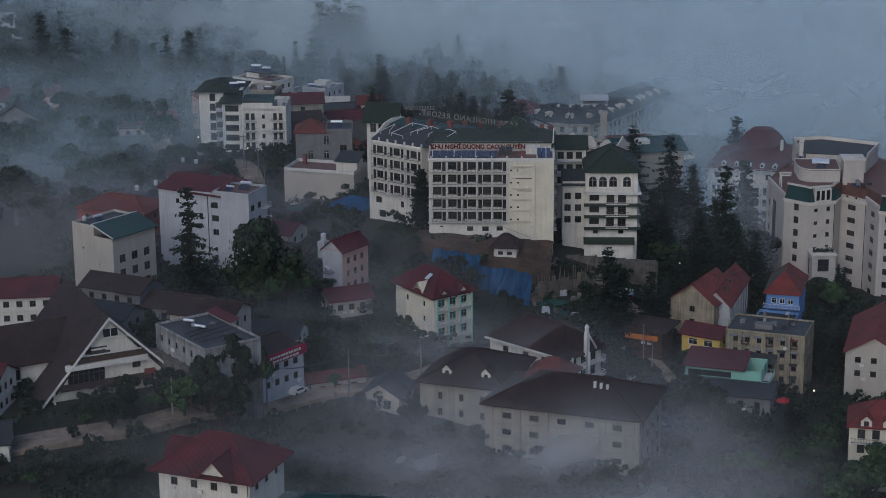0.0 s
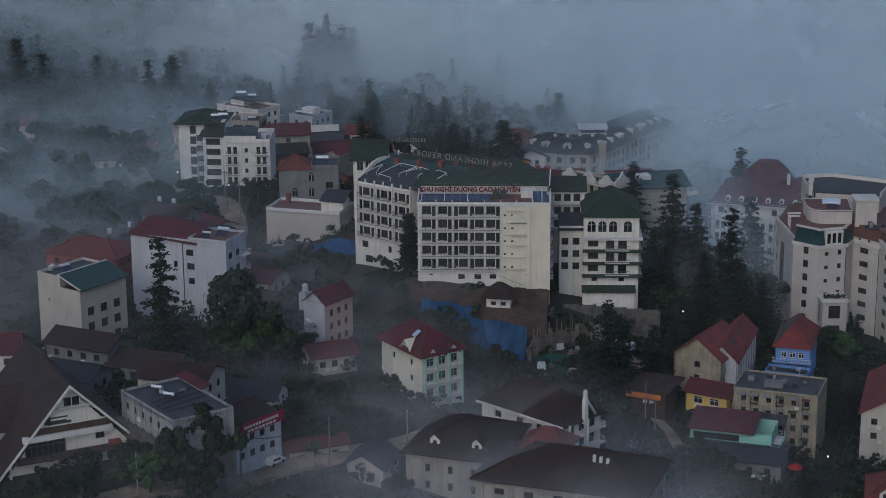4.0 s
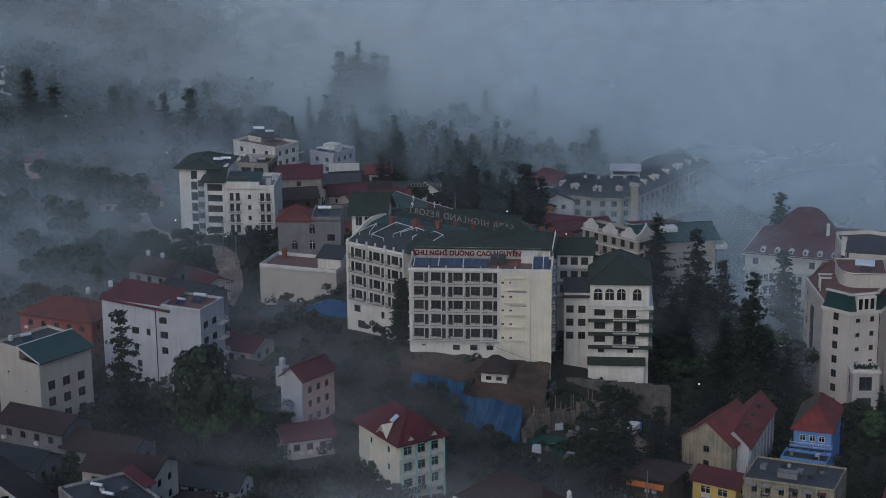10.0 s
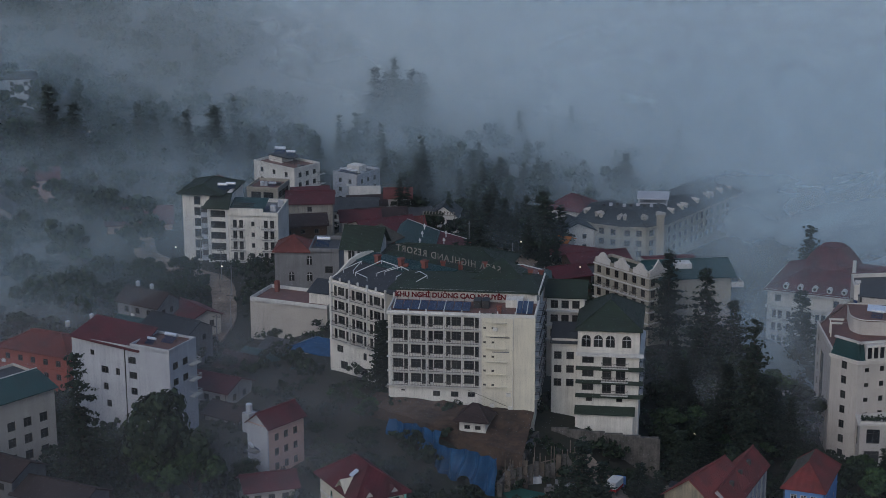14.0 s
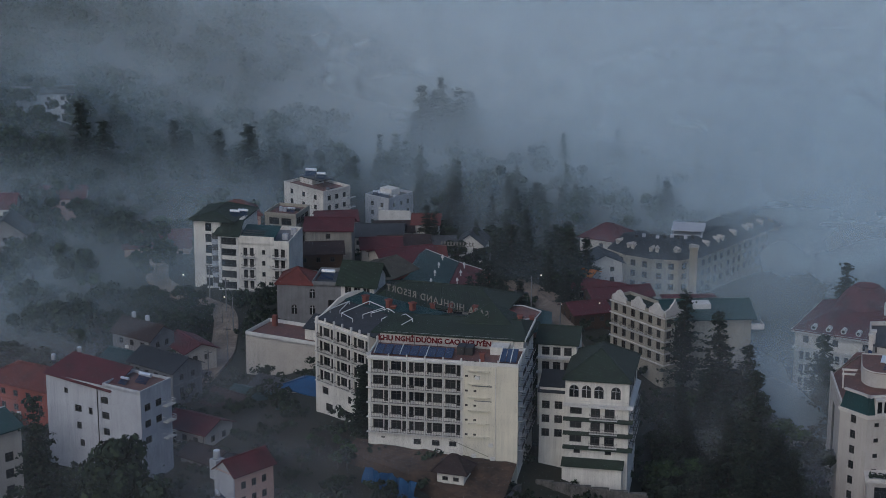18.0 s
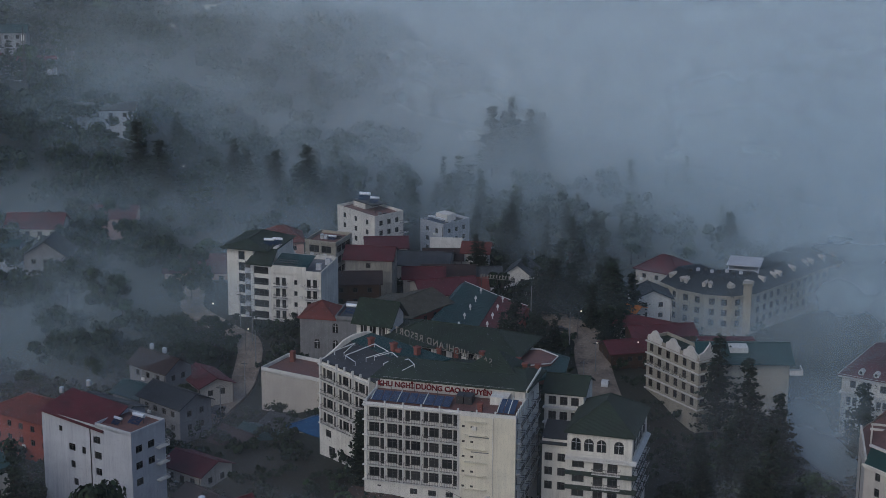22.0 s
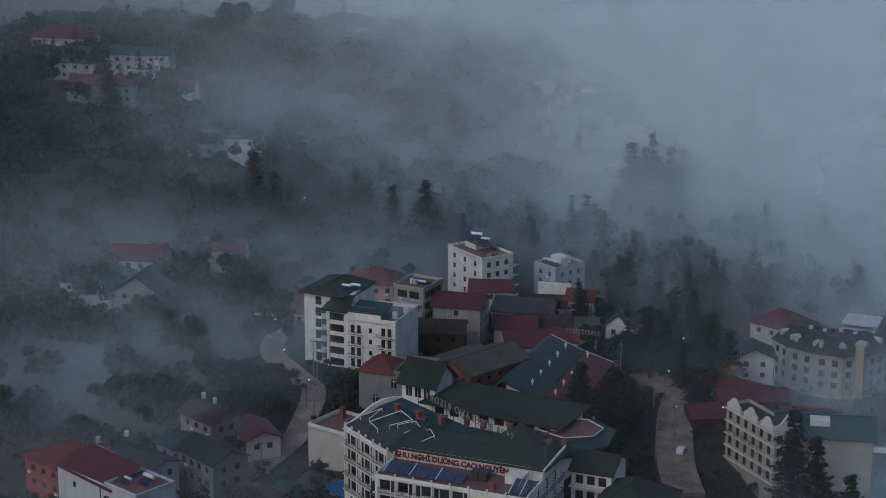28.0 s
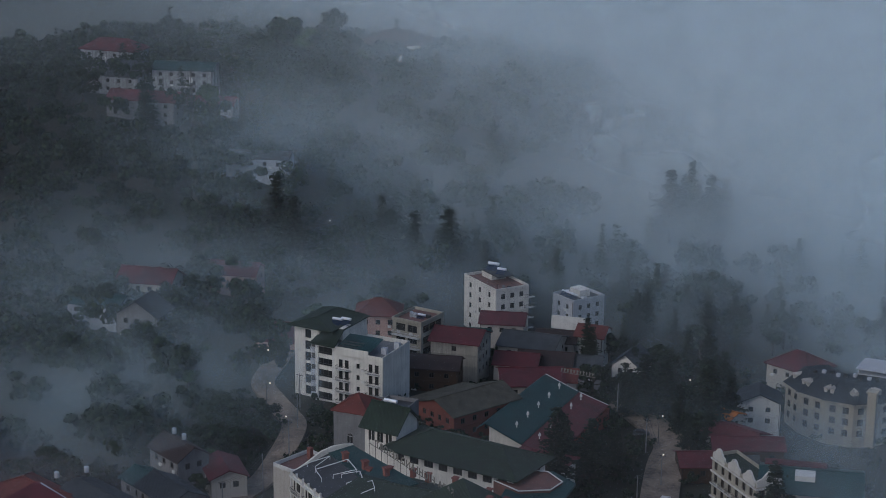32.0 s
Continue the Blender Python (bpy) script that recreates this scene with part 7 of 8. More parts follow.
def street_lamp(x, y, high=7.0, turn=0):
    z = ground_z(x, y)
    e = thing("street_lamp", x, y, z, turn, "lit street lamp on a thin grey pole", "street lamp", "street lamps")
    part("pole", Mesh().tube((0, 0, -1), (0, 0, high), 0.09, 0.05, 6).tube((0, 0, high), (0.9, 0, high + 0.2), 0.04, 0.04, 5), METAL, e)
    part("bulb", Mesh().tube((0.9, 0, high + 0.05), (0.9, 0, high + 0.32), 0.2, 0.16, 8), LAMP, e, "warm glowing bulb")


for x, y, hgh, t in ((-74, 106, 7, 30), (-56, 84, 7, 60), (-88, 128, 7, 20), (22, 128, 8, 90), (13, 150, 8, 40), (4, 196, 9, 10), (-128, 238, 9, 0), (-104, 232, 8, 0), (-96, 205, 8, 0), (84, -62, 7, 0), (62, 24, 8, 0), (-146, 262, 8, 0), (30, 140, 6, 0)):
    street_lamp(x, y, hgh, t)


def pole_line(points, label):
    tops = []
    for x, y in points:
        z = ground_z(x, y)
        e = thing("utility_pole", x, y, z, 0, "grey concrete utility pole with a crossarm", "utility pole", "utility poles")
        part("post", Mesh().tube((0, 0, -1), (0, 0, 9), 0.17, 0.11, 7), CONCRETE, e)
        part("crossarm", Mesh().box(-0.9, -0.06, 8.3, 0.9, 0.06, 8.45), METAL, e)
        tops.append(Vector((x, y, z + 8.5)))
    for a, b in zip(tops, tops[1:]):
        c = Mesh()
        for s in (-0.7, 0.0, 0.7):
            prev = None
            for i in range(9):
                u = i / 8
                q = a.lerp(b, u) + Vector((s, 0, -1.2 * 4 * u * (1 - u)))
                if prev is not None:
                    c.tube(prev, q, 0.035, 0.035, 3)
                prev = q
        tagged(new("cable", c.data("cable", METAL)), label, "cable")


def bollard(x, y):
    z = ground_z(x, y) + 0.3
    e = thing("bollard", x, y, z, 0, "short grey concrete post beside the street", "bollard", "street posts")
    part("post", Mesh().tube((0, 0, -0.8), (0, 0, 1.0), 0.16, 0.14, 8).tube((0, 0, 1.0), (0, 0, 1.1), 0.2, 0.1, 8), CONCRETE, e)


for i in range(11):
    bollard(-30.5 + 2.3 * i, -111.5 + 2.35 * i)
for i in range(7):
    bollard(58.2 + 1.7 * i, -4.0 + 5.6 * i)


pole_line([(-47, 44), (-48, 62), (-52, 80), (-58, 94), (-68, 112)], "sagging black cables along the street")
pole_line([(22, 112), (22, 128), (12, 144), (-2, 160)], "sagging black cables by the curved street")
pole_line([(-42, -122), (-27, -103), (-12, -92), (2, -84)], "sagging black cables past the shops")
pole_line([(51, -52), (50, -38), (46, -24)], "sagging black cables over the lane")


def car(x, y, turn, mat, label):
    z = ground_z(x, y) + 0.5
    e = thing("car", x, y, z, turn, label, "car", "parked cars")
    b = Mesh()
    prof = [(-2.1, 0.35), (2.1, 0.35), (2.15, 0.75), (1.2, 0.9), (0.6, 1.42), (-1.3, 1.45), (-2.0, 0.95)]
    n = len(prof)
    b.v = [(p[0], -0.85, p[1]) for p in prof] + [(p[0], 0.85, p[1]) for p in prof]
    b.f = [tuple(range(n)), tuple(range(2 * n - 1, n - 1, -1))] + [(i, n + i, n + (i + 1) % n, (i + 1) % n) for i in range(n)]
    part("body", b, mat, e)
    g = Mesh()
    for s in (-0.87, 0.87):
        g.poly([(-1.3, s, 0.95), (0.95, s, 0.95), (0.5, s, 1.35), (-1.2, s, 1.38)])
    part("side_window", g, GLASS, e)
    for wx in (-1.3, 1.35):
        for s in (-0.9, 0.68):
            part("wheel", Mesh().tube((wx, s, 0.33), (wx, s + 0.22, 0.33), 0.33, 0.33, 10), METAL, e)


for x, y, t, mt, lb in ((-53, 58, 85, TRIM, "white car parked on the pale street"), (-50, 50, 80, GREY_ROOF, "grey car parked on the pale street"), (26, 120, 95, TRIM, "white car on the curved street"), (8, 151, 20, SLATE, "dark car on the curved street"),
                        (-22, -94, 55, TRIM, "white car on the shop street"), (-30, -106, 60, RED_ROOF, "dark red car on the shop street"), (82, 74, 60, TRIM, "white car by the hotel canopy"), (59, 2, 80, SLATE, "dark car on the concrete lane")):
    car(x, y, t, mt, lb)


# ---- trees ----
def conifer_parts(seed, high, spread, levels, droop, fill):
    """A straight trunk with ragged tiers of boughs, long below and short above, each a spray of needles."""
    rnd = random.Random(seed)
    t = Mesh().tube((0, 0, -1.5), (0, 0, high * 0.55), 0.3, 0.17, 7).tube((0, 0, high * 0.55), (0, 0, high), 0.17, 0.03, 6)
    c = Mesh()
    for k in range(levels):
        f = k / (levels - 1)
        z = high * (0.16 + 0.82 * f) + rnd.uniform(-0.25, 0.25)
        r = spread * (1 - f) ** 0.85 * (1.0 if k % 2 else 0.8) + 0.4
        n = 7 if f < 0.7 else 5
        a0 = rnd.uniform(0, 6.3)
        for i in range(n):
            if rnd.random() > fill:
                continue
            a = a0 + 6.283 * i / n + rnd.uniform(-0.3, 0.3)
            rr = r * rnd.choice((0.55, 0.8, 1.0, 1.15, 1.3)) * rnd.uniform(0.9, 1.1)
            zb = z + rnd.uniform(-0.45, 0.45)
            end = Vector((rr * math.cos(a), rr * math.sin(a), -droop * rr + rnd.uniform(-0.2, 0.5)))
            if f < 0.85:
                t.tube((0, 0, zb), (end.x * 0.85, end.y * 0.85, zb + end.z * 0.85), 0.06, 0.02, 3)
            m = max(3, int(rr / 0.4))
            for j in range(m):
                q0 = (j + 0.8) / m
                p = Vector((0, 0, zb)) + end * q0
                wide = 0.16 + 0.3 * math.sin(math.pi * min(1.0, 0.25 + 0.75 * q0))
                for _ in range(4):
                    w = rnd.uniform(0.4, 0.95) * (1.1 - 0.45 * q0)
                    d = Vector((rnd.gauss(0, 1), rnd.gauss(0, 1), rnd.gauss(0, 0.2))).normalized()
                    u = d.cross(Vector((0, 0, 1))).normalized() * w * 0.45
                    q = p + Vector((rnd.gauss(0, wide), rnd.gauss(0, wide), rnd.gauss(0, 0.08)))
                    c.poly([q - u, q + d * w * 0.5, q + u + Vector((0, 0, rnd.uniform(-0.3, 0.1))), q - d * w * 0.6 + Vector((0, 0, -0.2))])
    return t, c


def broadleaf_parts(seed, high, spread, lobes, leaves, leaf=1.0):
    rnd = random.Random(seed)
    t = Mesh().tube((0, 0, -1.5), (0.2, 0.1, high * 0.45), 0.4, 0.24, 7)
    c = Mesh()
    for k in range(lobes):
        a = 2.4 * k + rnd.uniform(-0.4, 0.4)
        rr = spread * math.sqrt(rnd.random()) * 0.75
        z = high * rnd.uniform(0.42, 0.88) * (1 - 0.25 * (rr / spread) ** 2)
        o = Vector((rr * math.cos(a), rr * math.sin(a), z))
        t.tube((0.2, 0.1, high * 0.4), o * 0.95, 0.14, 0.05, 4)
        rx = rnd.uniform(0.24, 0.42) * spread
        rz = rx * rnd.uniform(0.55, 0.8)
        for _ in range(leaves // lobes):
            d = Vector((rnd.gauss(0, 1), rnd.gauss(0, 1), rnd.gauss(0, 1))).normalized()
            k2 = rnd.uniform(0.55, 1.08)
            p = o + Vector((d.x * rx * k2, d.y * rx * k2, d.z * rz * k2))
            w = leaf * rnd.uniform(0.2, 0.48)
            u = d.orthogonal().normalized()
            u.rotate(Matrix.Rotation(rnd.uniform(0, 6.3), 3, d))
            n2 = d.cross(u)
            tilt = d * rnd.uniform(-0.5, 0.5) * w
            c.poly([p - u * w, p - n2 * w * 0.7 + tilt, p + u * w, p + n2 * w * 0.7 - tilt])
    return t, c


def tree_kind(name, parts, leaf, label):
    e = new(name)
    e.matrix_basis = pose(0, 0, 0)
    tagged(e, label, "tree", "trees of the town")
    part("trunk", parts[0], BARK, e)
    part("crown", parts[1], leaf, e)
    return e


FIR = [tree_kind("conifer", conifer_parts(1, 18, 4.4, 22, 0.20, 0.92), NEEDLES, "tall dark conifer with drooping layered branches"),
       tree_kind("conifer", conifer_parts(2, 18, 3.9, 20, 0.06, 0.84), NEEDLES, "tall thin conifer with sparse ragged branches"),
       tree_kind("conifer", conifer_parts(3, 18, 5.0, 21, 0.26, 0.9), NEEDLES, "broad dark conifer with ragged tiers"),
       tree_kind("cypress", conifer_parts(4, 14, 1.5, 34, -0.5, 1.0), NEEDLES, "slim dark cypress beside the hotel wall")]
BROAD = [tree_kind("broadleaf_tree", broadleaf_parts(11, 11, 5.5, 13, 2600), LEAVES, "broad dark leafy tree"),
         tree_kind("broadleaf_tree", broadleaf_parts(12, 10, 5.0, 11, 2400), LEAVES, "rounded leafy tree on the slope"),
         tree_kind("broadleaf_tree", broadleaf_parts(13, 9, 4.6, 10, 2200), FRESH, "fresh green leafy tree")]
KEPT = set()


def tree(kind, x, y, top, natural, wide=1.0, z=None, turn=None):
    z = ground_z(x, y) if z is None else z
    s = max(0.25, (top - z) / natural)
    turn = (x * 37 + y * 17) % 360 if turn is None else turn
    m = pose(x, y, z, 0, 0, turn) @ Matrix.Diagonal((s * wide, s * wide, s, 1))
    if kind not in KEPT:
        KEPT.add(kind)
        kind.matrix_basis = m
        return kind
    return copy_thing(kind, m @ Matrix.Diagonal((1 / kind.scale[0], 1 / kind.scale[1], 1 / kind.scale[2], 1)))


# rows of x, y, height of the tip, breadth
CONIFERS_LANE = [
    (74, -76, -20, 0.9), (79, -70, -18, 0.9),
]
CONIFERS_SLOPE = [
    (-50.6, -46.5, 22, 0.62), (75.2, 35.3, 6.5, 0.7), (42, -34.4, 4.2, 0.95), (52.4, -24.3, -3.7, 1), (66, 22, -8, 0.9), (45.5, -30, -2, 1), (38, -30, -5, 1), (56, -18, -8, 1),
    (92, -22, -12, 0.8), (60, 8, -9, 0.9), (88, -26, -13, 0.9), (91, -30, -11, 0.9), (96, -28, -13, 0.9), (60, 30, -10, 1), (64, 14, -10, 1), (74, 28, -12, 1.1),
]
CONIFERS_STREET = [
    (65, 87.7, 2.1, 0.85), (55.6, 108, 0.6, 0.9), (7.9, 96.7, 9.5, 0.95), (72, 92, -7, 1), (63, 70, -7, 1.1), (68, 60, -8, 1.2), (60, 48, -7, 1.1), (70, 48, -8, 1.1),
    (80, 52, -12, 1.2), (58, 60, -6, 1), (76, 66, -10, 1.1), (84, 40, -12, 1), (90, 118, -12, 0.9), (3.5, 112, 1.5, 1.15), (8, 118, -0.5, 1.2), (-1, 122, -2.5, 1.1),
    (12, 124, -4, 1),
]
CONIFERS_VALLEY = [
    (18, 170.8, -0.3, 1.15), (-27.6, 241.5, -9, 0.9), (-33, 247, -12, 0.9), (-21, 250, -10, 1), (-107.4, 250, 3.9, 0.8), (-118, 246, -4, 1.1), (-90, 182, -2, 0.8), (19, 168, -1, 1.1),
    (23, 176, -6, 1), (3, 166, 0, 1.2), (7, 171, -3, 1.2), (-36, 252, -11, 1.1), (-42, 258, -12, 1), (-3, 258, -11, 1), (-150, 236, 14, 1), (-140, 230, 10, 1),
    (96, 200, -16, 0.9),
]
CONIFERS_HILL = [
    (-11.5, 271.4, -9, 0.8), (-15, 270, -11, 0.8), (4, 268, -15, 0.8), (-55, 364, 2, 0.72), (-62, 362, -1, 1.01), (-49, 368, -3, 1.08), (-58, 366, -4, 1.01), (-52, 360, -5, 1.01),
    (-45, 372, -5, 0.94), (-101, 262, 3, 1.3), (-236, 416, 34, 0.9), (-245, 300, 24, 0.8), (-232, 282, 24, 1.2), (12, 268, -15, 0.9), (38, 276, -13, 1), (-20, 262, -11, 1),
    (-116, 268, -2, 1), (-96, 272, -6, 1), (-70, 276, -9, 0.9), (-62, 282, -11, 0.9), (-122, 262, 0, 1), (-130, 270, 2, 0.9), (-88, 262, -6, 0.8), (-78, 270, -8, 0.8),
]
LEAFY_LANE = [
    (-10, -72, -5, 1.1), (-31, -119, 3, 0.9), (-40, -121, 6, 0.9), (-34, -119, 5, 0.9), (-43, -118, 5, 0.8), (-46, -120, 2, 0.9), (-52, -128, 3, 0.8), (-58, -133, 0, 0.8),
    (-34, -112, 2, 0.7), (-8, -106, -6, 0.8), (0, -118, -7, 1), (8, -132, -9, 1.2), (50, -82, -21, 0.9), (70, -90, -23, 1.3), (80, -90, -22, 1.2), (56, -100, -20, 1.2),
    (38.8, -128, -12, 1.3), (50, -116, -14, 1.3), (58, -108, -15, 1.3), (66, -100, -17, 1.2), (76, -96, -17, 1.2), (85, -106, -16, 1.3), (20, -134, -12, 1.2), (30, -136, -12, 1.2),
]
LEAFY_LANE_B = [
    (-8.7, -103, -5, 0.9), (-49, -126, 1.5, 0.8), (-62, -150, -2, 1), (44, -132, -16, 1.2), (50, -70, -20, 0.9), (-32, -112, 10.5, 0.62), (-29, -107, 8, 0.6), (-36, -118, 9, 0.55),
    (-50, -123, 5.5, 0.6), (-57, -127, 0, 0.9), (-41, -113, 0, 0.8), (8, -111, -7, 1.1), (14, -110, -9, 1.1), (22, -116, -11, 1.1), (2, -104, -6, 0.9), (-12, -84, -4, 0.9),
    (-15, -90, -5, 0.9), (30, -127, -12, 1.2), (40, -121, -14, 1.2), (-4, -63, -4, 0.9), (-9, -67, -4, 1), (92, -64, -20, 1), (90, -72, -19, 1.1), (84, -80, -18, 1.1),
]
LEAFY_LANE_C = [
    (82, -88, -19, 1.2), (62, -98, -20, 1.2), (92, -98, -15, 1.1), (100, -102, -14, 1.1), (-20, -72, -4, 1), (-28, -78, -3, 1), (-40, -76, -2, 0.9), (-2, -110, -7, 1),
    (16, -117, -12, 1.2), (30, -118, -13, 1.1), (46, -112, -14, 1.2), (50, -96, -16, 1.1), (47, -62, -16, 0.9), (-26, -62, -3, 0.9), (-44, -66, -2, 0.9), (-24, -86, -5, 0.9),
]
LEAFY_SLOPE = [
    (-34.5, -46.5, 14, 0.75), (-29, -49, 8, 0.8), (-32, -30, -2, 1.2), (-44, -34, -3, 1.1), (-50, -45, -4, 1), (-38, -52, -4, 1.1), (-22, -58, -5, 1), (-14, -38, -4, 1),
    (-8, -30, -4, 1), (64, 30, -14, 1.1), (58, 20, -13, 1), (78, 34, -20, 1.2), (84, 22, -20, 1), (-40, 18, -3, 1), (-34, 8, -4, 0.9), (-8, 30, 2, 0.7),
    (-110, 34, 6, 1.2), (-104, 28, 3, 1.3), (62, 36, -13, 1.2), (72, 16, -14, 1.2), (57, 34, -11, 1), (-14, -60, -4, 1), (-2, -52, -5, 0.9), (90, -56, -20, 0.9),
]
LEAFY_SLOPE_B = [
    (-22, -34, -3, 1.1), (-6, -22, -3, 1.1), (-2, -16, -2, 1), (-12, -14, -2, 1), (-18, -8, -2, 1), (-36, -22, -3, 1.1), (-52, -30, -3, 1.1), (-30, -40, 2, 1.1),
    (-36, -44, 4, 1), (44, -52, -15, 0.9), (-34, -60, -3, 0.9),
]
LEAFY_STREET = [
    (66, 44, -18, 1.2), (-60, 64, -2, 1), (-64, 76, -1, 1.2), (-72, 84, -2, 1.2), (-80, 96, -3, 1.3), (-58, 52, -3, 0.9), (-48, 92, 0, 0.7), (-34, 46, -3, 0.9),
    (-118, 44, 5, 1.2), (88, 60, -18, 1.2), (70, 76, -14, 1.2), (80, 74, -16, 1.1), (66, 100, -14, 1.1), (-95, 48, -2, 1.2), (-66, 116, -6, 0.8), (-58, 112, -6, 0.9),
    (-52, 106, -4, 0.8), (-70, 114, -8, 1), (-64, 66, -2, 1.2), (-70, 70, -1, 1.2), (-60, 80, -4, 1.1), (-120, 120, 0, 1.3), (-100, 110, -3, 1.3), (-104, 92, -2, 1.3),
]
LEAFY_STREET_B = [
    (-92, 78, -3, 1.2),
]
LEAFY_VALLEY = [
    (-112, 132, -3, 1.2), (-126, 142, -3, 1.3), (-136, 156, -3, 1.3), (-118, 176, -6, 1.2), (-108, 188, -8, 1.2),
]
LEAFY_HILL = [
    (-303, 297, 27, 1), (-275, 303, 25, 1.1), (-232, 325, 22, 1), (-208, 317, 14, 1), (-262, 312, 18, 1.1), (-290, 290, 22, 1.1), (-250, 320, 18, 1), (-256, 398, 26, 1.1),
    (-246, 402, 30, 1.1), (-238, 408, 32, 1), (-230, 410, 31, 0.9), (-222, 410, 28, 1), (-250, 412, 33, 1), (-264, 406, 24, 1.1), (-240, 396, 24, 1.1), (-226, 402, 26, 1),
    (-214, 408, 22, 1), (-238, 428, 33, 0.55),
]

for i, (x, y, top, w) in enumerate(CONIFERS_LANE + CONIFERS_SLOPE + CONIFERS_STREET + CONIFERS_VALLEY + CONIFERS_HILL):
    tree(FIR[i % 3], x, y, top, 18, 1.22 * w)
tree(FIR[3], -2.2, 7.5, 12.5, 14, 1.2, -4)
for i, (x, y, top, w) in enumerate(LEAFY_LANE + LEAFY_LANE_B + LEAFY_LANE_C + LEAFY_SLOPE + LEAFY_SLOPE_B + LEAFY_STREET + LEAFY_STREET_B + LEAFY_VALLEY + LEAFY_HILL):
    tree(BROAD[2] if i % 7 in (2, 5) or (x > 30 and y < -86) else BROAD[i % 2], x, y, top, 10, w)


def grove(seed, n, x0, x1, y0, y1, low, high, conifers=0.6, fresh=0.0):
    """Trees scattered over a stretch of ground, each a thing of its own."""
    rnd = random.Random(seed)
    for _ in range(n):
        x, y, h = rnd.uniform(x0, x1), rnd.uniform(y0, y1), rnd.uniform(low, high)
        g = ground_z(x, y)
        if rnd.random() < conifers:
            tree(FIR[rnd.randrange(3)], x, y, g + h, 18, rnd.uniform(0.75, 1.1), g)
        else:
            tree(BROAD[2] if rnd.random() < fresh else BROAD[rnd.randrange(2)], x, y, g + 0.75 * h, 10, rnd.uniform(0.9, 1.2), g)


grove(51, 16, -14, 16, 160, 200, 11, 17, 0.75)
grove(52, 26, -34, 14, 200, 262, 10, 17, 0.6)
grove(53, 14, -50, 30, 262, 300, 10, 15, 0.7)
grove(54, 12, 14, 24, 150, 190, 9, 14, 0.8)
grove(56, 26, 56, 86, 14, 92, 8, 13, 0.0, 0.8)
grove(57, 10, 92, 108, 8, 36, 7, 11, 0.2, 0.4)
grove(58, 12, -60, -22, -78, -54, 6, 9, 0.0, 0.3)
grove(59, 13, -80, -61, 62, 93, 8, 11, 0.0, 0.1)
grove(60, 8, -13, -3, -6, 3, 3.5, 6, 0.0, 0.3)
grove(55, 10, -150, -100, 262, 312, 11, 17, 0.9)


# ---- woods and weeds ----
def woods(name, label, spots, templates, seed, leaf):
    rnd = random.Random(seed)
    vs, fs, n = [], [], 0
    arr = [(np.array(p[1].v), np.array(p[1].f)) for p in templates]
    for x, y, s in spots:
        v, f = arr[rnd.randrange(len(arr))]
        a = rnd.uniform(0, 6.3)
        c, q = math.cos(a), math.sin(a)
        w = v @ np.array([[c, q, 0], [-q, c, 0], [0, 0, 1]]) * (s, s, s * rnd.uniform(0.85, 1.2)) + (x, y, ground_z(x, y) - 0.5)
        vs.append(w)
        fs.append(f + n)
        n += len(v)
    me = bpy.data.meshes.new(name)
    me.from_pydata(np.concatenate(vs).tolist(), [], np.concatenate(fs).tolist())
    me.materials.append(leaf)
    tagged(new(name, me), label, "trees", kind="stuff")


rnd = random.Random(5)
T1 = [broadleaf_parts(31, 9, 5, 9, 420, 1.7), broadleaf_parts(32, 11, 5, 9, 420, 1.7)]
T2 = [conifer_parts(33, 15, 3.4, 12, 0.2, 0.8)]
spots = []
while len(spots) < 1500:
    x, y = rnd.uniform(-360, -84), rnd.uniform(20, 470)
    near_houses = -305 < x < -215 and 278 < y < 345
    if (rnd.random() < 0.35 or (x < -120 and y > 100)) and (not near_houses or rnd.random() < 0.25):
        spots.append((x, y, rnd.uniform(0.7, 1.5)))
woods("woods", "dense dark broadleaf woods on the hillside", spots, T1, 6, LEAVES)
woods("woods", "scattered conifers in the hillside woods", [(rnd.uniform(-330, -90), rnd.uniform(200, 470), rnd.uniform(0.7, 1.2)) for _ in range(110)], T2, 7, NEEDLES)
woods("woods", "trees on the far misty slope", [(rnd.uniform(-90, 90), rnd.uniform(262, 340), rnd.uniform(0.8, 1.3)) for _ in range(120)], T1 + T2, 8, LEAVES)


def shrubs():
    rnd = random.Random(9)
    t = [broadleaf_parts(41 + i, 2.4, 1.9, 6, 110, 0.8) for i in range(3)]
    spots = []
    for x0, x1, y0, y1, n in ((-90, 110, -170, 110, 2300), (-60, 60, 100, 230, 500), (-60, 12, -90, -16, 300), (38, 100, -120, -4, 330), (54, 96, -4, 100, 260), (-100, -40, -50, 110, 260), (-30, 60, -175, -120, 200), (-90, -40, -150, -100, 100), (-20, 30, 105, 240, 170)):
        spots += [(rnd.uniform(x0, x1), rnd.uniform(y0, y1), rnd.uniform(0.6, 1.7)) for _ in range(n)]
    spots = [p for p in spots if all((p[0] - x) ** 2 + (p[1] - y) ** 2 > (w + 1.4) ** 2 for x, y, w in STREETS)]
    woods("shrubs", "low shrubs and weeds covering the slopes", spots, t, 10, LEAVES)


shrubs()


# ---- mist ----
# distance haze put into the colours: one mist, tinted bluer and paler farther off
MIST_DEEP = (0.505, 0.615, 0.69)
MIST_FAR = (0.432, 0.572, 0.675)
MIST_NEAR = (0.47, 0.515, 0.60)
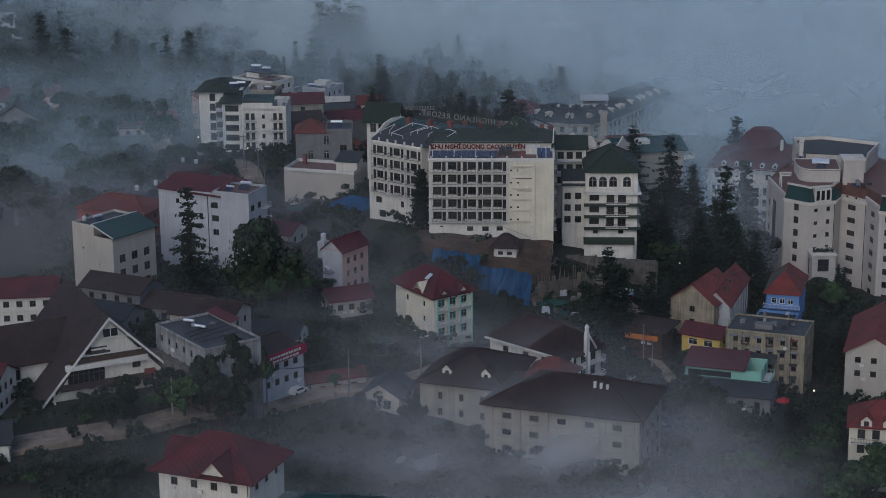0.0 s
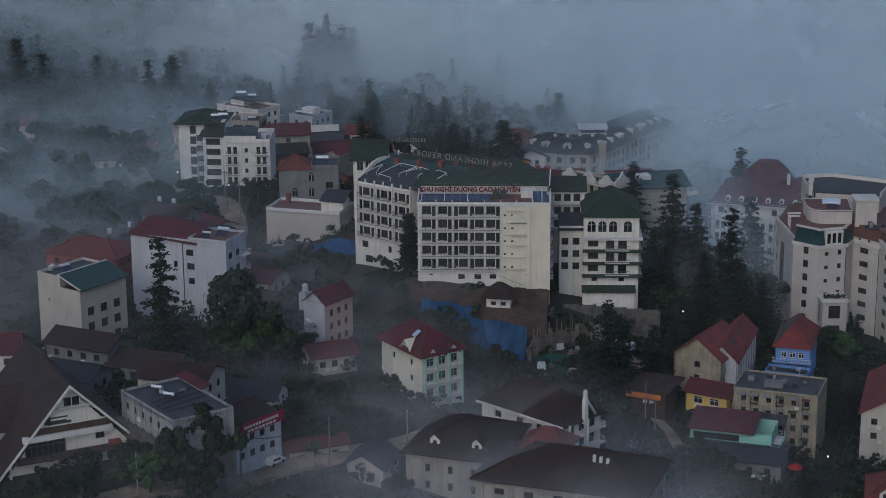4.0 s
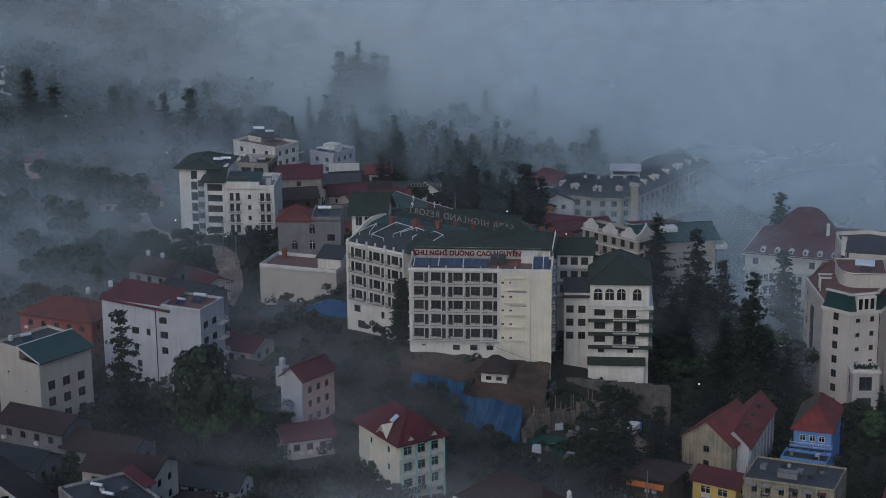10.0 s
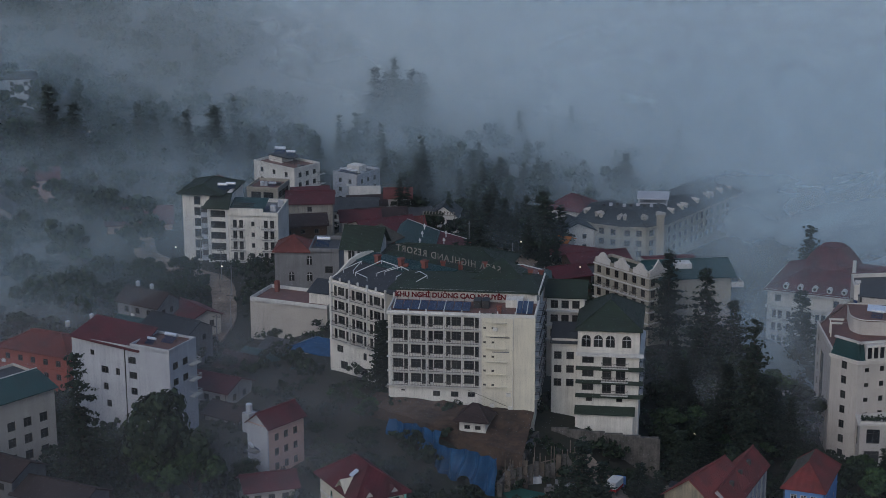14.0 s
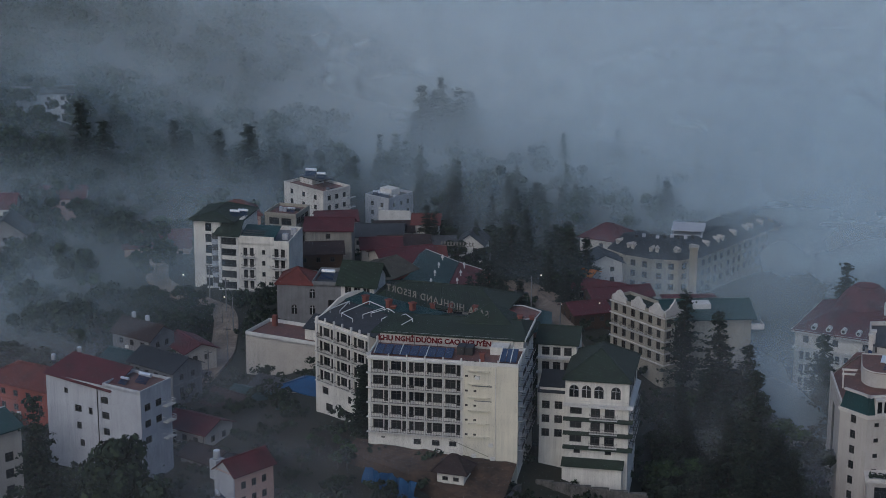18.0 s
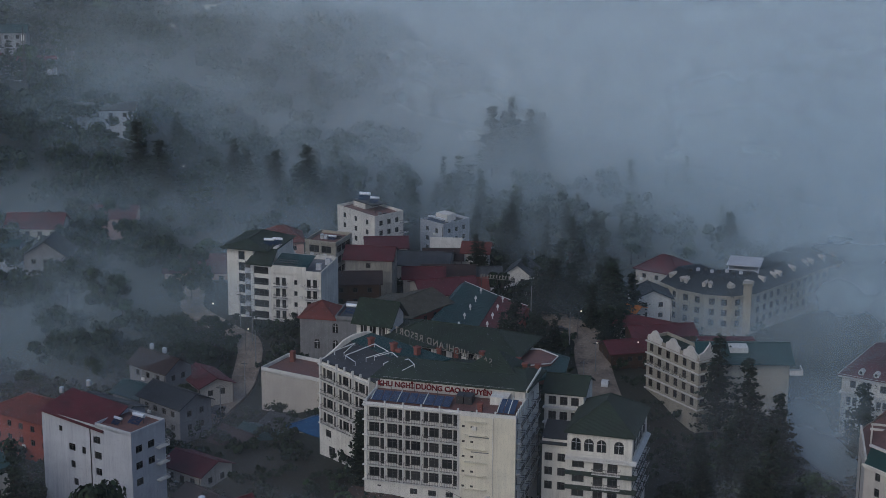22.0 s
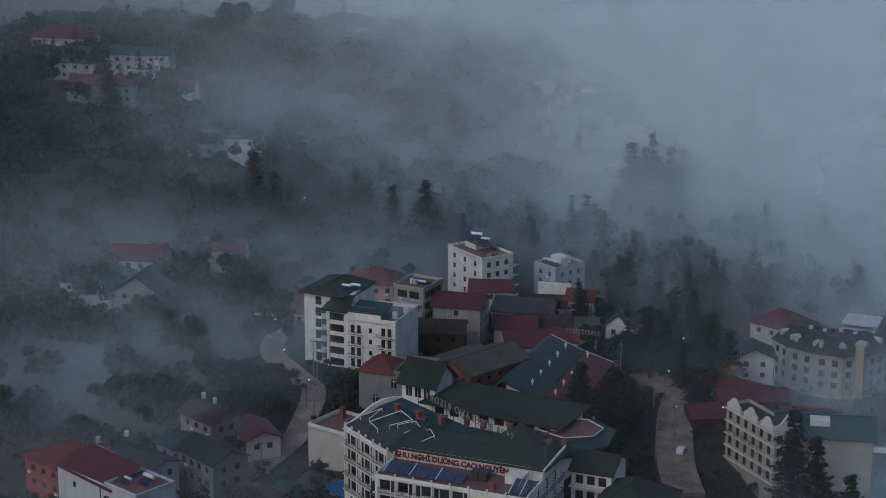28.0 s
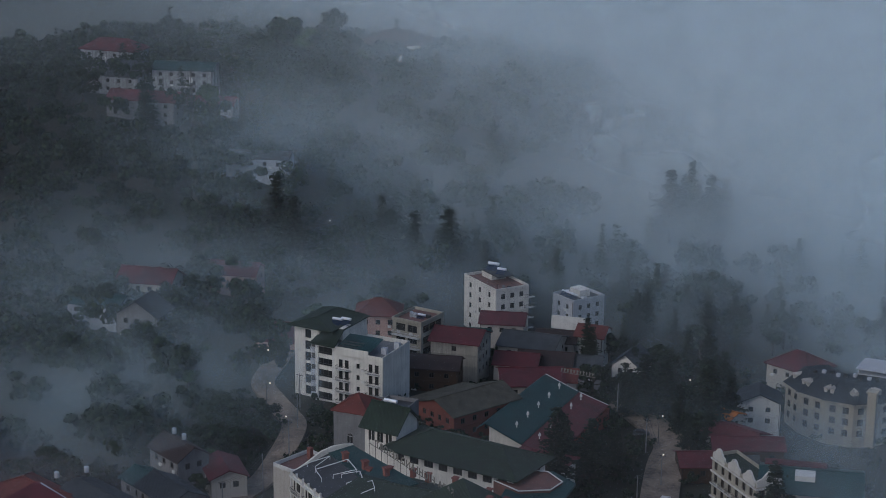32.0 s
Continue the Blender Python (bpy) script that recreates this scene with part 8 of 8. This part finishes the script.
# where the mist lies: x, y, reach, height over the ground, thickness for each metre
TOWN_MIST = [
    (-88, 138, 30, 24, 0.015),
    (-15, -150, 40, 14, 0.0109), (30, -122, 38, 20, 0.0276), (14, -82, 26, 16, 0.0192), (62, -82, 34, 18, 0.0039), (-20, -60, 34, 16, 0.0066), (-20, -25, 34, 16, 0.0065),
    (-95, 0, 50, 22, 0.0053), (-52, 10, 34, 16, 0.0076), (-110, 70, 48, 26, 0.0122), (95, 80, 36, 34, 0.010), (-140, 120, 48, 28, 0.0032), (80, 128, 26, 40, 0.027), (70, 66, 22, 16, 0.009),
    (125, 165, 42, 62, 0.017), (30, 175, 34, 22, 0.0065), (-165, 185, 55, 32, 0.009),
]
VALLEY_MIST = [
    (-105, 215, 48, 30, 0.0078), (92, 232, 42, 44, 0.028), (48, 205, 30, 26, 0.009), (-60, 250, 40, 28, 0.0027), (150, 260, 60, 55, 0.0198), (45, 262, 42, 36, 0.0114), (-5, 265, 44, 32, 0.0115),
    (-170, 290, 55, 40, 0.0116), (-290, 300, 90, 45, 0.0018), (-60, 300, 50, 34, 0.0058), (-120, 310, 50, 40, 0.008), (0, 340, 60, 46, 0.005), (-190, 380, 70, 50, 0.0041),
    (-120, 390, 60, 50, 0.0158), (-380, 450, 120, 60, 0.0019), (100, 480, 150, 80, 0.0296), (-60, 520, 150, 80, 0.0087), (-150, 700, 220, 90, 0.0087), (120, 760, 260, 95, 0.025),
    (150, 560, 240, 115, 0.02), (60, 900, 420, 120, 0.02),
]


def mist_density(x, y, h):
    """How thick the vapour is at points over the ground; h is their height over it."""
    t = np.zeros_like(x)
    for mx, my, reach, top, k in TOWN_MIST + VALLEY_MIST:
        a = np.clip(1.0 - np.hypot(x - mx, y - my) / (1.6 * reach), 0, 1)
        b = np.clip((top - h) / (0.8 * top), 0, 1)
        t += k * a * a * (3 - 2 * a) * b * b * (3 - 2 * b)
    return t


def mist_material(name, colour, least, most):
    """Thin lit vapour, as deep as its sheet says and broken up softly by noise."""
    m = bpy.data.materials.new(name)
    m.use_nodes = True
    nt = m.node_tree
    nt.nodes.clear()
    link = nt.links.new
    geo = nt.nodes.new("ShaderNodeNewGeometry")
    at = nt.nodes.new("ShaderNodeAttribute")
    at.attribute_name = "depth"

    def math_node(op, a, b=0.0, clamp=False):
        n = nt.nodes.new("ShaderNodeMath")
        n.operation, n.use_clamp = op, clamp
        for i, q in enumerate((a, b)):
            if isinstance(q, (int, float)):
                n.inputs[i].default_value = q
            else:
                link(q, n.inputs[i])
        return n.outputs[0]

    mp = _node(nt, "Mapping", Scale=(0.022, 0.022, 0.03), Rotation=(0.0, 0.6, 0.0))
    link(geo.outputs["Position"], mp.inputs["Vector"])
    no = _node(nt, "TexNoise", Scale=1.0, Detail=4.0, Roughness=0.52, Distortion=0.7)
    link(mp.outputs["Vector"], no.inputs["Vector"])
    nr = _node(nt, "MapRange", **{"From Min": 0.3, "From Max": 0.7, "To Min": least, "To Max": most})
    nr.interpolation_type = "SMOOTHSTEP"
    link(no.outputs["Fac"], nr.inputs["Value"])
    t = math_node("MULTIPLY", at.outputs["Fac"], nr.outputs["Result"])
    t = math_node("POWER", math.e, math_node("MULTIPLY", t, -1.0))
    t = math_node("SUBTRACT", 1.0, t, True)
    tr = nt.nodes.new("ShaderNodeBsdfTransparent")
    df = _node(nt, "BsdfDiffuse", Color=(*colour, 1))
    mix = nt.nodes.new("ShaderNodeMixShader")
    link(t, mix.inputs[0])
    link(tr.outputs[0], mix.inputs[1])
    link(df.outputs[0], mix.inputs[2])
    out = nt.nodes.new("ShaderNodeOutputMaterial")
    link(mix.outputs[0], out.inputs["Surface"])
    return m


def mist_banks():
    """Thin upright veils of vapour close behind one another down the valley, each fading out towards its top and the ground."""
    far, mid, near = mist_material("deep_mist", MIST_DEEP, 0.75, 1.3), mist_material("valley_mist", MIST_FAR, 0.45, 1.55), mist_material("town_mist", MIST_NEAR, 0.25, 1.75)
    ax, ay = 0.97, 0.243
    rises = np.array([0, 1.5, 3, 5, 7.5, 10, 13, 16, 20, 25, 31, 38, 46, 55, 66, 80, 98, 120], float)
    cuts = [-168 + 20 * i for i in range(20)] + [230 + 17 * i for i in range(15)] + [490, 530, 575, 630, 700, 790]
    hills = np.array(HILLS, float)
    for k, s in enumerate(cuts):
        gap = (cuts[min(k + 1, len(cuts) - 1)] - cuts[max(k - 1, 0)]) / (2 if 0 < k < len(cuts) - 1 else 1)
        us = np.arange(-470, 420, 9.0) if s < 480 else np.arange(-900, 800, 20.0)
        wob = np.array([5.0 * noise.noise(Vector((u * 0.02, s * 0.05, 7.7))) for u in us])
        x, y = ax * us - ay * (s + wob), ay * us + ax * (s + wob)
        wgt = 1.0 / ((x[:, None] - hills[:, 0]) ** 2 + (y[:, None] - hills[:, 1]) ** 2 + 120.0) ** 1.7
        g = (wgt * hills[:, 2]).sum(1) / wgt.sum(1) - 0.5
        X, Y, Hh = (np.repeat(q[:, None], len(rises), 1) for q in (x, y, x * 0))
        Hh = Hh + rises
        depth = (mist_density(X, Y, Hh) * gap * np.clip((Hh + 0.5) / (0.28 * gap), 0, 1)).ravel()
        v = np.stack([X, Y, g[:, None] + Hh], -1).reshape(-1, 3)
        n = len(rises)
        f = []
        for i in range(len(us) - 1):
            for j in range(n - 1):
                c = (i * n + j, (i + 1) * n + j, (i + 1) * n + j + 1, i * n + j + 1)
                if depth[list(c)].max() > 0.006:
                    f.append(c)
        if not f:
            continue
        me = bpy.data.meshes.new("mist")
        me.from_pydata(v.tolist(), [], f)
        me.attributes.new("depth", "FLOAT", "POINT").data.foreach_set("value", depth)
        # the veil's distance picks its painted haze tint
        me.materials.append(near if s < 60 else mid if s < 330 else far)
        me.polygons.foreach_set("use_smooth", [True] * len(f))
        ob = new("mist", me)
        ob.visible_shadow = False
        tagged(ob, "soft drifting veil of pale grey mist in the valley", "mist", kind="stuff")

    # one flat sheet added in front of the whole town, painted haze that lifts the darks
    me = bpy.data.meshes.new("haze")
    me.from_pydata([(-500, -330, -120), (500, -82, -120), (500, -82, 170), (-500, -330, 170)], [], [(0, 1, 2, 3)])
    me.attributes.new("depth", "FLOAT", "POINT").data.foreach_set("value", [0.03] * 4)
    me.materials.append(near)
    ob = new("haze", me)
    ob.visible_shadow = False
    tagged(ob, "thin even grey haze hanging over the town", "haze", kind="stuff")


mist_banks()


def backdrop():
    b = Mesh()
    n = 40
    for i in range(n + 1):
        a = radians(-60 + 300 * i / n)
        b.v += [(1150 * math.cos(a), 1150 * math.sin(a), -150), (1150 * math.cos(a), 1150 * math.sin(a), 400)]
    b.f = [(2 * i + 2, 2 * i, 2 * i + 1, 2 * i + 3) for i in range(n)]
    m = surface("far_mist", (0.55, 0.62, 0.68), (0.40, 0.45, 0.50), scale=0.004, fine=0.012, amount=0.8, bump=0.0, rough=1.0)
    tagged(new("backdrop", b.data("backdrop", m)), "wall of dense grey mist closing the valley", "backdrop", kind="structure")


backdrop()
